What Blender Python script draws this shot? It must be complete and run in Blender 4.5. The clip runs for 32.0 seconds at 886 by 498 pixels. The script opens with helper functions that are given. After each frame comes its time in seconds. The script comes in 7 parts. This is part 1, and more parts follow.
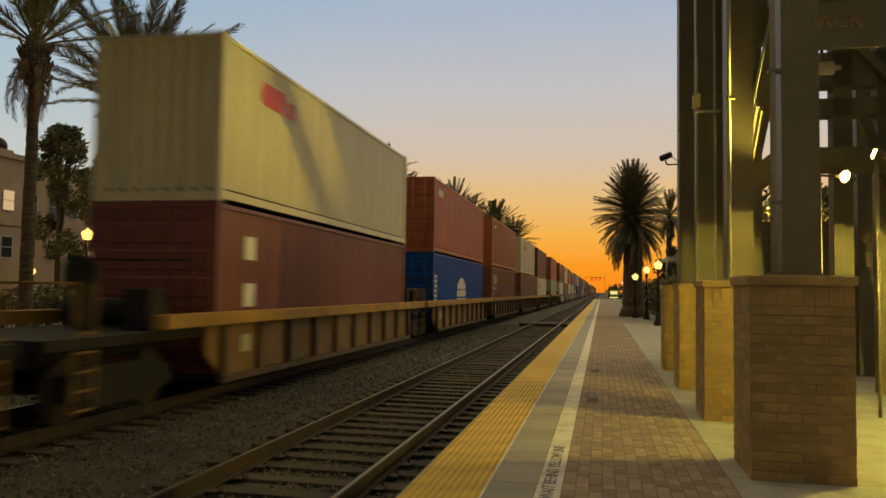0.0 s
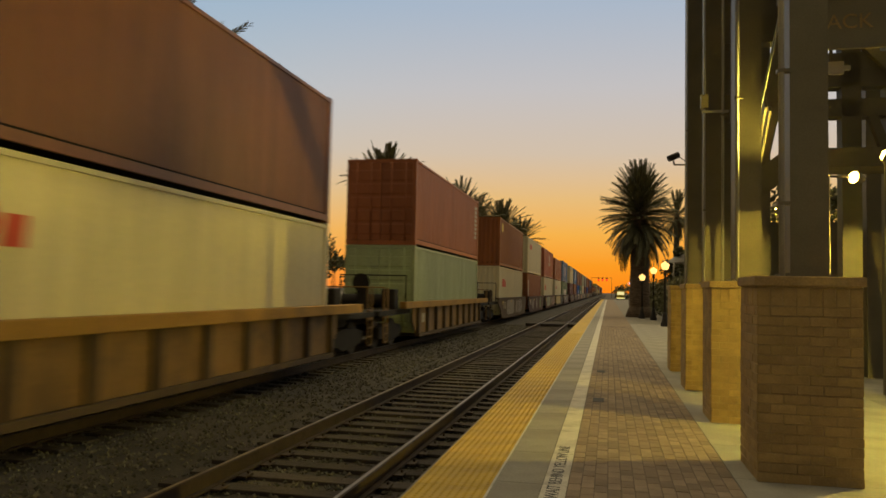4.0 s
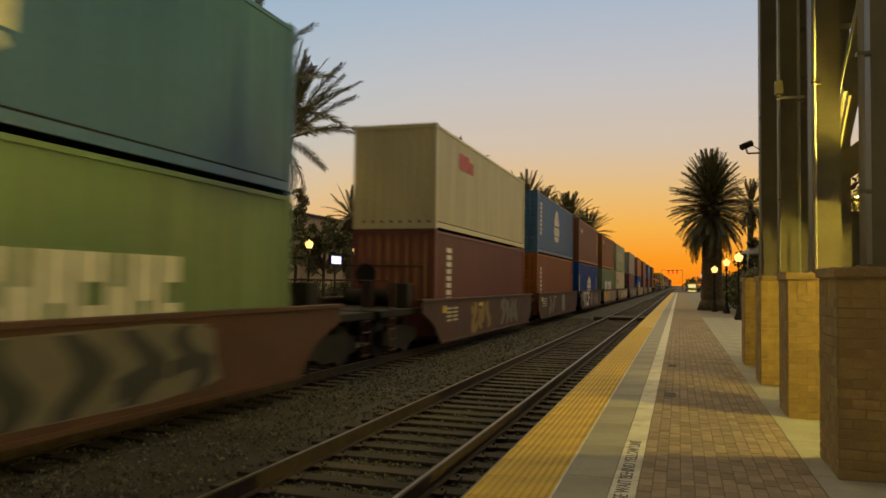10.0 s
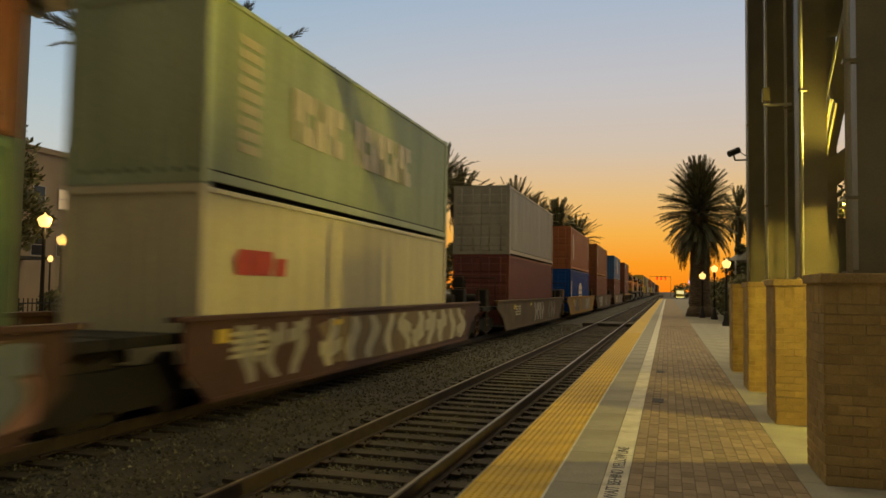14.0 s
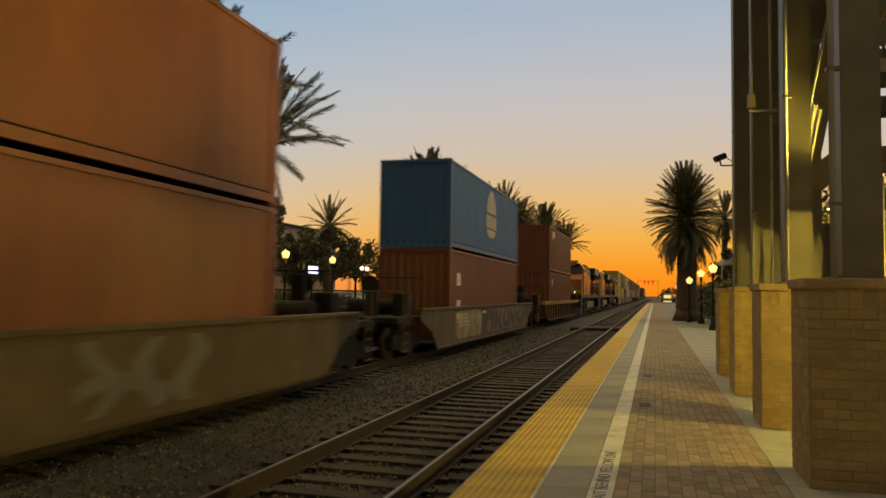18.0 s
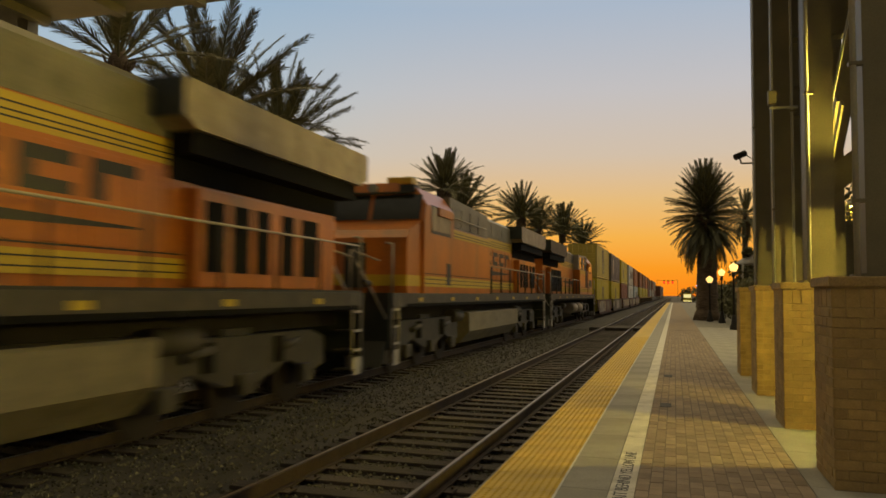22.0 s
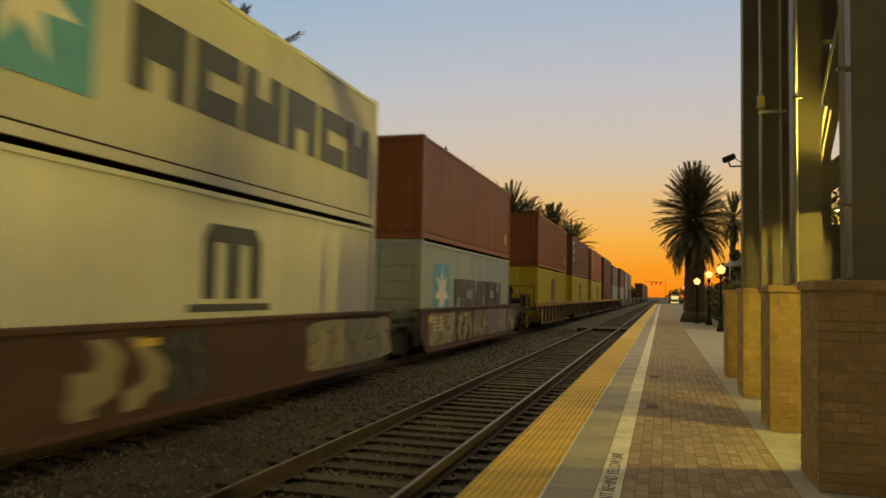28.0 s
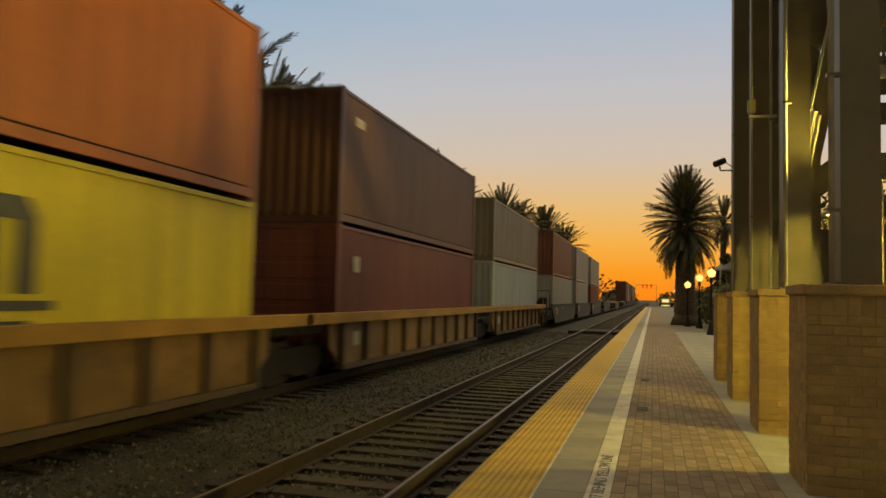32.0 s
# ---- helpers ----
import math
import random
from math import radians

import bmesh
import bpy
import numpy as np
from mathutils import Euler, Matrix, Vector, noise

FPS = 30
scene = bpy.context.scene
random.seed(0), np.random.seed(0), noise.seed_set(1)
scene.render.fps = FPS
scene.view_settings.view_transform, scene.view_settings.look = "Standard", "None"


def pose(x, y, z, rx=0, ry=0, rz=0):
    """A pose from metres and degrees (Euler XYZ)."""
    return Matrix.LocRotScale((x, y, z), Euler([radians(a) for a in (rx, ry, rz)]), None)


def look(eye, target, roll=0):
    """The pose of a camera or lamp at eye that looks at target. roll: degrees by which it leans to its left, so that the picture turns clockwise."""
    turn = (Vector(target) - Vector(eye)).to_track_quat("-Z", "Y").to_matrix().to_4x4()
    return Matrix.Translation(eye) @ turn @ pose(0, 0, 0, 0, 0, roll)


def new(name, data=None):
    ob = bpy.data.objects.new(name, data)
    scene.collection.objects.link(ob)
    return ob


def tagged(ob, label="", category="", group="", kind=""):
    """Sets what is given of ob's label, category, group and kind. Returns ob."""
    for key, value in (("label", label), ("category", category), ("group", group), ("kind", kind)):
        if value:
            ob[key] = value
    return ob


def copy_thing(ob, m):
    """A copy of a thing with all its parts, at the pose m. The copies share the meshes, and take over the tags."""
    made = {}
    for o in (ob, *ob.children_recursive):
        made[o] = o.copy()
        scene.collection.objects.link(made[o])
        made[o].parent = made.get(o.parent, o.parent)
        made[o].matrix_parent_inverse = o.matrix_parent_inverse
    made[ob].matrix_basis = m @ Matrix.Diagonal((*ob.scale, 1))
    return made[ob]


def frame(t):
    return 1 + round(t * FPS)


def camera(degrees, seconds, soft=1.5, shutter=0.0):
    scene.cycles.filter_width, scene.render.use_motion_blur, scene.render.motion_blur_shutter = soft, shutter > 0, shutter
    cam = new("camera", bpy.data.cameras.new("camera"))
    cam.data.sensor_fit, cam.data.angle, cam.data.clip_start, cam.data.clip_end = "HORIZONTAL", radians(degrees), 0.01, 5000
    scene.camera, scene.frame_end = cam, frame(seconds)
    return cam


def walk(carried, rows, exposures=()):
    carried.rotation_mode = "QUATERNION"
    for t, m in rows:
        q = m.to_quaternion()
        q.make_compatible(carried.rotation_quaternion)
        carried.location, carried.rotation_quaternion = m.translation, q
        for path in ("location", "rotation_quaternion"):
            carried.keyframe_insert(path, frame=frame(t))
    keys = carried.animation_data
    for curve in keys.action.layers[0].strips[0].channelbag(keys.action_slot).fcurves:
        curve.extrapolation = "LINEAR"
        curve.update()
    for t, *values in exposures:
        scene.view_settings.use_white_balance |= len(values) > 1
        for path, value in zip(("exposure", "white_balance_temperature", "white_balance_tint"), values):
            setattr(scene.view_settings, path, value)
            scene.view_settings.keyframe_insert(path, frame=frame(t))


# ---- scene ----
cam = camera(61.2, 32.0, soft=1.6, shutter=0.5)
PATH = [
    (0, (-0.003, -0.025, 1.596), (-0.418, 1.929, 1.704), 0.9),
    (0.5, (0.001, -0.015, 1.593), (-0.412, 1.938, 1.709), 0.8),
    (1, (-0.002, -0.029, 1.592), (-0.414, 1.924, 1.711), 0.8),
    (1.5, (0.006, -0.024, 1.593), (-0.408, 1.929, 1.712), 0.9),
    (2, (0.005, -0.014, 1.59), (-0.413, 1.938, 1.708), 0.8),
    (2.5, (0.001, -0.022, 1.593), (-0.421, 1.929, 1.707), 0.9),
    (3, (0.001, -0.023, 1.591), (-0.425, 1.928, 1.702), 1.0),
    (3.5, (0.0, -0.022, 1.592), (-0.428, 1.928, 1.7), 1.1),
    (5.5, (0.002, -0.008, 1.589), (-0.45, 1.938, 1.693), 1.3),
    (6, (0.004, -0.018, 1.593), (-0.459, 1.925, 1.696), 1.1),
    (6.5, (0.001, -0.028, 1.591), (-0.482, 1.911, 1.691), 1.0),
    (7, (-0.001, -0.03, 1.588), (-0.518, 1.9, 1.679), 0.8),
    (7.5, (0.004, -0.038, 1.587), (-0.551, 1.881, 1.672), 0.6),
    (8, (0.001, -0.067, 1.586), (-0.593, 1.841, 1.667), 0.5),
    (8.5, (0.002, -0.059, 1.589), (-0.616, 1.842, 1.671), 0.5),
    (9, (-0.001, -0.064, 1.593), (-0.626, 1.834, 1.677), 0.7),
    (9.5, (-0.003, -0.047, 1.591), (-0.619, 1.854, 1.679), 0.7),
    (10, (-0.002, -0.068, 1.591), (-0.603, 1.837, 1.679), 0.8),
    (10.5, (0.005, -0.05, 1.591), (-0.583, 1.859, 1.682), 0.9),
    (11, (0.002, -0.052, 1.589), (-0.576, 1.86, 1.679), 0.9),
    (11.5, (0.002, -0.038, 1.586), (-0.571, 1.876, 1.68), 0.9),
    (12, (-0.003, -0.047, 1.589), (-0.574, 1.867, 1.684), 0.9),
    (12.5, (0.0, -0.045, 1.592), (-0.571, 1.869, 1.693), 0.8),
    (13, (0.003, -0.039, 1.588), (-0.568, 1.875, 1.692), 0.8),
    (13.5, (0.0, -0.043, 1.588), (-0.572, 1.871, 1.693), 0.8),
    (14, (0.002, -0.038, 1.588), (-0.572, 1.875, 1.692), 0.9),
    (14.5, (0.004, -0.024, 1.586), (-0.574, 1.888, 1.688), 0.9),
    (16.5, (0.007, -0.027, 1.591), (-0.557, 1.888, 1.7), 0.9),
    (17, (0.003, -0.027, 1.59), (-0.549, 1.892, 1.702), 0.9),
    (17.5, (0.008, -0.034, 1.594), (-0.536, 1.887, 1.708), 0.9),
    (18, (0.008, -0.049, 1.593), (-0.536, 1.872, 1.709), 0.9),
    (18.5, (0.01, -0.038, 1.593), (-0.537, 1.882, 1.711), 0.9),
    (19, (0.004, -0.04, 1.594), (-0.549, 1.879, 1.712), 0.9),
    (19.5, (0.009, -0.035, 1.593), (-0.552, 1.881, 1.713), 0.8),
    (20, (0.009, -0.041, 1.591), (-0.559, 1.873, 1.711), 0.8),
    (20.5, (0.003, -0.042, 1.588), (-0.573, 1.87, 1.708), 0.7),
    (21, (0.0, -0.047, 1.585), (-0.582, 1.863, 1.705), 0.7),
    (21.5, (0.006, -0.039, 1.592), (-0.581, 1.87, 1.71), 0.6),
    (22, (0.006, -0.034, 1.592), (-0.584, 1.874, 1.709), 0.6),
    (22.5, (0.002, -0.037, 1.591), (-0.587, 1.871, 1.705), 0.6),
    (23, (0.005, -0.031, 1.591), (-0.585, 1.877, 1.703), 0.7),
    (23.5, (0.003, -0.019, 1.59), (-0.587, 1.889, 1.7), 0.9),
    (24, (0.003, -0.027, 1.596), (-0.586, 1.881, 1.71), 1.1),
    (24.5, (0.001, -0.049, 1.596), (-0.583, 1.86, 1.714), 1.2),
    (25, (0.003, -0.026, 1.596), (-0.576, 1.885, 1.718), 1.1),
    (25.5, (0.001, -0.035, 1.594), (-0.571, 1.878, 1.716), 1.2),
    (27.5, (0.005, -0.042, 1.589), (-0.558, 1.874, 1.706), 1.3),
    (28, (0.001, -0.034, 1.595), (-0.561, 1.882, 1.71), 1.2),
    (28.5, (0.006, -0.044, 1.588), (-0.555, 1.872, 1.704), 1.3),
    (29, (0.006, -0.033, 1.592), (-0.552, 1.884, 1.708), 1.5),
    (29.5, (0.005, -0.041, 1.591), (-0.55, 1.876, 1.709), 1.5),
    (30, (0.001, -0.037, 1.59), (-0.552, 1.881, 1.71), 1.6),
    (30.5, (0.004, -0.049, 1.593), (-0.547, 1.869, 1.714), 1.7),
    (31, (0.007, -0.04, 1.595), (-0.543, 1.879, 1.716), 1.7),
    (31.5, (0.005, -0.041, 1.596), (-0.541, 1.879, 1.717), 1.7),
    (32, (0.007, -0.047, 1.594), (-0.534, 1.875, 1.715), 1.5),
]
walk(cam, [(t, look(eye, target, roll)) for t, eye, target, roll in PATH])

# ---------------------------------------------------------------- light
W = bpy.data.worlds.new("dusk")
scene.world = W
W.use_nodes = True


def lin(r, g, b):
    """Linear colour from 0-255 display values."""
    f = lambda c: c / 12.92 if c <= 0.04045 else ((c + 0.055) / 1.055) ** 2.4
    return tuple(f(v / 255) for v in (r, g, b)) + (1.0,)


def dusk_sky():
    nt = W.node_tree
    nt.nodes.clear()
    N, L = nt.nodes.new, nt.links.new
    tc = N("ShaderNodeTexCoord")
    sep = N("ShaderNodeSeparateXYZ")
    L(tc.outputs["Generated"], sep.inputs[0])

    def ramp(stops):
        r = N("ShaderNodeValToRGB")
        e = r.color_ramp.elements
        while len(e) < len(stops):
            e.new(0.5)
        for el, (p, c, *gain) in zip(e, stops):
            el.position, el.color = p, [v * (gain[0] if gain else 1.0) for v in lin(*c)]
        L(sep.outputs["Z"], r.inputs[0])
        return r
    sunset = ramp([(0.0, (255, 136, 22)), (0.035, (252, 156, 36)), (0.075, (246, 178, 76)), (0.12, (232, 188, 122)),
                   (0.18, (211, 192, 170)), (0.26, (196, 192, 192)), (0.36, (172, 184, 200)), (0.46, (190, 192, 190)), (0.66, (255, 226, 158), 1.75)])
    around = ramp([(0.0, (212, 188, 150)), (0.06, (214, 198, 170)), (0.13, (202, 202, 194)), (0.22, (182, 197, 202)),
                   (0.36, (154, 180, 202)), (0.46, (180, 190, 192)), (0.66, (255, 226, 158), 1.75)])
    east = ramp([(0.0, (52, 50, 56)), (0.15, (62, 62, 70)), (0.35, (62, 62, 68)), (0.62, (150, 138, 112))])
    m1 = N("ShaderNodeMapRange")
    m1.interpolation_type = "SMOOTHSTEP"
    m1.inputs[1].default_value, m1.inputs[2].default_value = 0.74, 0.98
    L(sep.outputs["Y"], m1.inputs[0])
    mix1 = N("ShaderNodeMixRGB")
    L(m1.outputs[0], mix1.inputs[0]), L(around.outputs[0], mix1.inputs[1]), L(sunset.outputs[0], mix1.inputs[2])
    m2 = N("ShaderNodeMapRange")
    m2.interpolation_type = "SMOOTHSTEP"
    m2.inputs[1].default_value, m2.inputs[2].default_value = -0.25, 0.45
    L(sep.outputs["Y"], m2.inputs[0])
    mix2 = N("ShaderNodeMixRGB")
    L(m2.outputs[0], mix2.inputs[0]), L(east.outputs[0], mix2.inputs[1]), L(mix1.outputs[0], mix2.inputs[2])
    bg = N("ShaderNodeBackground")
    bg.inputs[1].default_value = SKY
    L(mix2.outputs[0], bg.inputs[0])
    out = N("ShaderNodeOutputWorld")
    L(bg.outputs[0], out.inputs[0])


SKY = 1.0
dusk_sky()


def lamp(name, place, watts, colour, size=0.12):
    d = bpy.data.lights.new(name, "POINT")
    d.energy, d.color, d.shadow_soft_size = watts, colour, size
    ob = new(name, d)
    ob.location = place
    return ob


def flood(name, place, target, watts, colour, size, spread, blend):
    d = bpy.data.lights.new(name, "SPOT")
    d.energy, d.color, d.shadow_soft_size, d.spot_size, d.spot_blend = watts, colour, size, radians(spread), blend
    ob = new(name, d)
    ob.matrix_world = look(place, target)
    return ob


AMBER = (1.0, 0.74, 0.11)
LAMP_A, LAMP_B = (2.836, 10.03, 3.1), (3.43, 10.9, 3.55)
lamp("tower_light", (4.4, 8.8, 2.604), 2300, AMBER, 0.02)
flood("track_flood", LAMP_A, (-6.3, 5.2, 8.4), 1300, AMBER, 0.05, 74, 0.6)
flood("track_flood", LAMP_B, (-6.3, 13.5, 7.8), 1400, AMBER, 0.045, 68, 0.8)
# added fill lamp above the view, brightens the train's near side and platform edge
lamp("arm_fill_light", (-1.6, 4.4, 6.6), 90, AMBER, 0.3)
# two amber fill lamps added to brighten the train and platform
lamp("platform_fill_light", (3.2, -7.0, 5.2), 50, AMBER, 0.15)
lamp("platform_fill_light", (5.0, 24.5, 4.2), 320, AMBER, 0.15)


# ---------------------------------------------------------------- materials
def surf(name, col, rough=0.8, metal=0.0, var=0.3, scale=2.0, fine=30.0, bump=0.15, stretch=(1, 1, 1), second=None, amount=0.4,
         rnd=0.0, glow=0.0, island=0.0, spec=0.5):
    """A worn surface: base colour broken up at two scales, a second colour in patches, and a fine relief."""
    m = bpy.data.materials.new(name)
    m.use_nodes = True
    nt = m.node_tree
    N, L = nt.nodes.new, nt.links.new
    b = nt.nodes["Principled BSDF"]
    b.inputs["Roughness"].default_value, b.inputs["Metallic"].default_value = rough, metal
    b.inputs["Specular IOR Level"].default_value = spec
    tc = N("ShaderNodeTexCoord")
    mp = N("ShaderNodeMapping")
    mp.inputs["Scale"].default_value = stretch
    L(tc.outputs["Object"], mp.inputs[0])
    n1, n2 = N("ShaderNodeTexNoise"), N("ShaderNodeTexNoise")
    n1.inputs["Scale"].default_value, n2.inputs["Scale"].default_value = scale, fine
    n1.inputs["Detail"].default_value, n2.inputs["Detail"].default_value = 5, 3
    L(mp.outputs[0], n1.inputs[0]), L(tc.outputs["Object"], n2.inputs[0])
    if rnd:
        oi = N("ShaderNodeObjectInfo")
        n1.noise_dimensions = "4D"
        mul = N("ShaderNodeMath")
        mul.operation, mul.inputs[1].default_value = "MULTIPLY", 37.0
        L(oi.outputs["Random"], mul.inputs[0]), L(mul.outputs[0], n1.inputs["W"])
    mr = N("ShaderNodeMapRange")
    mr.inputs[1].default_value, mr.inputs[2].default_value = 0.3, 0.7
    mr.inputs[3].default_value, mr.inputs[4].default_value = 1 - var, 1 + var
    L(n1.outputs[0], mr.inputs[0])
    mf = N("ShaderNodeMapRange")
    mf.inputs[1].default_value, mf.inputs[2].default_value = 0.3, 0.7
    mf.inputs[3].default_value, mf.inputs[4].default_value = 1 - var * 0.5, 1 + var * 0.5
    L(n2.outputs[0], mf.inputs[0])
    k = N("ShaderNodeMath")
    k.operation = "MULTIPLY"
    L(mr.outputs[0], k.inputs[0]), L(mf.outputs[0], k.inputs[1])
    last = k
    if rnd or island:
        src = oi.outputs["Random"] if rnd else N("ShaderNodeNewGeometry").outputs["Random Per Island"]
        r = N("ShaderNodeMapRange")
        r.inputs[3].default_value, r.inputs[4].default_value = 1 - (rnd or island), 1 + (rnd or island)
        L(src, r.inputs[0])
        k2 = N("ShaderNodeMath")
        k2.operation = "MULTIPLY"
        L(k.outputs[0], k2.inputs[0]), L(r.outputs[0], k2.inputs[1])
        last = k2
    mixc = N("ShaderNodeMixRGB")
    mixc.inputs[1].default_value = (*col, 1)
    mixc.inputs[2].default_value = (*(second or col), 1)
    n3 = N("ShaderNodeTexNoise")
    n3.inputs["Scale"].default_value, n3.inputs["Detail"].default_value = scale * 1.7, 6
    L(mp.outputs[0], n3.inputs[0])
    m3 = N("ShaderNodeMapRange")
    m3.inputs[1].default_value, m3.inputs[2].default_value = 0.5, 0.72
    m3.inputs[3].default_value, m3.inputs[4].default_value = 0, amount
    L(n3.outputs[0], m3.inputs[0]), L(m3.outputs[0], mixc.inputs[0])
    mx = N("ShaderNodeMixRGB")
    mx.blend_type, mx.inputs[0].default_value = "MULTIPLY", 1
    L(mixc.outputs[0], mx.inputs[1]), L(last.outputs[0], mx.inputs[2])
    L(mx.outputs[0], b.inputs["Base Color"])
    if bump:
        bp = N("ShaderNodeBump")
        bp.inputs["Strength"].default_value, bp.inputs["Distance"].default_value = bump, 0.02
        L(n2.outputs[0], bp.inputs["Height"]), L(bp.outputs[0], b.inputs["Normal"])
    return m


def glowing(name, col, strength):
    m = bpy.data.materials.new(name)
    m.use_nodes = True
    b = m.node_tree.nodes["Principled BSDF"]
    b.inputs["Base Color"].default_value = (*col, 1)
    b.inputs["Emission Color"].default_value = (*col, 1)
    b.inputs["Emission Strength"].default_value = strength
    return m


def plain(name, col, rough=0.5, metal=0.0):
    return surf(name, col, rough, metal, var=0.12, scale=4, fine=60, bump=0.04)


M_GROUND = surf("dirt", (0.06, 0.05, 0.04), 0.95, scale=0.4, fine=20, second=(0.1, 0.085, 0.065), amount=0.6)
M_BALLAST = surf("ballast_bed", (0.05, 0.046, 0.042), 0.95, scale=1.2, fine=26, bump=0.9, var=0.4, second=(0.028, 0.026, 0.024))
M_STONE = surf("ballast_stone", (0.095, 0.09, 0.068), 0.9, scale=3, fine=40, var=0.3, island=0.55)
M_TIE = surf("old_timber", (0.05, 0.04, 0.032), 0.9, scale=3, fine=50, stretch=(1, 12, 1), var=0.4, bump=0.5, rnd=0.3)
M_RAIL = surf("rail_rust", (0.05, 0.034, 0.024), 0.75, 0.3, scale=5, fine=60)
M_RAILTOP = surf("polished_steel", (0.24, 0.21, 0.18), 0.36, 1.0, var=0.1, scale=6, fine=90, bump=0.02)
M_CONC = surf("concrete", (0.3, 0.29, 0.26), 0.88, scale=1.4, fine=45, var=0.16, second=(0.2, 0.19, 0.17), amount=0.5)
M_CONCGREY = surf("grey_concrete", (0.2, 0.19, 0.17), 0.88, scale=1.4, fine=45, var=0.18, second=(0.14, 0.135, 0.125), amount=0.5)
M_WHITE = surf("worn_white_band", (0.6, 0.58, 0.52), 0.8, scale=3, fine=50, var=0.18, second=(0.34, 0.33, 0.3), amount=0.6)
M_TACT = surf("yellow_tactile", (0.55, 0.37, 0.025), 0.65, scale=1.6, fine=40, var=0.16, second=(0.3, 0.2, 0.06), amount=0.5)
M_PAVER = surf("clay_paver", (0.25, 0.19, 0.135), 0.8, scale=4, fine=50, var=0.22, rnd=0.22)
M_PAVERJ = surf("clay_paver_field", (0.25, 0.19, 0.135), 0.85, scale=1.5, fine=50, var=0.2, island=0.2)
M_JOINT = surf("sand_joint", (0.13, 0.11, 0.085), 0.95, fine=60)
M_BRICK = surf("orange_brick", (0.34, 0.24, 0.1), 0.85, scale=5, fine=60, var=0.2, rnd=0.12, bump=0.3)
M_BRICKJ = surf("orange_brick_field", (0.34, 0.24, 0.1), 0.85, scale=5, fine=60, var=0.2, island=0.12, bump=0.3)
M_MORTAR = surf("mortar", (0.36, 0.27, 0.13), 0.95, fine=70)
M_CAP = surf("precast_cap", (0.32, 0.225, 0.1), 0.8, fine=50)
# olive paint lightened to stand in for veiling glare over the tower
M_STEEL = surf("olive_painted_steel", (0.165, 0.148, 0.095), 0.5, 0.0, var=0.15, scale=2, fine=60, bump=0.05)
M_GALV = surf("galvanised_conduit", (0.36, 0.36, 0.34), 0.6, 0.0, var=0.12, fine=60, bump=0.03)
M_BLACK = plain("black_paint", (0.02, 0.02, 0.02), 0.5)
M_DARK = surf("dark_iron", (0.03, 0.027, 0.024), 0.7, 0.2, var=0.3)
M_GLASS = plain("dark_window", (0.03, 0.035, 0.04), 0.08)
M_AMBERGLOW = glowing("amber_lens", (1.0, 0.62, 0.1), 30)
M_ACORN = glowing("acorn_globe", (1.0, 0.62, 0.18), 1.7)
M_TRUNK = surf("palm_trunk", (0.12, 0.088, 0.06), 0.95, scale=3, fine=25, stretch=(1, 1, 5), var=0.4, bump=0.9)
# frond and leaf colours lightened to stand in for haze
M_FROND = surf("palm_frond", (0.14, 0.135, 0.065), 0.6, var=0.3, scale=1, island=0.35)
M_DRYFROND = surf("dry_frond", (0.17, 0.12, 0.065), 0.85, var=0.3, scale=1, island=0.35)
M_LEAF = surf("leaves", (0.12, 0.12, 0.055), 0.7, var=0.3, scale=1, island=0.4)
M_BARK = surf("bark", (0.07, 0.055, 0.04), 0.95, stretch=(1, 1, 0.2), scale=8)
M_STUCCO = surf("tan_stucco", (0.36, 0.27, 0.19), 0.9, scale=0.6, fine=30, var=0.12)
M_TRIM = surf("pale_trim", (0.5, 0.47, 0.42), 0.7, fine=40, var=0.1)


# ---------------------------------------------------------------- helpers
def part(name, bm, mat, parent=None, label=""):
    """Links a bmesh (or a finished mesh) as one object."""
    if isinstance(bm, bmesh.types.BMesh):
        me = bpy.data.meshes.new(name)
        bm.to_mesh(me)
        bm.free()
    else:
        me = bm
    ob = new(name, me)
    if not me.materials:
        me.materials.append(None)
    ob.material_slots[0].link = "OBJECT"
    ob.material_slots[0].material = mat
    if parent:
        ob.parent = parent
    if label:
        ob["label"] = label
    return ob


def thing(name, label, category, at=(0, 0, 0), group="", kind=""):
    ob = new(name)
    ob.empty_display_size = 0.2
    ob.location = at
    return tagged(ob, label, category, group, kind)


def structure(name, bm, mat, label=""):
    return tagged(part(name, bm, mat), label, "", "", "structure")


def box(bm, x0, x1, y0, y1, z0, z1, bevel=0.0):
    vs = [bm.verts.new((x, y, z)) for z in (z0, z1) for y in (y0, y1) for x in (x0, x1)]
    fs = [bm.faces.new([vs[i] for i in f]) for f in ((0, 2, 3, 1), (4, 5, 7, 6), (0, 1, 5, 4), (2, 6, 7, 3), (0, 4, 6, 2), (1, 3, 7, 5))]
    if bevel:
        es = list({e for f in fs for e in f.edges})
        bmesh.ops.bevel(bm, geom=es, offset=bevel, segments=2, affect="EDGES", profile=0.6)
    return bm


def B(*a, bevel=0.0):
    return box(bmesh.new(), *a, bevel=bevel)


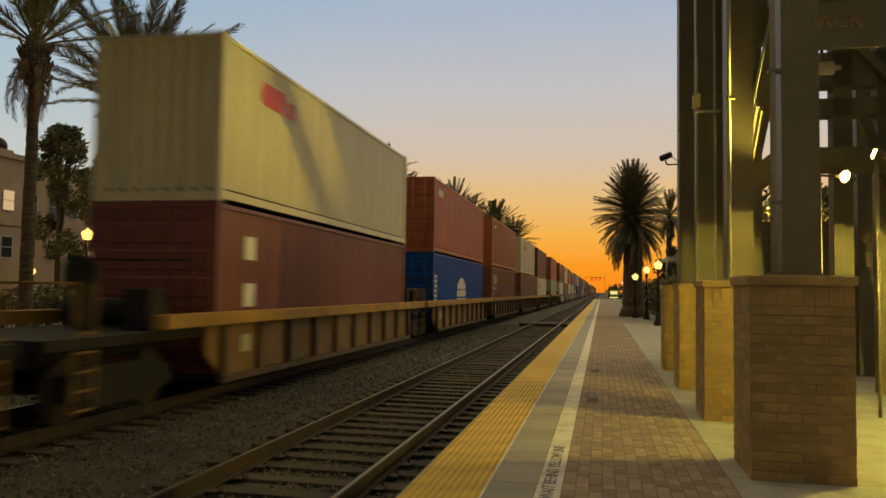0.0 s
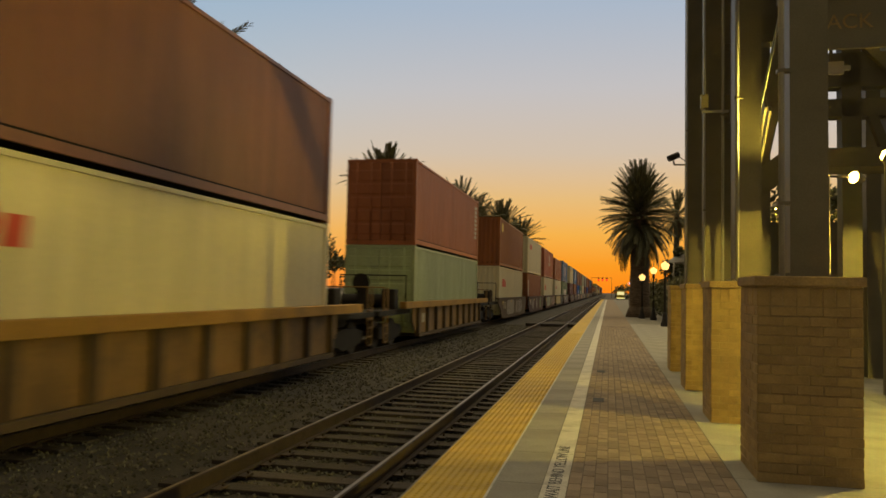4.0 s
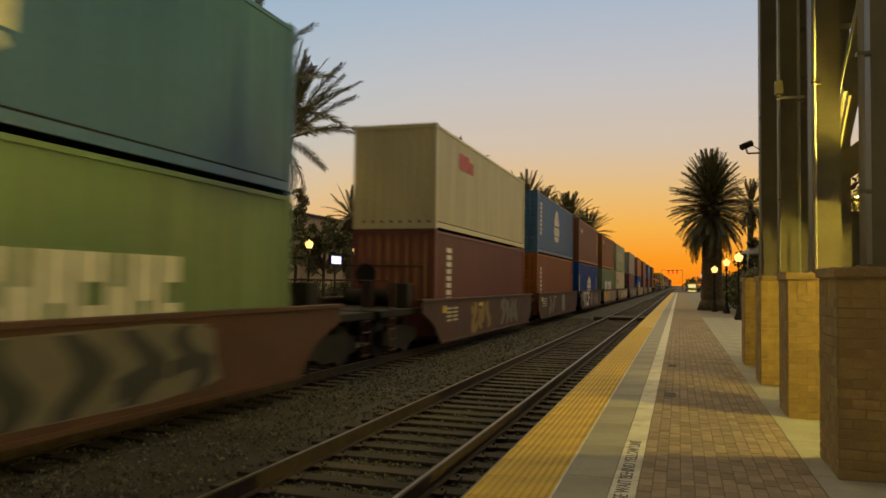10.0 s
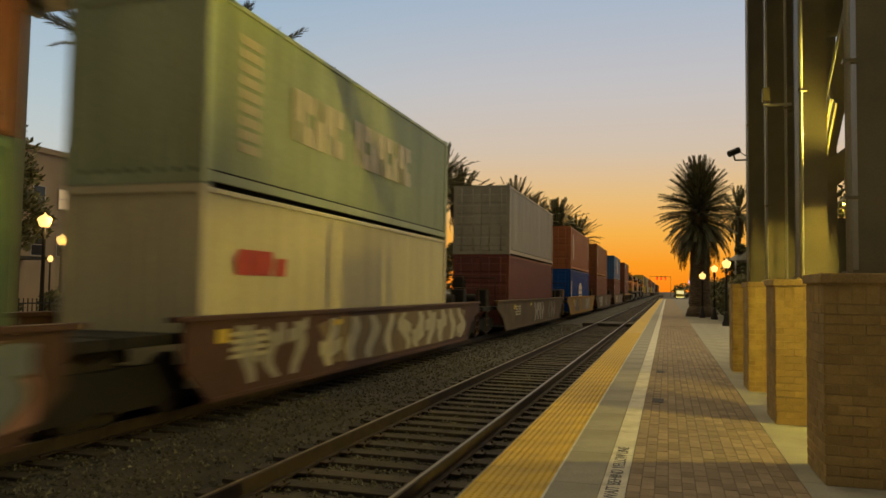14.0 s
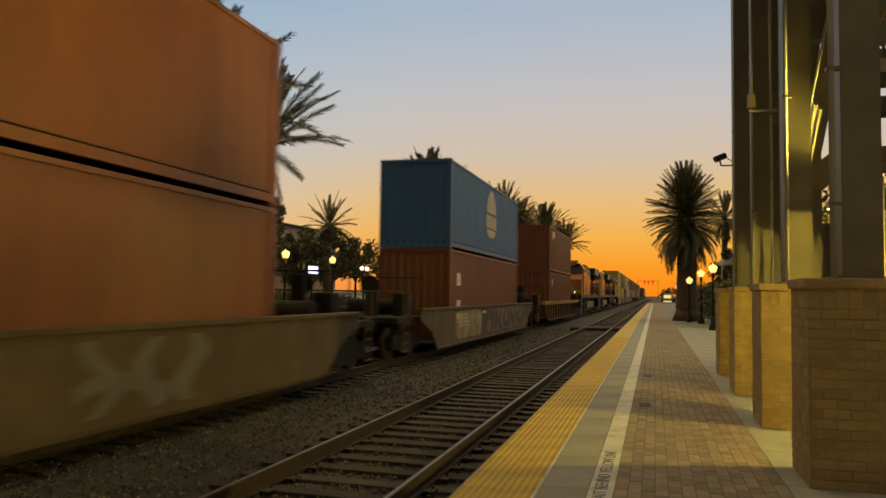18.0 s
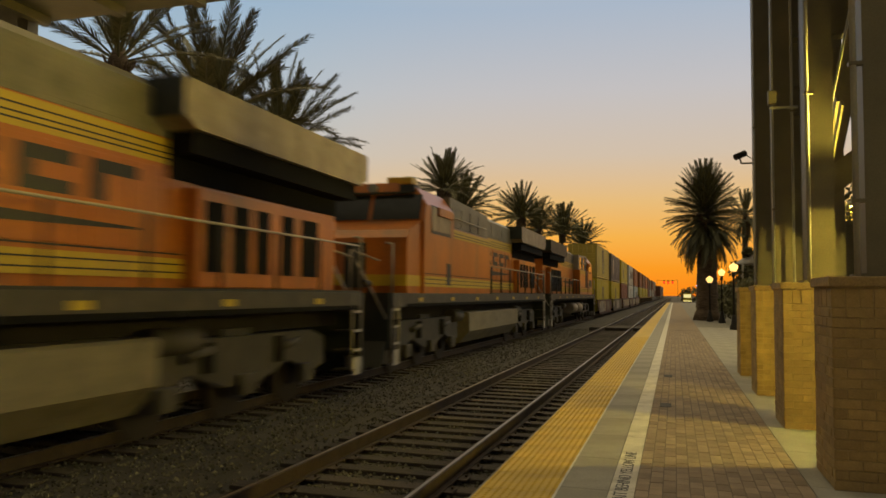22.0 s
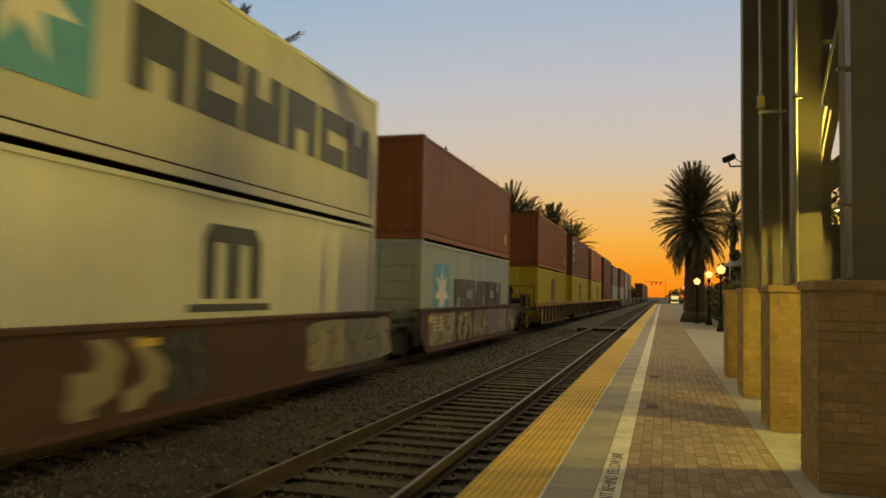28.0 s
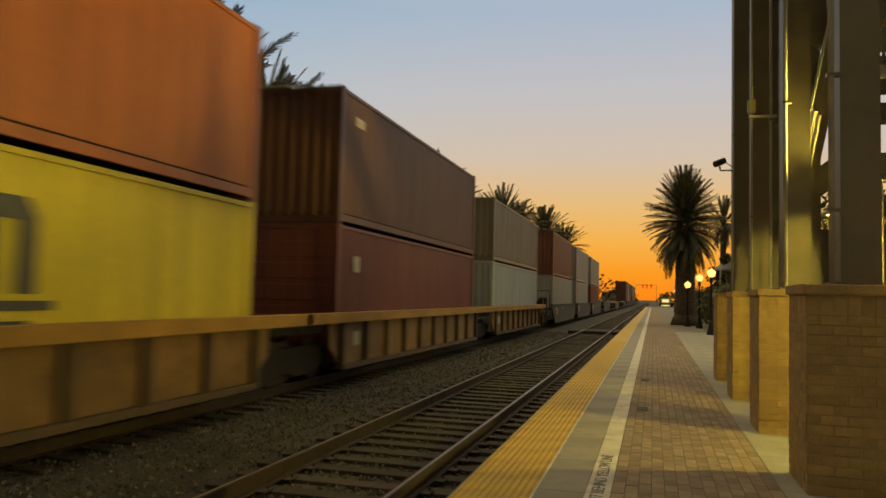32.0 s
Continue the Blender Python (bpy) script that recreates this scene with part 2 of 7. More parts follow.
def tube(bm, a, b, r0, r1=None, n=10, caps=True):
    """A tapered round bar from a to b."""
    a, b = Vector(a), Vector(b)
    r1 = r0 if r1 is None else r1
    q = (b - a).to_track_quat("Z", "Y")
    rings = []
    for p, r in ((a, r0), (b, r1)):
        rings.append([bm.verts.new(p + q @ Vector((r * math.cos(2 * math.pi * i / n), r * math.sin(2 * math.pi * i / n), 0))) for i in range(n)])
    for i in range(n):
        f = bm.faces.new((rings[0][i], rings[0][(i + 1) % n], rings[1][(i + 1) % n], rings[1][i]))
        f.smooth = True
    if caps:
        bm.faces.new(rings[0][::-1])
        bm.faces.new(rings[1])
    return bm


def lathe(bm, profile, at=(0, 0, 0), n=14):
    """A turned shape from (radius, height) pairs."""
    rings = []
    for r, z in profile:
        rings.append([bm.verts.new((at[0] + r * math.cos(2 * math.pi * i / n), at[1] + r * math.sin(2 * math.pi * i / n), at[2] + z)) for i in range(n)])
    for p, q in zip(rings, rings[1:]):
        for i in range(n):
            f = bm.faces.new((p[i], p[(i + 1) % n], q[(i + 1) % n], q[i]))
            f.smooth = True
    if profile[0][0] > 0.001:
        bm.faces.new(rings[0][::-1])
    if profile[-1][0] > 0.001:
        bm.faces.new(rings[-1])
    return bm


def prism(bm, outline, x0, x1, axis="x"):
    """An outline of (y, z) pushed through from x0 to x1, or of (x, z) pushed along y."""
    if axis == "y":
        p = [bm.verts.new((x, x0, z)) for x, z in outline]
        q = [bm.verts.new((x, x1, z)) for x, z in outline]
    else:
        p = [bm.verts.new((x0, y, z)) for y, z in outline]
        q = [bm.verts.new((x1, y, z)) for y, z in outline]
    n = len(outline)
    bm.faces.new(p), bm.faces.new(q[::-1])
    for i in range(n):
        bm.faces.new((p[i], q[i], q[(i + 1) % n], p[(i + 1) % n]))
    bmesh.ops.recalc_face_normals(bm, faces=bm.faces[:])
    return bm


def grid_mesh(name, verts, faces):
    me = bpy.data.meshes.new(name)
    me.from_pydata(verts, [], faces)
    me.update()
    return me


# ---------------------------------------------------------------- ground, tracks, platform
RAIL_Z = -0.2
TRACK1, TRACK2 = -3.005, -7.52
EDGE = -1.53

structure("ground", B(-2500, 2500, -2500, 2500, -1.2, -0.62), M_GROUND, "dark bare dirt reaching to the horizon")
structure("ballast", prism(bmesh.new(), [(-60, -0.7), (-60, -0.42), (1200, -0.42), (1200, -0.7)], -12.2, -1.6), M_BALLAST, "dark grey crushed stone ballast bed")


def stones():
    rng = np.random.default_rng(4)
    verts, faces = [], []
    base = np.array([(1, 0, 0), (-0.5, 0.87, 0), (-0.5, -0.87, 0), (0.1, 0.1, 0.8), (0.2, -0.1, -0.5)])
    tri = [(0, 1, 3), (1, 2, 3), (2, 0, 3), (1, 0, 4), (2, 1, 4), (0, 2, 4)]
    n = 47000
    ys = 3.0 + 40 * rng.random(n) ** 1.9
    ys[:6000] = rng.uniform(-16, 3.0, 6000)
    xs = rng.uniform(-11.6, -1.62, n)
    for x, y in zip(xs, ys):
        s = rng.uniform(0.016, 0.038)
        # stones heap up between the tracks and lie lower at the sleepers
        h = -0.415 + (0.045 if -5.9 < x < -4.6 or x < -9.2 else 0.0)
        a = rng.uniform(0, 6.28)
        c, d = math.cos(a), math.sin(a)
        v = base * (s * rng.uniform(0.7, 1.3, 3))
        o = len(verts)
        for px, py, pz in v:
            verts.append((x + c * px - d * py, y + d * px + c * py, h + pz + 0.01))
        faces += [tuple(o + i for i in t) for t in tri]
    ob = part("ballast_stones", grid_mesh("ballast_stones", verts, faces), M_STONE)
    tagged(ob, "loose grey ballast stones between the tracks", "ballast", "", "stuff")


def track(cx, y1, label):
    root = thing("railway_track", label, "railway track", (cx, 0, 0), kind="structure")
    for s in (-1, 1):
        x = s * 0.7525
        bm = bmesh.new()
        box(bm, x - 0.07, x + 0.07, -40, y1, RAIL_Z - 0.17, RAIL_Z - 0.15)
        box(bm, x - 0.01, x + 0.01, -40, y1, RAIL_Z - 0.15, RAIL_Z - 0.04)
        box(bm, x - 0.036, x + 0.036, -40, y1, RAIL_Z - 0.04, RAIL_Z - 0.006)
        r = part("rail", bm, M_RAIL, root)
        part("rail_head", B(x - 0.017, x + 0.017, -40, y1, RAIL_Z - 0.0055, RAIL_Z, bevel=0.002), M_RAILTOP, r, "polished running surface")
    tie = None
    rng = random.Random(int(-cx * 10))
    k = 0
    y = -18.2
    while y < 90:
        if tie is None:
            tie = B(-1.3, 1.3, -0.115, 0.115, RAIL_Z - 0.36, RAIL_Z - 0.175, bevel=0.012)
            ob = part("sleeper", tie, M_TIE, root)
            tie = ob.data
        else:
            ob = part("sleeper", tie, M_TIE, root)
        ob.location = (rng.uniform(-0.03, 0.03), y, rng.uniform(-0.012, 0.004))
        ob.rotation_euler = (0, 0, rng.uniform(-0.012, 0.012))
        y += 0.52 + rng.uniform(-0.02, 0.02)
        k += 1
    bm = bmesh.new()
    y = 90.0
    while y < 420:
        box(bm, -1.3, 1.3, y - 0.115, y + 0.115, RAIL_Z - 0.36, RAIL_Z - 0.177)
        y += 0.55
    tagged(part("far_sleepers", bm, M_TIE, root), kind="stuff")
    bm = bmesh.new()
    for s in (-1, 1):
        y = 2.0
        while y < 30:
            for e in (-1, 1):
                x = s * 0.7525 + e * 0.11
                box(bm, x - 0.06, x + 0.06, y - 0.09, y + 0.09, RAIL_Z - 0.174, RAIL_Z - 0.158)
                tube(bm, (x + e * 0.02, y + 0.05, RAIL_Z - 0.16), (x + e * 0.02, y + 0.05, RAIL_Z - 0.13), 0.014, n=6)
            y += 0.52
    tagged(part("tie_plates", bm, M_RAIL, root), kind="stuff")
    return root


track(TRACK1, 900, "pair of worn steel rails on dark timber sleepers beside the platform")
track(TRACK2, 1100, "pair of rusty rails under the passing train")

# crossing panels between the near rails
for y0 in (42.0,):
    bm = bmesh.new()
    for x0, x1 in ((-0.66, 0.66), (0.84, 1.4), (-1.5, -0.84)):
        box(bm, TRACK1 + x0, TRACK1 + x1, y0, y0 + 3.0, RAIL_Z - 0.2, RAIL_Z - 0.012)
    tagged(part("crossing_panel", bm, M_TIE), "dark timber crossing panels laid between the rails", "crossing panel")

# platform slab with its coloured bands
PL = tagged(part("platform", B(EDGE, 60, -40, 175, -0.6, -0.012), M_CONCGREY), "grey concrete station platform slab", "platform", "", "structure")


def slabs(name, x0, x1, ya, yb, step, mat, gap=0.006, z=0.0, t=0.03, limit=120, first=0.0):
    y, i = ya, 0
    shared = None
    while y < yb and i < limit:
        if shared is None:
            ob = part(name, B(x0, x1, gap / 2, step - gap / 2, z - t, z, bevel=0.003), mat, PL)
            shared = ob.data
        else:
            ob = part(name, shared, mat, PL)
        ob.location = (0, y, 0)
        y += step
        i += 1
    if y < yb:
        part(name + "_run", B(x0, x1, y, yb, z - t, z), mat, PL)


slabs("kerb_slab", -0.915, -0.52, 0.2, 170, 1.22, M_CONC, limit=50)
slabs("white_band_slab", -0.516, -0.316, 0.2, 170, 1.22, M_WHITE, limit=50)
slabs("edge_slab", 1.085, 4.0, 1.0, 40, 1.5, M_CONC, limit=30)
for nm, xa, xb, yy, mt in (("kerb", -0.915, -0.52, 0.196, M_CONC), ("white_band", -0.516, -0.316, 0.196, M_WHITE), ("edge", 1.085, 4.0, 0.996, M_CONC), ("concrete", 4.004, 9.0, 0.996, M_CONC)):
    part(nm + "_run", B(xa, xb, -38, yy, -0.03, 0.0), mt, PL)
slabs("concrete_slab", 4.004, 9.0, 1.0, 40, 3.0, M_CONC, limit=14)


def tactile():
    """Yellow warning strip: tiles with rows of truncated domes."""
    shared = None
    for i in range(44):
        y0 = 2.4 + i * 0.61
        if shared is None:
            bm = B(EDGE, -0.92, 0.003, 0.607, -0.03, 0.0, bevel=0.002)
            for a in range(10):
                for b in range(10):
                    x, y = EDGE + 0.03 + a * 0.061, 0.03 + b * 0.061
                    lo = [bm.verts.new((x + sx * 0.015, y + sy * 0.015, 0.0)) for sx, sy in ((-1, -1), (1, -1), (1, 1), (-1, 1))]
                    hi = [bm.verts.new((x + sx * 0.009, y + sy * 0.009, 0.006)) for sx, sy in ((-1, -1), (1, -1), (1, 1), (-1, 1))]
                    bm.faces.new(hi)
                    for j in range(4):
                        bm.faces.new((lo[j], lo[(j + 1) % 4], hi[(j + 1) % 4], hi[j]))
            ob = part("tactile_tile", bm, M_TACT, PL, "yellow tactile warning tile with raised domes")
            shared = ob.data
        else:
            ob = part("tactile_tile", shared, M_TACT, PL, "yellow tactile warning tile with raised domes")
        ob.location = (0, y0, 0)
    part("edge_trim", B(-0.924, -0.906, -38, 170, 0.001, 0.005), M_WHITE, PL, "pale metal edging strip")
    part("tactile_run", B(EDGE, -0.92, 2.4 + 44 * 0.61, 172, -0.03, 0.0), M_TACT, PL)
    part("tactile_run", B(EDGE, -0.92, -38, 2.396, -0.03, 0.0), M_TACT, PL)
    part("platform_edge", B(EDGE - 0.02, EDGE - 0.002, -40, 172, -0.3, -0.004), M_CONCGREY, PL)


tactile()


def pavers():
    """Clay pavers in running bond along the platform; the nearest are single pieces."""
    w, l = 0.1, 0.2
    structure("paver_bed", B(-0.312, 1.081, -38, 172, -0.011, -0.004), M_JOINT, "sand bed between the pavers")
    rng = random.Random(7)
    shared = None
    cols = 13
    pitch = 1.393 / cols
    bm = bmesh.new()
    n = 0
    for r in range(-110, 340):
        for c in range(cols):
            x = -0.312 + (c + 0.5) * pitch
            y = 2.6 + r * (l + 0.005) + (0.5 * l if c % 2 else 0)
            dz = rng.uniform(-0.002, 0.002)
            if 5.6 < y < 10.0:
                if shared is None:
                    ob = part("paver", B(-pitch / 2 + 0.003, pitch / 2 - 0.003, -l / 2, l / 2, -0.03, 0.0, bevel=0.004), M_PAVER, PL)
                    shared = ob.data
                else:
                    ob = part("paver", shared, M_PAVER, PL)
                ob.location = (x, y, dz)
                n += 1
            elif y < 36:
                hw, hl, d = pitch / 2 - 0.003, l / 2, 0.004
                lo = [bm.verts.new((x + sx * hw, y + sy * hl, -0.012)) for sx, sy in ((-1, -1), (1, -1), (1, 1), (-1, 1))]
                hi = [bm.verts.new((x + sx * (hw - d), y + sy * (hl - d), dz)) for sx, sy in ((-1, -1), (1, -1), (1, 1), (-1, 1))]
                bm.faces.new(hi)
                for j in range(4):
                    bm.faces.new((lo[j], lo[(j + 1) % 4], hi[(j + 1) % 4], hi[j]))
    tagged(part("paver_field", bm, M_PAVERJ, PL), kind="stuff")
    part("far_paving", B(-0.312, 1.081, 36.2, 172, -0.01, 0.0), M_PAVERJ, PL)


pavers()
stones()


def lettering(text, size, at, rot, mat, parent, depth=0.002, fat=0.0):
    cu = bpy.data.curves.new("lettering", "FONT")
    cu.body, cu.size, cu.extrude, cu.offset = text, size, depth, fat
    cu.align_x, cu.align_y = "CENTER", "CENTER"
    ob = new("tmp", cu)
    dg = bpy.context.evaluated_depsgraph_get()
    me = bpy.data.meshes.new_from_object(ob.evaluated_get(dg))
    bpy.data.objects.remove(ob)
    me.materials.clear()
    o = part("lettering", me, mat, parent, "dark painted lettering")
    o.location, o.rotation_euler = at, rot
    return o


# ---------------------------------------------------------------- brick piers and steel columns
def pier(y0, near):
    root = thing("brick_pier", "square orange brick pier with a precast cap on the platform", "pier", (1.68, y0 + 0.42, 0), "brick piers")
    h, hw = 1.68, 0.42
    part("core", B(-hw + 0.006, hw - 0.006, -hw + 0.006, hw - 0.006, 0, h), M_MORTAR, root, "sandy mortar core")
    part("cap", B(-hw - 0.025, hw + 0.025, -hw - 0.025, hw + 0.025, h, h + 0.085, bevel=0.012), M_CAP, root, "brown precast cap slab")
    course, bl = 0.0835, 0.205
    rng = random.Random(int(y0 * 10))
    meshes = {}
    rest = bmesh.new()
    for side in range(4):  # 0 front, 1 left, 2 back, 3 right
        a = (0, -math.pi / 2, math.pi, math.pi / 2)[side]
        ca, sa = math.cos(a), math.sin(a)
        for k in range(20):
            soldier = k >= 18
            if soldier and k == 19:
                continue
            n = 8 if soldier else 4
            z0 = k * course + 0.004
            z1 = z0 + (2 * course if soldier else course) - 0.01
            bw = 2 * hw / n if soldier else 2 * hw / 4.0
            for i in range(n + (0 if soldier or k % 2 == 0 else 1)):
                u0 = -hw + i * bw - (0 if soldier or k % 2 == 0 else bw / 2)
                u1 = min(u0 + bw, hw)
                u0 = max(u0, -hw)
                u0, u1 = u0 + 0.005, u1 - 0.005
                if u1 - u0 < 0.03:
                    continue
                proud = rng.uniform(-0.002, 0.003)
                if (side == 0 and near) or (side == 1 and near == 2):
                    key = (round(u1 - u0, 3), round(z1 - z0, 3))
                    if key not in meshes:
                        ob = part("brick", B(-key[0] / 2, key[0] / 2, -0.012, 0.06, 0, key[1], bevel=0.004), M_BRICK, root)
                        meshes[key] = ob.data
                    else:
                        ob = part("brick", meshes[key], M_BRICK, root)
                    u = (u0 + u1) / 2
                    px, py = u, -hw + 0.012 - proud
                    ob.location = (ca * px - sa * py, sa * px + ca * py, z0)
                    ob.rotation_euler = (0, 0, a)
                else:
                    box(rest, u0, u1, -hw - proud, -hw + 0.06, z0, z1)
                    rest.verts.ensure_lookup_table()
                    for v in rest.verts[-8:]:
                        x, y = v.co.x, v.co.y
                        v.co.x, v.co.y = ca * x - sa * y, sa * x + ca * y
    tagged(part("brickwork", rest, M_BRICKJ, root), kind="stuff")
    return root


PIERS = (6.93, 9.92, 13.08, 16.15)
for i, y in enumerate(PIERS):
    pier(y, (2, 1, 0, 0)[i])


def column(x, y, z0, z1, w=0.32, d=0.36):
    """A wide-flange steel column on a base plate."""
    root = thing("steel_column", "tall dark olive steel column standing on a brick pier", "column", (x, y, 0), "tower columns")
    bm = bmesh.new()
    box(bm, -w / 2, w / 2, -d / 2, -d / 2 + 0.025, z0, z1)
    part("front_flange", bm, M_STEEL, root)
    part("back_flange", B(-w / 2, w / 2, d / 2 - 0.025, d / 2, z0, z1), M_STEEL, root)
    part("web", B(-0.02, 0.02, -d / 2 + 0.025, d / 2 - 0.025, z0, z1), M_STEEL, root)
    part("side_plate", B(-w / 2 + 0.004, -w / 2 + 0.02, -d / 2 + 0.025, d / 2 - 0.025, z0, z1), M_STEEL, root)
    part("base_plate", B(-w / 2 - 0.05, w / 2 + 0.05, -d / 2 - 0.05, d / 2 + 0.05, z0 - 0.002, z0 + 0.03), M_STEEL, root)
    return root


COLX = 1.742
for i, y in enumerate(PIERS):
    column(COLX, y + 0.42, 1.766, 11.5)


# ---------------------------------------------------------------- the train
SPEED = 17.9
TRAIN = []          # (root, start pose)


def rolling(root, s, z=0.0):
    TRAIN.append((root, s, z, 0))
    root.location = (TRACK2, s, z)
    return root


def paint(name, col, rust=(0.12, 0.06, 0.035), amount=0.35, var=0.16, spec=0.5):
    return surf(name, col, 0.44, 0.0, var=var, scale=0.9, fine=14, bump=0.03, stretch=(1, 3.2, 0.28), second=rust, amount=amount, rnd=0.12, spec=spec)


P = dict(
    cream=paint("cream_paint", (0.69, 0.63, 0.42), (0.5, 0.44, 0.29), 0.25, 0.1),
    white=paint("off_white_paint", (0.62, 0.62, 0.56), (0.5, 0.46, 0.38), 0.15, 0.07),
    grey=paint("grey_paint", (0.4, 0.39, 0.36), (0.28, 0.24, 0.2)),
    darkgrey=paint("slate_paint", (0.13, 0.14, 0.16)),
    greyblue=paint("faded_grey_blue_paint", (0.06, 0.155, 0.34), (0.085, 0.165, 0.29), spec=0.5),
    ivory=paint("ivory_paint", (0.74, 0.67, 0.42), (0.58, 0.5, 0.3), 0.2, 0.09),
    rust=paint("rust_brown_paint", (0.27, 0.088, 0.02)),
    brown=paint("brown_paint", (0.2, 0.082, 0.048)),
    umber=paint("umber_paint", (0.125, 0.06, 0.038)),
    maroon=paint("maroon_paint", (0.17, 0.05, 0.045)),
    redbrown=paint("red_oxide_paint", (0.21, 0.065, 0.03)),
    orange=paint("faded_orange_paint", (0.42, 0.14, 0.05), (0.25, 0.09, 0.035)),
    red=paint("red_paint", (0.44, 0.13, 0.065)),
    blue=paint("blue_paint", (0.006, 0.07, 0.32), (0.014, 0.075, 0.25), spec=0.2),
    teal=paint("blue_grey_paint", (0.06, 0.165, 0.36), (0.085, 0.17, 0.31), spec=0.5),
    green=paint("green_paint", (0.13, 0.22, 0.11), (0.2, 0.2, 0.12)),
    palegreen=paint("pale_green_paint", (0.4, 0.48, 0.3), (0.3, 0.32, 0.2)),
    yellow=paint("yellow_paint", (0.57, 0.47, 0.03), (0.4, 0.28, 0.06), 0.3),
    paleyellow=paint("pale_yellow_paint", (0.6, 0.48, 0.09), (0.4, 0.34, 0.18)),
    lightblue=paint("pale_blue_paint", (0.36, 0.42, 0.42), (0.3, 0.27, 0.22)),
    olive=paint("olive_grey_paint", (0.22, 0.2, 0.15)),
)
M_WELLBROWN = surf("well_brown", (0.079, 0.033, 0.022), 0.7, var=0.25, scale=1.2, fine=20, second=(0.07, 0.045, 0.03), amount=0.6, rnd=0.15)
M_WELLTAN = surf("well_tan", (0.097, 0.065, 0.033), 0.75, var=0.25, scale=1.2, fine=20, second=(0.13, 0.09, 0.05), amount=0.6, rnd=0.15)
M_WELLGREY = surf("well_grey", (0.083, 0.072, 0.054), 0.75, var=0.25, scale=1.2, fine=20, second=(0.12, 0.1, 0.08), amount=0.6, rnd=0.15)
M_RIB = surf("ribbed_well_brown", (0.23, 0.135, 0.042), 0.7, var=0.28, scale=1.2, fine=20, second=(0.07, 0.05, 0.035), amount=0.6, rnd=0.15)
M_WELLYELLOW = surf("well_yellow", (0.34, 0.19, 0.03), 0.7, var=0.25, scale=1.2, fine=20, second=(0.26, 0.15, 0.04), amount=0.6, rnd=0.15)
M_WHEEL = surf("wheel_steel", (0.035, 0.027, 0.022), 0.7, 0.2)
M_GRIME = surf("grimy_running_gear", (0.016, 0.013, 0.011), 0.9, var=0.4)
M_LOGO = dict(
    red=plain("logo_red", (0.55, 0.06, 0.03)), white=plain("logo_white", (0.72, 0.7, 0.62)), black=plain("logo_black", (0.03, 0.035, 0.04)),
    yellow=plain("logo_yellow", (0.75, 0.55, 0.08)), blue=plain("logo_blue", (0.1, 0.34, 0.52)), green=plain("logo_green", (0.2, 0.4, 0.1)),
    grey=plain("logo_grey", (0.06, 0.065, 0.07)), orange=plain("logo_orange", (0.8, 0.3, 0.03)), pale=plain("logo_pale", (0.5, 0.46, 0.32)),
    teal=plain("logo_teal", (0.22, 0.36, 0.34)), lime=plain("spray_lime", (0.124, 0.186, 0.050)), cream=plain("spray_cream", (0.310, 0.273, 0.174)),
    ochre=plain("spray_ochre", (0.248, 0.155, 0.031)), bluegrey=plain("spray_blue_grey", (0.155, 0.186, 0.223)), dull=plain("spray_dull", (0.149, 0.136, 0.118)),
    tan=plain("faded_tan", (0.2, 0.145, 0.07)), chalk=plain("spray_chalk", (0.34, 0.32, 0.27)), butter=plain("spray_butter", (0.42, 0.36, 0.15)), umber=plain("spray_umber", (0.09, 0.055, 0.03)), pink=plain("spray_pink", (0.310, 0.161, 0.136)), palegreen=plain("spray_pale_green", (0.236, 0.260, 0.186)))

LEN, WID = 12.19, 2.44
MESH = {}


def corrugated(length, z0, z1, x, pitch, depth, out):
    """A corrugated side sheet along y at x; out is the side it faces."""
    verts, faces = [], []
    n = int(length / pitch)
    p = length / n
    ys = []
    for i in range(n):
        for f, d in ((0, 0), (0.26, 0), (0.5, 1), (0.76, 1)):
            ys.append((i * p + f * p, d))
    ys.append((length, 0))
    for y, d in ys:
        for z in (z0, z1):
            verts.append((x - out * d * depth, y, z))
    for i in range(len(ys) - 1):
        f = (2 * i, 2 * i + 2, 2 * i + 3, 2 * i + 1)
        faces.append(f if out > 0 else f[::-1])
    return verts, faces


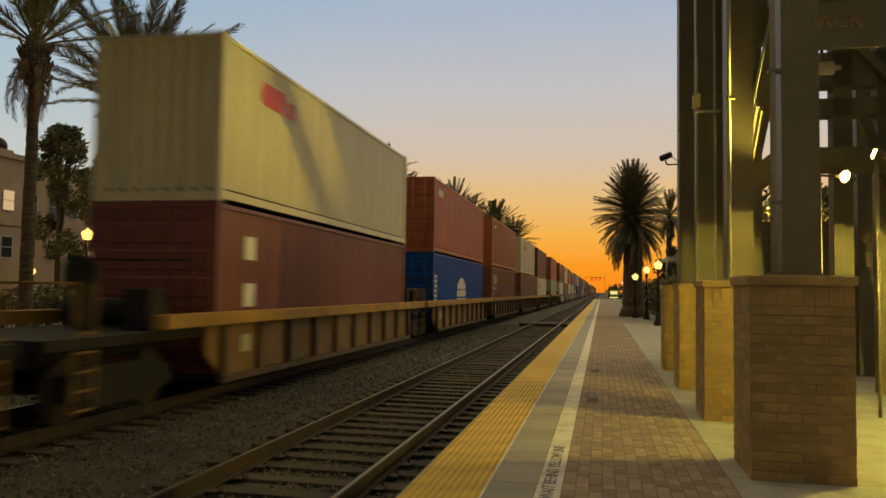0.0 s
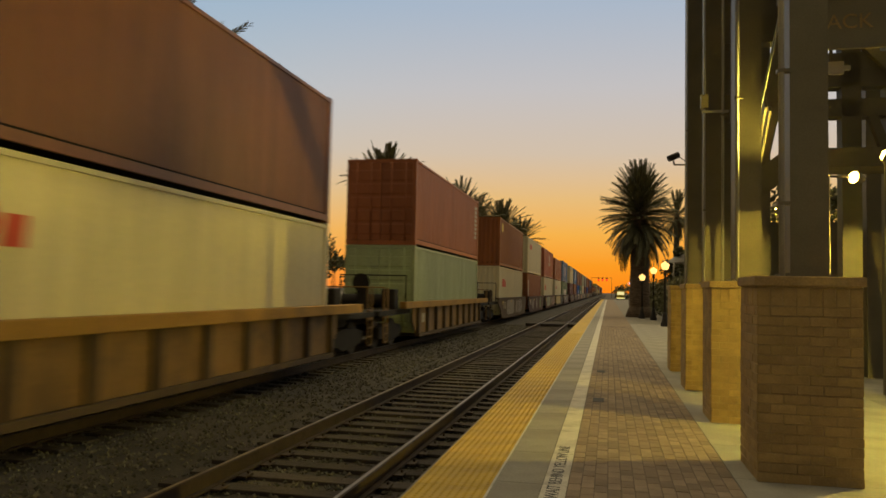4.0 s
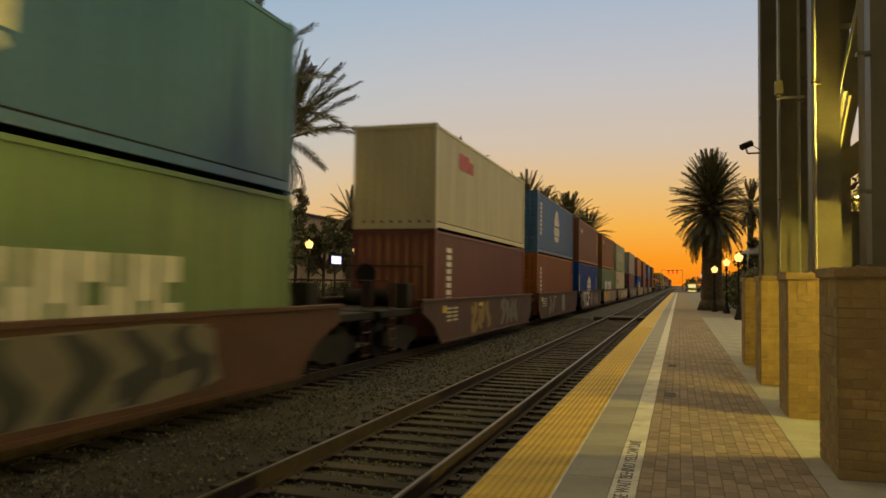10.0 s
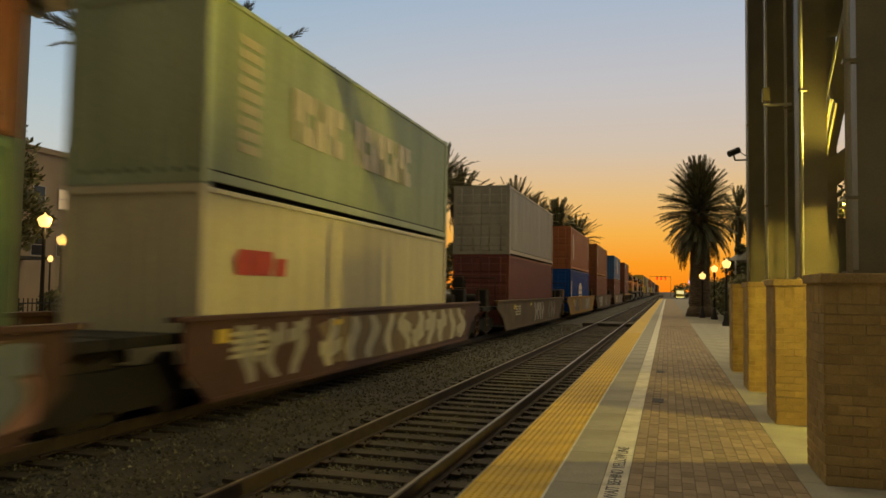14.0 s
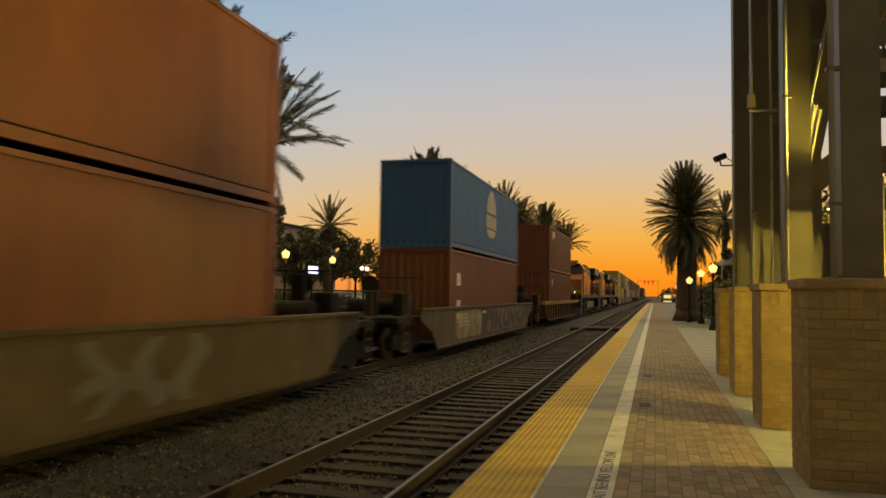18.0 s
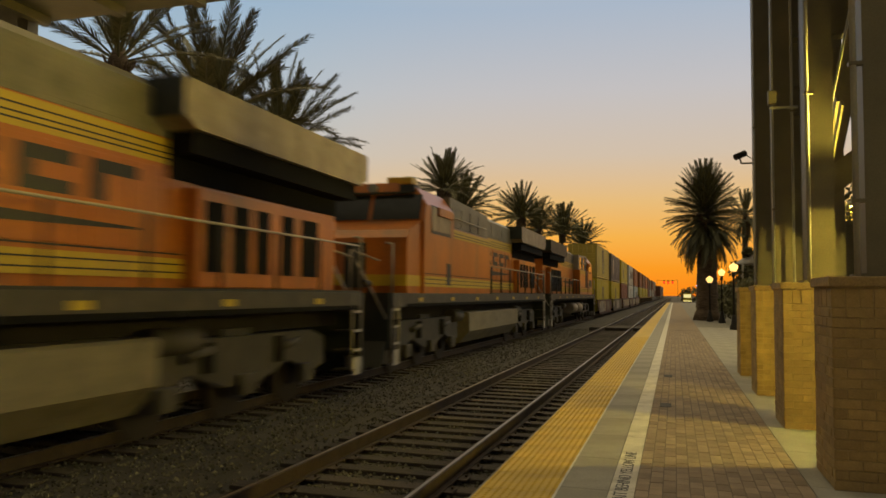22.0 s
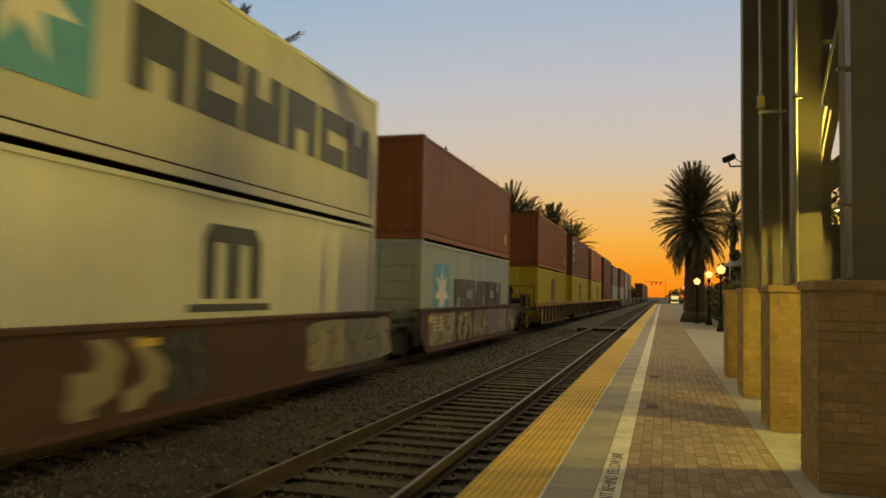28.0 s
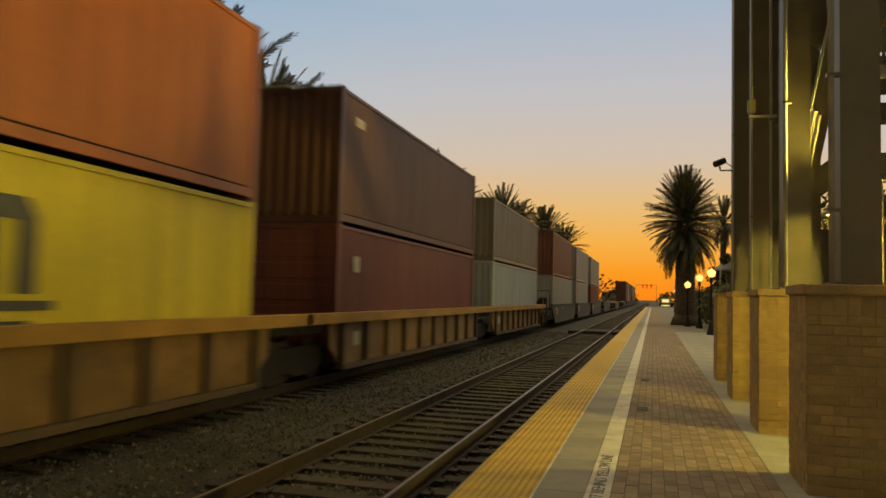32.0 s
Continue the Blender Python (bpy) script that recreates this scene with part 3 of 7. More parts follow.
def container_meshes(h):
    if h in MESH:
        return MESH[h]
    L, hw = LEN, WID / 2
    out = {}
    for key, s in (("near", 1), ("far", -1)):
        out[key] = grid_mesh("side_wall", *corrugated(L - 0.3, 0.225, h - 0.1, s * (hw - 0.018), 0.278, 0.034, s))
        for v in out[key].vertices:
            v.co.y += 0.15
    # closed end: corrugated across
    v, f = corrugated(WID - 0.24, 0.16, h - 0.12, 0.02, 0.25, 0.04, -1)
    out["end"] = grid_mesh("end_wall", [(-hw + 0.12 + y, x, z) for x, y, z in v], [q[::-1] for q in f])
    # two door leaves with pressed panels, and two locking bars each
    for key, x0, x1 in (("door_r", 0.012, hw - 0.135), ("door_l", -hw + 0.135, -0.012)):
        prof = [(0.045, 0.17), (0.0, 0.17)]
        for k in range(5):
            za, zb = 0.34 + k * (h - 0.62) / 5, 0.34 + (k + 0.8) * (h - 0.62) / 5
            prof += [(0.0, za), (-0.016, za + 0.03), (-0.016, zb - 0.03), (0.0, zb)]
        bm = prism(bmesh.new(), prof + [(0.0, h - 0.13), (0.045, h - 0.13)], x0, x1)
        bmesh.ops.recalc_face_normals(bm, faces=bm.faces[:])
        out[key] = bpy.data.meshes.new("door")
        bm.to_mesh(out[key]), bm.free()
    for key, x in (("bar0", -0.86), ("bar1", -0.36), ("bar2", 0.36), ("bar3", 0.86)):
        bm = tube(bmesh.new(), (x, -0.045, 0.12), (x, -0.045, h - 0.1), 0.02, n=8)
        for z in (0.3, h * 0.4, h * 0.66, h - 0.3):
            box(bm, x - 0.05, x + 0.05, -0.062, -0.012, z - 0.03, z + 0.03)
        box(bm, x - 0.02, x + 0.22, -0.068, -0.048, 1.15, 1.19)
        out[key] = bpy.data.meshes.new("locking_bar")
        bm.to_mesh(out[key]), bm.free()
    # one portal frame for an end, corner castings standing a little proud
    bm = bmesh.new()
    o = [bm.verts.new(c) for c in ((-hw, 0, 0), (hw, 0, 0), (hw, 0, h), (-hw, 0, h))]
    i = [bm.verts.new(c) for c in ((-hw + 0.13, 0, 0.16), (hw - 0.13, 0, 0.16), (hw - 0.13, 0, h - 0.12), (-hw + 0.13, 0, h - 0.12))]
    fs = [bm.faces.new((o[k], o[(k + 1) % 4], i[(k + 1) % 4], i[k])) for k in range(4)]
    ext = bmesh.ops.extrude_face_region(bm, geom=fs)
    for v in [g for g in ext["geom"] if isinstance(g, bmesh.types.BMVert)]:
        v.co.y += 0.17
    for x in (-1, 1):
        for z in (0, h - 0.118):
            xa, xb = sorted((x * (hw + 0.004), x * (hw - 0.162)))
            box(bm, xa, xb, -0.004, 0.178, z, z + 0.118)
    bmesh.ops.recalc_face_normals(bm, faces=bm.faces[:])
    out["portal"] = bpy.data.meshes.new("end_frame")
    bm.to_mesh(out["portal"]), bm.free()
    for key, x, z0, z1 in (("bottom_near", 1, 0.045, 0.19), ("bottom_far", -1, 0.045, 0.19), ("top_near", 1, h - 0.11, h - 0.035), ("top_far", -1, h - 0.11, h - 0.035)):
        bm = B(*sorted((x * hw, x * (hw - 0.06))), 0.175, L - 0.175, z0, z1, bevel=0.008)
        out[key] = bpy.data.meshes.new("side_rail")
        bm.to_mesh(out[key]), bm.free()
    bm = bmesh.new()
    box(bm, -hw + 0.05, hw - 0.05, 0.05, L - 0.05, h - 0.09, h - 0.03)
    for k in range(34):
        y = 0.35 + k * (L - 0.7) / 34
        box(bm, -hw + 0.15, hw - 0.15, y, y + 0.17, h - 0.03, h - 0.012)
    out["roof"] = bpy.data.meshes.new("roof")
    bm.to_mesh(out["roof"]), bm.free()
    out["floor"] = bpy.data.meshes.new("floor")
    bm = B(-hw + 0.062, hw - 0.062, 0.06, L - 0.06, 0.08, 0.24)
    bm.to_mesh(out["floor"]), bm.free()
    MESH[h] = out
    return out


def container(s, z, h, colour, look_words, doors=True, marks=(), reefer=False):
    """A 40 ft box. Its near end lies at y = s, the side towards the platform at +x."""
    root = thing("shipping_container", look_words, "shipping container", group="containers on the train")
    m, mat = container_meshes(h), P[colour]
    for key, nm in (("near", "side_wall"), ("far", "side_wall"), ("roof", "roof"), ("floor", "floor"), ("bottom_near", "bottom_rail"),
                    ("bottom_far", "bottom_rail"), ("top_near", "top_rail"), ("top_far", "top_rail"), ("portal", "end_frame")):
        # dark floor, which also deepens the shade line in the bottom rail gap
        part(nm, m[key], M_GRIME if key == "floor" else mat, root)

    def turned(o):
        o.location, o.rotation_euler = (0, LEN, 0), (0, 0, math.pi)
        return o
    turned(part("end_frame", m["portal"], mat, root))
    o = part("end_wall", m["end"], mat, root)
    if not doors:
        leaves = ()
        if reefer:
            turned(o)
    else:
        turned(o)
        leaves = (("door_l", ("bar0", "bar1")), ("door_r", ("bar2", "bar3")))
    for leaf, bars in leaves:
        d = part("door", m[leaf], mat, root)
        for bkey in bars:
            part("locking_bar", m[bkey], mat, d)
    if reefer:
        refrigeration(root, h)
    for k, mk in enumerate(marks):
        mark(root, h, *mk, lift=0.0045 * (k % 6))
    return rolling(root, s, z)


def refrigeration(root, h):
    """The cooling machinery let into the near end of a refrigerated box."""
    part("machinery_bay", B(-1.06, 1.06, -0.012, 0.03, 0.2, h - 0.16), M_BLACK, root, "dark machinery bay")
    f = part("machinery_frame", B(-1.04, -0.02, -0.06, -0.014, 1.62, h - 0.3, bevel=0.01), M_TRIM, root, "pale control panel")
    part("fan_grille", B(0.12, 0.98, -0.05, -0.014, 1.75, h - 0.28, bevel=0.01), M_GALV, root, "metal fan grille")
    part("control_box", B(-0.72, -0.34, -0.09, -0.061, 1.85, 2.3, bevel=0.01), M_DARK, f, "dark control box")
    part("compressor", B(-0.62, -0.06, -0.07, -0.014, 0.45, 1.25, bevel=0.05), M_DARK, root, "dark compressor")
    for x in (-0.98, 0.0, 0.98):
        part("bay_post", B(x - 0.05, x + 0.05, -0.05, -0.013, 0.3, 1.6), M_TRIM, root)
    part("bay_rail", B(-1.03, 1.03, -0.052, -0.014, 1.5, 1.58), M_TRIM, root)
    for k in range(4):
        part("condenser_slat", B(0.12, 0.92, -0.04, -0.014, 0.5 + k * 0.22, 0.56 + k * 0.22), M_GALV, root)


def mark(root, h, kind, y, z, w, ht, colour, lift=0.0):
    """Painted marks on the platform side: plain shapes in the colours of the markings."""
    x = WID / 2 - 0.014 + lift

    def piece(y0, y1, z0, z1):
        part("marking", B(x, x + 0.006, y0, y1, z0, z1), M_LOGO[colour], root)

    def shape(pts):
        bm = bmesh.new()
        prism(bm, pts, x, x + 0.006)
        part("marking", bm, M_LOGO[colour], root)
    if kind == "bar":
        piece(y, y + w, z, z + ht)
    elif kind.startswith("letters"):      # a run of notched blocks; their number follows the word
        n = int(kind[7:] or 0) or max(2, round(w / (ht * 0.8)))
        for i in range(n):
            y0, g = y + i * w / n, w / n * 0.86
            t = g * 0.3
            outline = [(y0, z), (y0 + g, z), (y0 + g, z + ht), (y0, z + ht)]
            if i % 3 == 0:       # a block with a notch from below, from the side or from above
                outline = [(y0, z), (y0 + t, z), (y0 + t, z + ht * 0.4), (y0 + g - t, z + ht * 0.4), (y0 + g - t, z), (y0 + g, z), (y0 + g, z + ht), (y0, z + ht)]
            elif i % 3 == 1:
                outline = [(y0, z), (y0 + g, z), (y0 + g, z + ht * 0.36), (y0 + t, z + ht * 0.36), (y0 + t, z + ht * 0.64), (y0 + g, z + ht * 0.64), (y0 + g, z + ht), (y0, z + ht)]
            else:
                outline = [(y0, z), (y0 + g, z), (y0 + g, z + ht), (y0 + g - t, z + ht), (y0 + g - t, z + ht * 0.58), (y0 + t, z + ht * 0.58), (y0 + t, z + ht), (y0, z + ht)]
            shape(outline)
    elif kind == "logo":         # two rounded lozenges and a bar
        for i in range(2):
            c, r = y + w * (0.2 + 0.33 * i), w * 0.17
            shape([(c - r, z), (c + r * 0.8, z), (c + r * 1.2, z + ht * 0.5), (c + r, z + ht), (c - r * 0.8, z + ht), (c - r * 1.2, z + ht * 0.5)])
        shape([(y + w * 0.76, z), (y + w, z), (y + w * 1.02, z + ht * 0.75), (y + w * 0.8, z + ht * 0.75)])
    elif kind == "column":       # a run of short bars downwards
        n = max(3, round(ht / 0.2))
        for i in range(n):
            z0 = z + i * ht / n
            piece(y, y + w, z0, z0 + ht / n * 0.68)
    elif kind == "disc":
        r, c, t = w / 2, y + w / 2, w * 0.03
        for a0, a1 in ((0.06, 0.3), (0.36, 0.64), (0.7, 0.94)):      # a dome in three gores
            arc = [(c + 0.92 * r * math.cos(math.pi * (a0 + (a1 - a0) * k / 5)), z + ht * 0.52 + ht * 0.48 * math.sin(math.pi * (a0 + (a1 - a0) * k / 5))) for k in range(6)]
            m0 = c + 0.92 * r * math.cos(math.pi * (a0 + a1) / 2) * 0.5
            shape(arc + [(min(arc[-1][0] + t, m0), z + ht * 0.52), (max(arc[0][0] - t, m0), z + ht * 0.52)])
        for k in range(5):       # a broad band cut into blocks, with a fine line below
            y0 = y + k * w / 5
            shape([(y0 + t / 2, z + ht * 0.2), (y0 + w / 5 - t / 2, z + ht * 0.2), (y0 + w / 5 - t / 2, z + ht * 0.47), (y0 + t / 2, z + ht * 0.47)])
        if ht < 0.9 * w:
            for k in range(8):
                y0 = y + k * w / 8
                piece(y0 + t / 3, y0 + w / 8 - t / 3, z, z + ht * 0.13)
        else:                    # a whole globe: the lower bowl too
            arc = [(c + 0.92 * r * math.cos(math.pi * (1.1 + 0.8 * k / 8)), z + ht * 0.16 + ht * 0.16 * math.sin(math.pi * (1.1 + 0.8 * k / 8))) for k in range(9)]
            shape(arc + [(c + 0.8 * r, z + ht * 0.17), (c - 0.8 * r, z + ht * 0.17)])
    elif kind == "arch":         # three uprights under an arch, over a base line with two dots
        t = w / 5
        o = [(y, z + ht * 0.42), (y, z + ht * 0.88), (y + t * 0.6, z + ht), (y + w - t * 0.6, z + ht), (y + w, z + ht * 0.88), (y + w, z + ht * 0.42)]
        m = y + (w - t) / 2
        shape(o + [(y + w - t, z + ht * 0.42), (y + w - t, z + ht * 0.86), (m + t, z + ht * 0.86), (m + t, z + ht * 0.42), (m, z + ht * 0.42),
                   (m, z + ht * 0.86), (y + t, z + ht * 0.86), (y + t, z + ht * 0.42)])
        piece(y - t, y + w + t, z + ht * 0.32, z + ht * 0.38)
        for i in range(2):
            y0 = y + i * w * 0.54
            shape([(y0 + w * 0.42, z + ht * 0.26), (y0, z + ht * 0.26), (y0, z), (y0 + w * 0.42, z), (y0 + w * 0.42, z + ht * 0.08),
                   (y0 + w * 0.14, z + ht * 0.08), (y0 + w * 0.14, z + ht * 0.18), (y0 + w * 0.42, z + ht * 0.18)])
    elif kind == "star":
        rr = [(ht / 2) * (1 if k % 2 == 0 else 0.45) for k in range(14)]
        shape([(y + w / 2 + r * math.sin(k * math.pi / 7), z + ht / 2 + r * math.cos(k * math.pi / 7)) for k, r in enumerate(rr)])


# cars: near-end coordinate at the start, kind of car, (upper colour, height, doors), (lower ...), marks
CARS = [
    ("rib", -8.9, ("brown", 2.9, 0), ("brown", 2.9, 0), "yellow"),
    ("rib", 11.45, ("cream", 2.9, 0), ("maroon", 2.9, 1), "yellow"),
    ("rib", 27.93, ("red", 2.9, 1), ("blue", 2.9, 1), "yellow"),
    ("rib", 43.5, ("orange", 2.9, 1), ("brown", 2.9, 1), "yellow"),
    ("rib", 59.7, ("ivory", 2.9, 0), ("brown", 2.9, 0), "yellow"),
    ("rib", 75.6, ("brown", 2.9, 0), ("cream", 2.9, 0), "yellow"),
    ("rib", 95.7, ("orange", 2.9, 1), ("palegreen", 2.9, 1), "yellow"),
    ("pan", 115.55, ("rust", 2.9, 0), ("cream", 2.9, 0), "tan"),
    ("pan", 131.2, ("ivory", 2.9, 0), ("rust", 2.9, 1), "brown"),
    ("pan", 147.1, ("red", 2.9, 0), ("cream", 2.9, 0), "brown"),
    ("pan", 162.6, ("orange", 2.6, 1), ("cream", 2.9, 1), "grey"),
    ("pan", 178.1, ("teal", 2.9, 1), ("green", 2.9, 1), "brown"),
    ("pan", 198.2, ("ivory", 2.9, 0), ("maroon", 2.9, 0), "brown"),
    ("pan", 213.5, ("teal", 2.9, 1), ("rust", 2.9, 1), "brown"),
    ("pan", 228.7, ("brown", 2.9, 1), ("blue", 2.9, 1), "brown"),
    ("pan", 244.3, ("rust", 2.9, 1), ("green", 2.9, 1), "brown"),
    ("pan", 259.7, ("palegreen", 2.9, 0), ("cream", 2.9, 0), "brown"),
    ("pan", 281.2, ("grey", 2.9, 1), ("maroon", 2.9, 1), "tan"),
    ("pan", 301.9, ("orange", 2.9, 1), ("blue", 2.9, 1), "ochre"),
    ("pan", 321.6, ("rust", 2.9, 1), ("redbrown", 2.9, 1), "tan"),
    ("pan", 345.3, ("greyblue", 2.9, 0), ("redbrown", 2.9, 0), "tan"),
    ("rib", 368.9, ("redbrown", 2.9, 0), ("redbrown", 2.9, 0), "yellow"),
    ("pan", 458.7, ("paleyellow", 2.9, 1), ("yellow", 2.9, 0), "brown"),
    ("pan", 474.1, ("darkgrey", 2.9, 0), ("yellow", 2.9, 0), "grey"),
    ("pan", 489.5, ("yellow", 2.9, 0), ("redbrown", 2.9, 0), "brown"),
    ("pan", 504.9, ("white", 2.9, 1), ("white", 2.9, 0), "brown"),
    ("pan", 520.6, ("rust", 2.9, 0), ("lightblue", 2.9, 1), "brown"),
    ("rib", 540.6, ("rust", 2.9, 0), ("yellow", 2.9, 0), "yellow"),
    ("rib", 556.3, ("brown", 2.9, 0), ("yellow", 2.9, 0), "yellow"),
    ("rib", 571.5, ("orange", 2.9, 0), ("yellow", 2.9, 0), "yellow"),
    ("rib", 587.1, ("umber", 2.9, 0), ("maroon", 2.9, 1), "yellow"),
    ("rib", 602.8, ("olive", 2.6, 0), ("lightblue", 2.9, 0), "yellow"),
    ("pan", 621.8, ("brown", 2.9, 0), ("grey", 2.9, 0), "grey"),
    ("pan", 637.3, ("grey", 2.9, 0), ("grey", 2.9, 0), "grey"),
    ("pan", 652.9, ("grey", 2.9, 0), ("brown", 2.9, 0), "grey"),
]
EMPTY = [672.9, 688.4, 703.9, 723.9, 739.4]
FAR = [759.0, 774.6, 790.1, 810.0, 825.6, 841.0]
MARKS = {  # by car index: marks on the upper and the lower box
    1: ([("logo", 1.5, 2.02, 1.56, 0.44, "red")], [("bar", 1.0, 1.95, 0.42, 0.42, "white"), ("bar", 1.0, 1.1, 0.42, 0.42, "white")]),
    2: ([("bar", 0.75, 2.25, 0.9, 0.28, "pale")], [("column", 0.3, 0.6, 0.35, 1.5, "white"), ("disc", 4.9, 0.95, 2.15, 1.05, "white")]),
    3: ([("bar", 1.2, 2.3, 0.6, 0.16, "white")], [("bar", 0.65, 1.55, 1.6, 0.8, "pale"), ("bar", 0.72, 1.62, 1.46, 0.66, "grey"), ("bar", 1.0, 2.14, 1.1, 0.07, "yellow"), ("bar", 1.0, 2.02, 1.1, 0.07, "yellow"), ("bar", 1.0, 1.9, 1.1, 0.07, "yellow")]),
    4: ([("logo", 2.3, 1.97, 1.47, 0.44, "red")], [("bar", 11.4, 0.9, 0.3, 0.3, "yellow")]),
    5: ([], [("logo", 1.5, 1.82, 1.56, 0.48, "red")]),
    6: ([("column", 11.2, 1.0, 0.6, 1.6, "pale")], []),
    7: ([("bar", 0.9, 2.1, 0.6, 0.5, "yellow")], [("logo", 1.35, 1.67, 1.56, 0.48, "red")]),
    8: ([("logo", 1.9, 1.97, 1.66, 0.44, "red")], [("column", 0.65, 0.3, 0.55, 2.1, "white")]),
    9: ([("disc", 6.15, 1.75, 0.7, 0.7, "white"), ("letters", 5.35, 1.3, 2.6, 0.26, "pale"), ("bar", 11.4, 0.5, 0.25, 0.3, "yellow")], [("logo", 0.9, 1.58, 1.66, 0.52, "red")]),
    10: ([("column", 1.0, 0.5, 0.35, 1.4, "white")], [("logo", 2.0, 1.76, 1.47, 0.40, "red")]),
    11: ([("column", 0.7, 0.3, 0.4, 2.2, "white"), ("disc", 4.85, 0.65, 1.7, 1.7, "white")], [("column", 0.7, 0.4, 0.4, 2.0, "white"), ("letters5", 2.9, 0.8, 2.25, 0.95, "white"), ("letters8", 5.6, 0.8, 3.7, 0.95, "white")]),
    12: ([("logo", 2.2, 1.97, 1.66, 0.48, "red")], [("column", 1.1, 0.3, 0.45, 2.2, "white")]),
    13: ([("column", 0.8, 0.9, 0.4, 1.6, "white"), ("disc", 4.92, 0.75, 1.7, 1.7, "white")], [("column", 0.9, 0.3, 0.4, 2.0, "white")]),
    14: ([("bar", 1.2, 2.0, 0.8, 0.3, "pale"), ("column", 11.1, 0.8, 0.45, 1.7, "yellow")], [("column", 10.6, 0.5, 0.6, 1.6, "bluegrey"), ("column", 0.2, 0.6, 0.4, 1.5, "white"), ("disc", 4.9, 0.95, 2.15, 1.05, "white")]),
    15: ([("bar", 1.0, 2.1, 0.7, 0.25, "pale")], [("letters5", 2.75, 0.8, 2.25, 0.95, "white"), ("letters8", 5.46, 0.8, 3.7, 0.95, "white")]),
    16: ([("column", 0.9, 0.6, 0.6, 1.9, "pale"), ("letters5", 2.6, 1.1, 2.2, 0.95, "pale"), ("letters8", 5.3, 1.1, 3.6, 0.95, "pale")], [("logo", 0.9, 1.61, 1.56, 0.40, "red")]),
    18: ([("column", 1.3, 0.7, 0.5, 1.8, "white"), ("column", 11.4, 1.0, 0.4, 1.4, "pale")], [("column", 0.4, 0.6, 0.4, 1.5, "white"), ("disc", 4.9, 0.95, 2.15, 1.05, "white")]),
    19: ([("column", 0.8, 1.0, 0.35, 1.6, "pale")], []),
    20: ([("disc", 5.3, 0.75, 1.9, 1.9, "pale")], [("bar", 0.9, 1.7, 0.5, 0.42, "white"), ("bar", 0.9, 0.8, 0.5, 0.42, "white")]),
    21: ([("bar", 1.35, 2.1, 1.25, 0.5, "white"), ("bar", 1.8, 2.38, 0.8, 0.22, "yellow"), ("bar", 1.7, 2.1, 0.9, 0.14, "grey")], [("bar", 1.2, 1.95, 0.52, 0.52, "white"), ("bar", 1.3, 2.26, 0.42, 0.2, "yellow"), ("bar", 1.3, 1.95, 0.42, 0.12, "grey")]),
    22: ([("column", 0.7, 0.5, 0.3, 0.6, "grey"), ("arch", 5.0, 0.5, 1.5, 2.2, "grey")], [("arch", 5.0, 0.2, 1.5, 2.0, "grey")]),
    23: ([("bar", 2.4, 0.8, 0.9, 1.5, "pale")], [("arch", 5.4, 0.2, 1.3, 2.0, "grey")]),
    24: ([("bar", 10.6, 1.1, 0.6, 0.25, "pale"), ("disc", 3.4, 0.6, 1.2, 1.2, "grey")], []),
    25: ([("bar", 1.2, 0.7, 2.1, 1.9, "blue"), ("star", 1.45, 0.85, 1.6, 1.6, "white"), ("letters6", 3.9, 1.03, 8.0, 1.05, "grey")], [("arch", 5.6, 0.5, 1.6, 1.9, "grey")]),
    26: ([("bar", 11.2, 0.6, 0.3, 0.4, "yellow")], [("bar", 1.27, 0.6, 1.6, 1.7, "blue"), ("star", 1.3, 0.72, 1.5, 1.5, "white"), ("letters6", 3.5, 0.93, 7.1, 0.97, "grey")]),
    27: ([("bar", 11.2, 0.6, 0.4, 0.35, "pale")], [("arch", 5.2, 0.62, 1.45, 1.8, "grey")]),
    28: ([("bar", 0.6, 2.2, 0.42, 0.34, "white"), ("bar", 0.6, 1.62, 0.42, 0.34, "white"), ("bar", 0.6, 1.04, 0.42, 0.34, "white"), ("bar", 10.2, 1.3, 0.5, 0.45, "grey")], [("arch", 4.95, 0.62, 1.35, 1.75, "grey")]),
    29: ([("column", 1.5, 0.9, 0.5, 1.8, "white")], [("column", 0.9, 0.5, 0.35, 1.8, "grey"), ("arch", 6.4, 0.62, 1.35, 1.75, "grey")]),
    30: ([("bar", 0.8, 2.2, 0.5, 0.2, "pale")], [("bar", 0.9, 1.9, 0.35, 0.35, "pale")]),
}
WORDS = dict(greyblue="faded grey-blue", ivory="ivory", rust="rust-brown", umber="dark umber", cream="cream", white="off-white", grey="weathered grey", darkgrey="dark slate", brown="brown", maroon="dark maroon", redbrown="red oxide",
             orange="faded orange", red="orange-red", blue="deep blue", teal="blue-grey", green="green", palegreen="pale green", yellow="bright yellow",
             paleyellow="pale yellow", lightblue="pale blue-grey", olive="olive-grey")

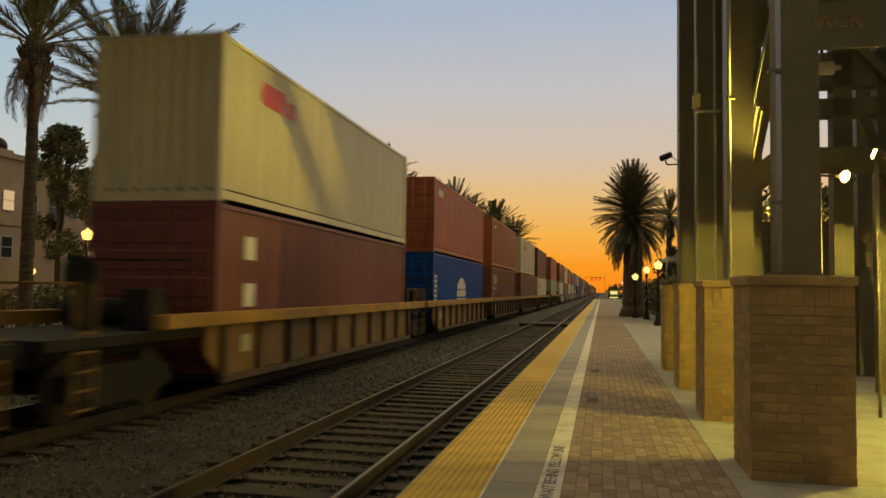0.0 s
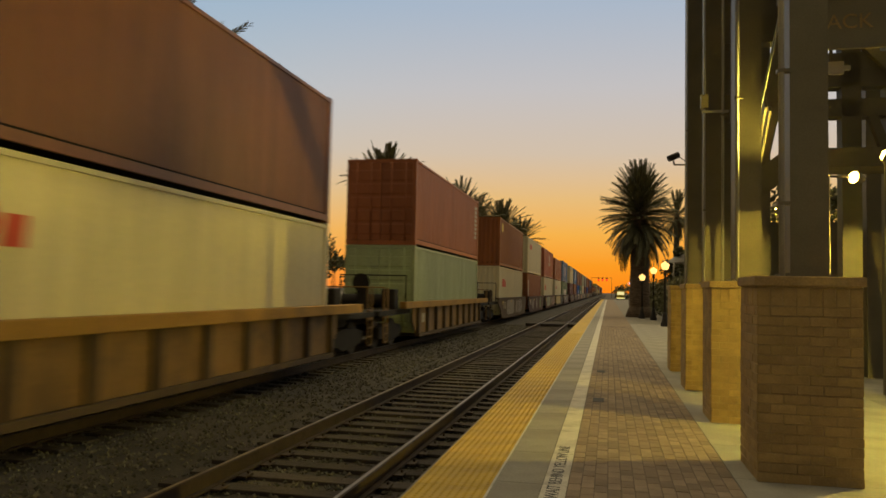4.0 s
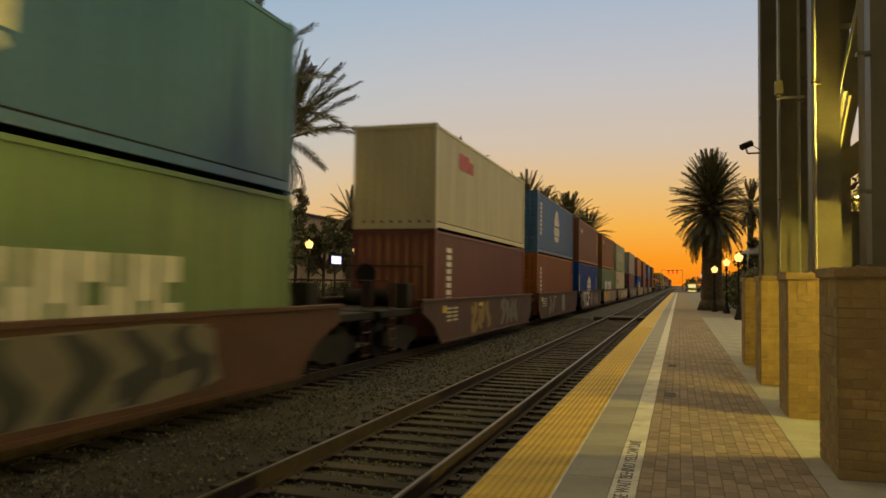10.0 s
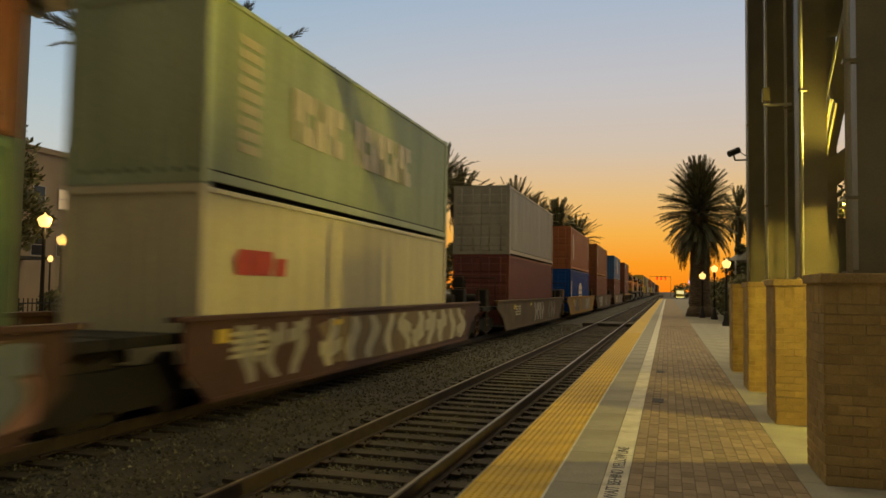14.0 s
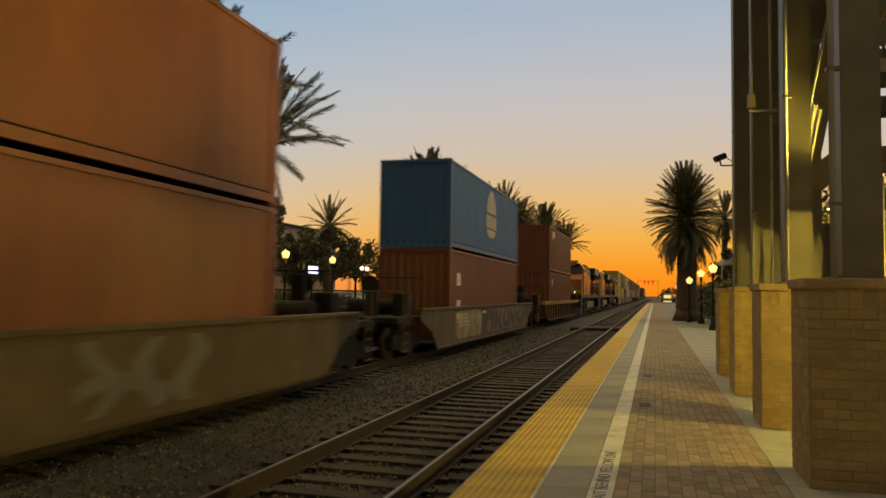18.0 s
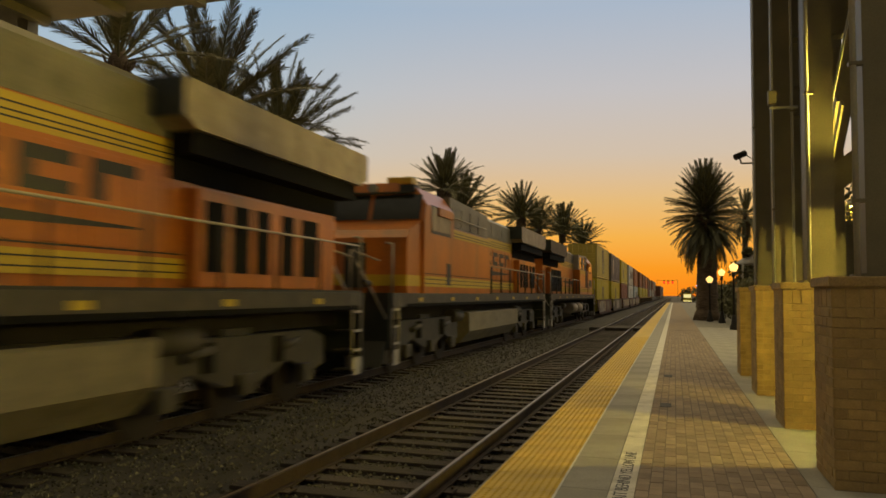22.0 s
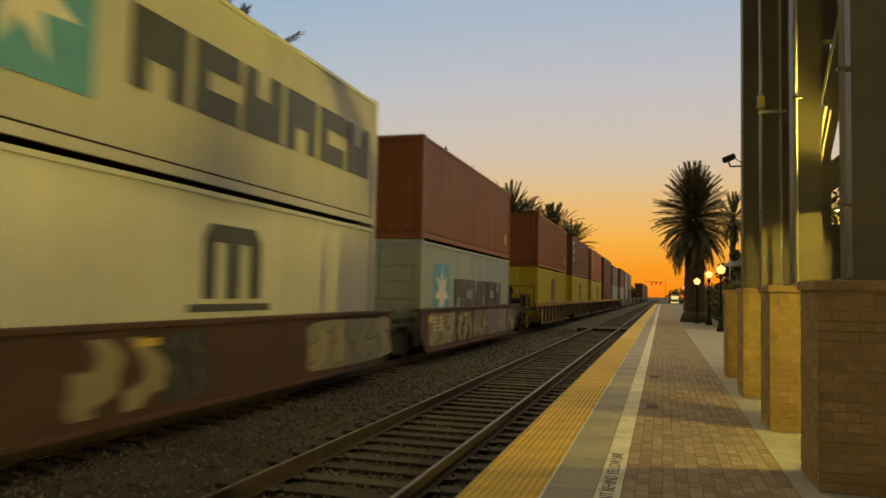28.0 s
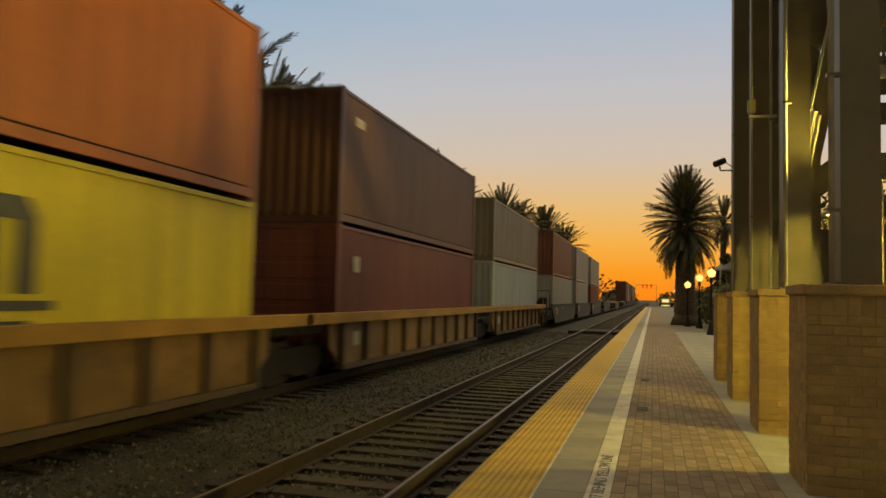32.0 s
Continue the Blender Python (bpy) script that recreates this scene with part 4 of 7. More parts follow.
# ---- well cars
LONG = {16: (0.0, 1.7), 17: (1.5, 1.5), 18: (1.5, 1.4), 19: (1.2, 1.8), 20: (2.0, 1.6), 21: (1.8, 1.8)}     # wells longer than their boxes
GRAF = {  # by car: start, length, patch colour, letter colour, count of strokes
    7: [(2.2, 3.4, "chalk", "chalk", 6), (6.6, 3.6, None, "chalk", 6)],
    8: [(2.0, 1.6, None, "chalk", 3), (9.0, 1.3, "lime", "lime", 2), (5.6, 1.2, None, "chalk", 2)],
    9: [(1.5, 4.7, "teal", "palegreen", 5), (7.3, 2.6, None, "chalk", 4), (10.0, 1.9, "dull", "pink", 2)],
    10: [(-0.3, 8.0, "butter", None, 1)],
    11: [(2.2, 2.6, None, "chalk", 3), (4.9, 4.9, "dull", "black", 5), (1.0, 1.0, None, "black", 2)],
    12: [(3.0, 2.6, None, "ochre", 3), (7.0, 3.0, None, "dull", 4)],
    13: [(6.6, 0.9, "tan", "chalk", 2), (2.2, 2.0, None, "dull", 2)],
    14: [(5.2, 1.2, "dull", "pink", 2), (7.0, 3.6, None, "dull", 4)],
    15: [(-0.1, 5.3, "lime", "orange", 5), (5.4, 2.1, "dull", "palegreen", 3), (7.8, 4.6, "pink", "bluegrey", 4)],
    16: [(0.6, 2.4, None, "chalk", 3), (3.4, 10.4, "tan", "pale", 10)],
    17: [(5.0, 3.0, None, "chalk", 4), (9.4, 2.6, None, "dull", 3)],
    18: [(0.9, 2.9, "ochre", "black", 4), (5.0, 2.4, "tan", "tan", 2), (7.8, 3.2, "dull", "chalk", 3)],
    19: [(1.6, 2.4, "dull", "chalk", 3), (7.4, 2.6, None, "dull", 3)],
    20: [(4.2, 9.6, "tan", "black", 11), (0.2, 3.6, "ochre", "cream", 4)],
    22: [(0.2, 4.6, "chalk", "dull", 4), (4.9, 1.3, "tan", "cream", 3), (7.0, 3.2, None, "dull", 3)],
    23: [(4.4, 4.2, "dull", "chalk", 5)],
    24: [(2.4, 10.0, "umber", "cream", 11)],
    25: [(2.9, 1.7, None, "cream", 2), (4.6, 0.8, "black", "black", 1), (8.6, 4.2, "palegreen", "cream", 4), (0.9, 0.9, "tan", "tan", 1)],
    26: [(0.2, 2.6, "tan", "cream", 3), (3.2, 1.9, None, "cream", 3), (5.2, 2.0, "umber", "cream", 3), (7.3, 1.8, "pink", "bluegrey", 2), (9.2, 1.5, "bluegrey", "cream", 2), (10.9, 1.6, None, "cream", 3)],
}


def wheelset(parent, y):
    for s in (-1, 1):
        bm = bmesh.new()
        tube(bm, (s * 0.69, y, 0.22), (s * 0.82, y, 0.22), 0.42, n=20)
        tube(bm, (s * 0.82, y, 0.22), (s * 0.86, y, 0.22), 0.16, n=12)
        part("wheel", bm, M_WHEEL, parent)
    part("axle", tube(bmesh.new(), (-0.68, y, 0.22), (0.68, y, 0.22), 0.08), M_WHEEL, parent)


def truck(parent, y):
    bm = bmesh.new()
    for s in (-1, 1):
        x0, x1 = sorted((s * 0.88, s * 1.03))
        prism(bm, [(y - 1.15, 0.1), (y - 1.15, 0.42), (y - 0.5, 0.52), (y + 0.5, 0.52), (y + 1.15, 0.42), (y + 1.15, 0.1), (y + 0.8, 0.1), (y + 0.4, -0.02), (y - 0.4, -0.02), (y - 0.8, 0.1)], x0, x1)
    box(bm, -0.9, 0.9, y - 0.22, y + 0.22, 0.2, 0.5)
    t = part("truck_frame", bm, M_GRIME, parent, "dark cast side frames")
    for d in (-0.88, 0.88):
        wheelset(t, y + d)
    bm = bmesh.new()
    for s in (-1, 1):
        for k in range(4):
            tube(bm, (s * 0.955, y - 0.21 + k * 0.14, 0.08), (s * 0.955, y - 0.21 + k * 0.14, 0.36), 0.055, n=8)
    part("springs", bm, M_GRIME, t)


def well_car(kind, s, gap_near, gap_far, tone, idx, ext=(0.0, 0.0)):
    """One unit of a well car; local y = 0 is the near end of the box that it carries. gap_*: metres of deck beyond the box; ext: metres by which the well is longer at its ends."""
    words = "ribbed brown well car with yellow top chords" if kind == "rib" else {"brown": "brown", "ochre": "faded ochre yellow", "tan": "rusty tan", "grey": "weathered grey"}[tone] + " smooth-sided well car with sprayed graffiti"
    root = thing("well_car", words, "rail car", group="well cars")
    mat = {"yellow": M_RIB, "ochre": M_WELLYELLOW, "brown": M_WELLBROWN, "tan": M_WELLTAN, "grey": M_WELLGREY}[tone]
    L, W2 = LEN, 1.42
    ya, yb = -0.35 - ext[0], L + 0.35 + ext[1]
    gap_near, gap_far = max(gap_near - ext[0], 0.5), max(gap_far - ext[1], 0.5)
    rng = random.Random(idx * 13 + 5)
    for sd in (-1, 1):
        a, b = sorted((sd * W2, sd * (W2 - 0.05)))
        if kind == "rib":
            bm = bmesh.new()
            prism(bm, [(ya + 0.4, 0.08), (ya - 0.1, 0.5), (ya - 0.1, 1.02), (yb + 0.1, 1.02), (yb + 0.1, 0.5), (yb - 0.4, 0.08)], *sorted((sd * (W2 - 0.1), sd * (W2 - 0.14))))
            part("side_plate", bm, mat, root)
            n = 9 + round((ext[0] + ext[1]) / 1.4)
            for k in range(n + 1):
                y = ya + 0.4 + k * (yb - ya - 0.8) / n
                # ribs darker than the plate: their shading is put into the colour
                part("rib", B(*sorted((sd * W2, sd * (W2 - 0.1))), y - 0.07, y + 0.07, 0.1, 1.02), M_WELLTAN, root)
            part("top_chord", B(*sorted((sd * (W2 + 0.06), sd * (W2 - 0.16))), ya - 1.5, yb + 1.5, 0.96, 1.17, bevel=0.015), M_WELLYELLOW, root, "yellow top chord")
            # darker colour here keeps the chord looking unlit
            part("bottom_chord", B(*sorted((sd * (W2 + 0.02), sd * (W2 - 0.14))), ya + 0.35, yb - 0.35, 0.0, 0.1), M_WELLTAN, root)
        else:
            bm = bmesh.new()
            prism(bm, [(ya + 0.3, 0.0), (ya - 0.25, 0.45), (ya - 0.25, 1.08), (yb + 0.25, 1.08), (yb + 0.25, 0.45), (yb - 0.3, 0.0)], a, b)
            part("side_plate", bm, mat, root)
            part("top_chord", B(*sorted((sd * (W2 + 0.05), sd * (W2 - 0.14))), ya - (0.45 if gap_near < 1.5 else 1.3), yb + (0.45 if gap_far < 1.5 else 1.3), 1.08, 1.15, bevel=0.01), mat, root)
            for y0, y1, g in ((ya - 1.25, ya - 0.252, gap_near), (yb + 0.252, yb + 1.25, gap_far)):
                if g >= 1.5:
                    e, f = (y1, y0) if y0 < 0 else (y0, y1)
                    part("end_gusset", prism(bmesh.new(), [(e, 0.45), (e, 1.079), (f, 1.079), (f, 0.82), ((e + f) / 2, 0.66)], a, b), mat, root)
            part("bottom_chord", B(*sorted((sd * (W2 + 0.025), sd * (W2 - 0.1))), ya + 0.3, yb - 0.3, -0.06, 0.0), mat, root)
    part("well_floor", B(-1.36, 1.36, ya + 0.4, yb - 0.4, 0.02, 0.1), M_GRIME, root)
    for y0, y1, g in ((ya - gap_near, ya - 0.02, gap_near), (yb + 0.02, yb + gap_far, gap_far)):
        if g > 0.3:
            bm = bmesh.new()
            box(bm, -1.2, 1.2, y0, y1, 0.78, 0.92)
            box(bm, -0.35, 0.35, y0, y1, 0.5, 0.78)
            part("end_platform", bm, M_GRIME, root)
            if g > 1.5:
                truck(root, (y0 + y1) / 2)
                bm = bmesh.new()
                e = y0 if y0 < 0 else y1
                sg = -1 if y0 < 0 else 1
                for k in range(5):
                    box(bm, 1.16, 1.2, e - 0.02 - sg * 0.55, e + 0.02 - sg * 0.55 + 0.36, 0.0 + k * 0.24, 0.03 + k * 0.24)
                for d in (0, 0.36):
                    box(bm, 1.15, 1.19, e - 0.03 - sg * 0.55 + d, e + 0.01 - sg * 0.55 + d, 0.0, 1.6)
                tube(bm, (1.17, e - sg * 0.55, 1.6), (-1.1, e - sg * 0.55, 1.6), 0.02, n=6)
                tube(bm, (-1.1, e - sg * 0.55, 0.9), (-1.1, e - sg * 0.55, 1.6), 0.02, n=6)
                part("ladder", bm, mat, root, "end ladder and rail")
                w = y1 if y0 < 0 else y0         # gear stands near the well, on the deck
                part("air_tank", tube(bmesh.new(), (-0.95, w + sg * 0.45, 1.16), (0.75, w + sg * 0.45, 1.16), 0.22, n=14), M_GRIME, root, "dark air tank on the end deck")
                part("brake_valve", B(0.55, 1.0, w + sg * 0.95 - 0.22, w + sg * 0.95 + 0.22, 0.92, 1.55, bevel=0.04), M_GRIME, root, "dark brake valve casing")
                part("brake_stand", B(-0.2, 0.12, w + sg * 1.25 - 0.1, w + sg * 1.25 + 0.1, 0.92, 1.95, bevel=0.03), M_GRIME, root, "dark brake wheel stand")
                part("brake_wheel", tube(bmesh.new(), (-0.04, w + sg * 1.38, 1.75), (-0.04, w + sg * 1.42, 1.75), 0.28, n=16), M_GRIME, root)
                for px in (-1.12, 1.12):
                    part("grab_post", tube(bmesh.new(), (px, w + sg * 0.3, 0.92), (px, w + sg * 0.3, 2.0), 0.022, n=6), M_GRIME, root)
                part("grab_bar", tube(bmesh.new(), (-1.12, w + sg * 0.3, 2.0), (1.12, w + sg * 0.3, 2.0), 0.022, n=6), M_GRIME, root)
                part("coupler", B(-0.15, 0.15, min(e, e + sg * 0.5), max(e, e + sg * 0.5), 0.45, 0.75), M_GRIME, root)
            else:
                truck(root, (y0 + y1) / 2 if abs(g) > 0.9 else y1)
    # stencilled panels and spray-painted lettering shapes, as plain strokes
    x = W2 + 0.001
    if kind == "pan" and idx >= 0:
        for y in (0.5, 1.1):
            bm = bmesh.new()
            for k in range(4):
                box(bm, x, x + 0.004, y, y + 0.45, 0.5 + k * 0.11, 0.56 + k * 0.11)
            part("stencil", bm, M_LOGO["pale"], root)
        part("reflector", B(x, x + 0.004, 0.15, 0.45, 0.75, 0.95), M_LOGO["yellow"], root)
        part("reflector", B(x, x + 0.004, 4.0, 4.4, 0.85, 0.95), M_LOGO["yellow"], root)
        for y, wd, patch, ink, n in GRAF.get(idx, ()):
            lw = wd / n
            if patch:
                part("spray_patch", blob(bmesh.new(), x + 0.0008, y - 0.15, 0.07, wd + 0.3, 0.96, rng), M_LOGO[patch], root)
            if not ink:
                continue
            bm, rim, state = bmesh.new(), bmesh.new(), rng.getstate()
            for k in range(n):
                spray(rim, x + 0.0014, y + k * lw, 0.1, lw * 0.98, 0.88, rng, 0.05)
            rng.setstate(state)
            for k in range(n):
                spray(bm, x + 0.0024, y + k * lw, 0.1, lw * 0.98, 0.88, rng)
            tagged(part("spray_outline", rim, M_LOGO["umber" if ink not in ("black", "grey", "umber") else "dull"], root), kind="stuff")
            tagged(part("spray_letters", bm, M_LOGO[ink], root), kind="stuff")
        if idx == 14:
            for mt, d, grow in (("black", 0.001, 0.03), ("white", 0.0026, 0.0)):
                o = lettering("TCF", 1.38, (x + d, 2.78 + grow, 0.55 - grow), (radians(90), 0, radians(90)), M_LOGO[mt], root, 0.0006, 0.05 + grow)
                o["label"] = "sprayed outline letters" if mt == "black" else "sprayed white letters"
                o.scale = (1.42, 1.0, 1.0)
    elif kind == "rib":
        bm = bmesh.new()
        box(bm, W2 - 0.1, W2 - 0.094, 0.75, 1.1, 0.45, 0.75)
        part("data_plate", bm, M_LOGO["pale"], root)
    return rolling(root, s, 0.0)


def spray(bm, x, y, z, w, h, rng, fat=0.0):
    """A plump painted shape without meaning: a thick bent band, often with a second one across it."""
    n = 9
    t = min(w * rng.uniform(0.16, 0.24), 0.22) + fat
    ph, amp = rng.uniform(0, 6.28), rng.uniform(0.15, 0.3)
    prev = None
    for i in range(n):
        u = i / (n - 1)
        cy, cz = y + w * (0.5 + amp * math.sin(ph + 5.5 * u)), z + h * u
        k = t * (0.75 + 0.5 * math.sin(math.pi * u))
        cur = (bm.verts.new((x, cy - k, cz)), bm.verts.new((x, cy + k, cz)))
        if prev:
            bm.faces.new((prev[0], prev[1], cur[1], cur[0]))
        prev = cur
    for _ in range(rng.choice((0, 1, 1, 2))):
        b = z + h * rng.uniform(0.15, 0.85)
        prev = None
        for i in range(5):
            u = i / 4
            yy, zz = y + w * (0.04 + 0.92 * u), b + 0.12 * h * math.sin(ph + 3 * u)
            cur = (bm.verts.new((x + 0.0005, yy, zz - t * 0.7)), bm.verts.new((x + 0.0005, yy, zz + t * 0.7)))
            if prev:
                bm.faces.new((prev[0], cur[0], cur[1], prev[1]))
            prev = cur


def blob(bm, x, y, z, w, h, rng):
    n = 22
    vs = []
    for k in range(n):
        a = 2 * math.pi * k / n
        c, s = math.cos(a), math.sin(a)
        sx = math.copysign(abs(c) ** 0.35, c) * rng.uniform(0.9, 1.02)
        sz = math.copysign(abs(s) ** 0.25, s) * rng.uniform(0.9, 1.0)
        vs.append(bm.verts.new((x, y + w / 2 + sx * w / 2, z + h / 2 + sz * h / 2)))
    bm.faces.new(vs)
    return bm


def build_train():
    starts = [c[1] for c in CARS]
    for i, (kind, s, up, low, tone) in enumerate(CARS):
        g0 = s - (starts[i - 1] + LEN) if i else 7.0
        g1 = starts[i + 1] - (s + LEN) if i + 1 < len(CARS) else 7.0
        if i and abs(s - 458.7) < 0.1:
            g0 = 7.0
        if abs(s - 368.9) < 0.1:
            g1 = 7.0
        # deck beyond the well: half of the gap, a hand's width less at couplers
        na, fa = [(g / 2 - 0.4 if g < 5 else min(g / 2 - 0.55, 4.6)) for g in (g0, g1)]
        well_car(kind, s, na, fa, tone, i, LONG.get(i, (0.0, 0.0)))
        mu, ml = MARKS.get(i, ([], []))
        z0 = 0.13
        for (col, h, d), z, mk, where in ((low, z0, ml, "lower"), (up, z0 + low[1] + 0.012, mu, "upper")):
            words = f"{WORDS[col]} corrugated steel box " + ("in a well car" if where == "lower" else "stacked on top") + (" with painted marks" if mk else "")
            container(s, z, h, col, words, bool(d), mk, i == 25 and where == "lower")
    for k, s in enumerate(EMPTY):
        well_car("rib" if k % 2 else "pan", s, 1.3, 1.3, "yellow" if k % 2 else "grey", -1)
    cols = ("brown", "grey", "olive", "redbrown", "grey", "brown")
    for k, s in enumerate(FAR):
        well_car("pan", s, 1.3, 1.3, "grey", -1)
        container(s, 0.13, 2.9, cols[k], WORDS[cols[k]] + " corrugated steel box in a well car")
        container(s, 3.042, 2.9, cols[-1 - k], WORDS[cols[-1 - k]] + " corrugated steel box stacked on top")


# ---------------------------------------------------------------- locomotives
M_ORANGE = surf("loco_orange", (0.46, 0.145, 0.02), 0.3, var=0.2, scale=0.9, fine=14, bump=0.05, stretch=(1, 1, 0.4), second=(0.27, 0.13, 0.06), amount=0.75)
M_LYELLOW = plain("loco_yellow", (0.55, 0.38, 0.03), 0.45)
M_LGREEN = surf("loco_dark_green", (0.028, 0.034, 0.026), 0.5, var=0.25)
# paler than the sill grey: sky light on the wing is put into the colour
M_WING = surf("loco_tan_grey", (0.32, 0.265, 0.2), 0.55, var=0.2, second=(0.15, 0.12, 0.09), amount=0.5)
M_LGREY = surf("loco_grey", (0.06, 0.054, 0.042), 0.6, var=0.2, second=(0.12, 0.1, 0.07), amount=0.5)
M_HOODROOF = surf("loco_olive_roof", (0.2, 0.18, 0.125), 0.5, var=0.3, scale=1.2, second=(0.08, 0.07, 0.05), amount=0.6)
# black of the grilles, also used to paint shade below the radiator wing
M_GRILLE_SHADE = surf("grille_and_shade_black", (0.009, 0.009, 0.009), 0.9, var=0.2, spec=0.15)
M_TANK = surf("tank_grey", (0.23, 0.2, 0.135), 0.6, var=0.18, second=(0.09, 0.07, 0.05), amount=0.5, stretch=(1, 0.5, 1))
# orange body colour darkened to paint the shade of a recess
M_BAY_SHADE = surf("bay_shade_red", (0.07, 0.024, 0.012), 0.7, var=0.3)
M_HAND = plain("handrail_paint", (0.4, 0.36, 0.28), 0.5)
M_HEAD = glowing("headlight", (1.0, 0.92, 0.75), 3)
# pale tone puts the reflection in the cab side windows into the colour
M_PANE = plain("cab_pane", (0.28, 0.27, 0.25), 0.12)


def loco(s, flip, lights, words, ext=0.0, drums=False):
    root = thing("diesel_locomotive", words, "locomotive", group="locomotives in the train")
    L = 22.3 + ext      # ext: extra length in the hood

    def P1(name, bm, mat, label="", parent=None):
        return part(name, bm, mat, parent or root, label)
    # frame and running gear
    P1("underframe", B(-1.5, 1.5, 0.8, L - 0.8, 1.45, 1.78, bevel=0.01), M_LGREY, "grey side sill")
    for x in (-1, 1):
        for k in range(7):
            y = 2.6 + k * 2.8
            P1("sill_edge", B(*sorted((x * 1.5005, x * 1.504)), y - 0.9, y + 1.88, 1.45, 1.53), M_GRILLE_SHADE, "black sill edge")
            P1("sill_reflector", B(*sorted((x * 1.501, x * 1.506)), y, y + 0.3, 1.57, 1.67), M_LYELLOW)
    P1("centre_sill", B(-0.9, 0.9, 0.82, L - 0.82, 1.12, 1.449), M_GRIME)
    if drums:
        for x in (-1, 1):
            for y in (8.4, 11.0):
                P1("air_drum", tube(bmesh.new(), (x * 1.12, y, 0.92), (x * 1.12, y + 2.45, 0.92), 0.34, n=18), M_WING, "tan cylindrical drum under the sill")
    w = 1.38 - 0.65 * drums
    tank = prism(bmesh.new(), [(-w, 0.6), (-w, 1.16), (-w + 0.05, 1.2), (w - 0.05, 1.2), (w, 1.16), (w, 0.6), (w - 0.35, 0.22), (-w + 0.35, 0.22)], 7.8, 15.4, axis="y")
    P1("fuel_tank", tank, M_TANK, "pale grey fuel tank")
    for x in (-1, 1):
        for y in (16.0, 7.1):
            P1("air_reservoir", tube(bmesh.new(), (x * 1.1, y - 0.5, 1.1), (x * 1.1, y + 0.5, 1.1), 0.19, n=14), M_LGREY)
    for yc in (4.55, 17.75 + ext):
        bm = bmesh.new()
        for x in (-1, 1):
            x0, x1 = sorted((x * 0.98, x * 1.14))
            prism(bm, [(yc - 2.75, 0.45), (yc - 2.75, 0.95), (yc - 2.2, 1.1), (yc + 2.2, 1.1), (yc + 2.75, 0.95), (yc + 2.75, 0.45), (yc + 2.3, 0.35),
                       (yc + 1.4, 0.62), (yc + 0.5, 0.35), (yc - 0.5, 0.35), (yc - 1.4, 0.62), (yc - 2.3, 0.35)], x0, x1)
        box(bm, -1.0, 1.0, yc - 0.4, yc + 0.4, 0.6, 1.2)
        t = P1("truck_frame", bm, M_LGREY, "dusty grey cast truck frame")
        for d in (-1.95, 0, 1.95):
            for x in (-1, 1):
                bm = bmesh.new()
                tube(bm, (x * 0.69, yc + d, 0.335), (x * 0.83, yc + d, 0.335), 0.535, n=24)
                tube(bm, (x * 0.83, yc + d, 0.335), (x * 0.9, yc + d, 0.335), 0.2, n=14)
                P1("wheel", bm, M_WHEEL, parent=t)
            for x in (-1, 1):
                P1("axle_box", B(*sorted((x * 1.1, x * 1.26)), yc + d - 0.2, yc + d + 0.2, 0.2, 0.52, bevel=0.03), M_LGREY, parent=t)
        for d in (-1, 1):
            for x in (-1, 1):
                P1("spring", tube(bmesh.new(), (x * 1.16, yc + d, 0.62), (x * 1.16, yc + d, 1.05), 0.1, n=10), M_GRIME, parent=t)
                P1("damper", tube(bmesh.new(), (x * 1.2, yc + d * 1.3 - 0.3, 0.85), (x * 1.2, yc + d * 1.3 + 0.3, 0.95), 0.07, n=8), M_LGREY, parent=t)
    # low nose and cab
    nose = prism(bmesh.new(), [(1.95, 1.78), (1.9, 2.2), (1.92, 3.12), (2.12, 3.32), (2.96, 3.62), (2.96, 1.78)], -1.42, 1.42)
    P1("nose", nose, M_ORANGE, "orange short nose")
    cab = bmesh.new()
    out = [(-1.5, 3.6), (-1.5, 4.05), (-1.18, 4.5), (-0.6, 4.66), (0.6, 4.66), (1.18, 4.5), (1.5, 4.05), (1.5, 3.6)]
    fr = [cab.verts.new((x, 2.95 + 0.34 * (z - 3.6), z)) for x, z in out]
    bk = [cab.verts.new((x, 5.6, z)) for x, z in out]
    fl = [cab.verts.new((x, 2.95, 1.78)) for x in (-1.5, 1.5)]
    bl = [cab.verts.new((x, 5.6, 1.78)) for x in (-1.5, 1.5)]
    for i in range(len(out) - 1):
        cab.faces.new((fr[i], fr[i + 1], bk[i + 1], bk[i]))
    cab.faces.new(fr), cab.faces.new((fl[0], fl[1], fr[-1], fr[0])), cab.faces.new([bl[0]] + bk + [bl[1]])
    cab.faces.new((fl[0], fr[0], bk[0], bl[0])), cab.faces.new((fl[1], bl[1], bk[-1], fr[-1])), cab.faces.new((fl[0], bl[0], bl[1], fl[1]))
    bmesh.ops.recalc_face_normals(cab, faces=cab.faces[:])
    cb = P1("cab", cab, M_ORANGE, "orange cab shell")
    for x in (-1, 1):
        P1("windshield", prism(bmesh.new(), [(2.94, 3.66), (3.16, 4.32), (3.2, 4.32), (2.98, 3.66)], *sorted((x * 0.06, x * 1.36))), M_GLASS, "dark windshield", cb)
        P1("side_window", B(*sorted((x * 1.495, x * 1.515)), 3.56, 3.98, 3.42, 4.04), M_PANE, "", cb)
        P1("side_window", B(*sorted((x * 1.495, x * 1.515)), 4.06, 5.2, 3.42, 4.04), M_PANE, "", cb)
        P1("window_visor", B(*sorted((x * 1.516, x * 1.58)), 4.0, 5.25, 3.84, 4.06, bevel=0.01), M_ORANGE, "", cb)
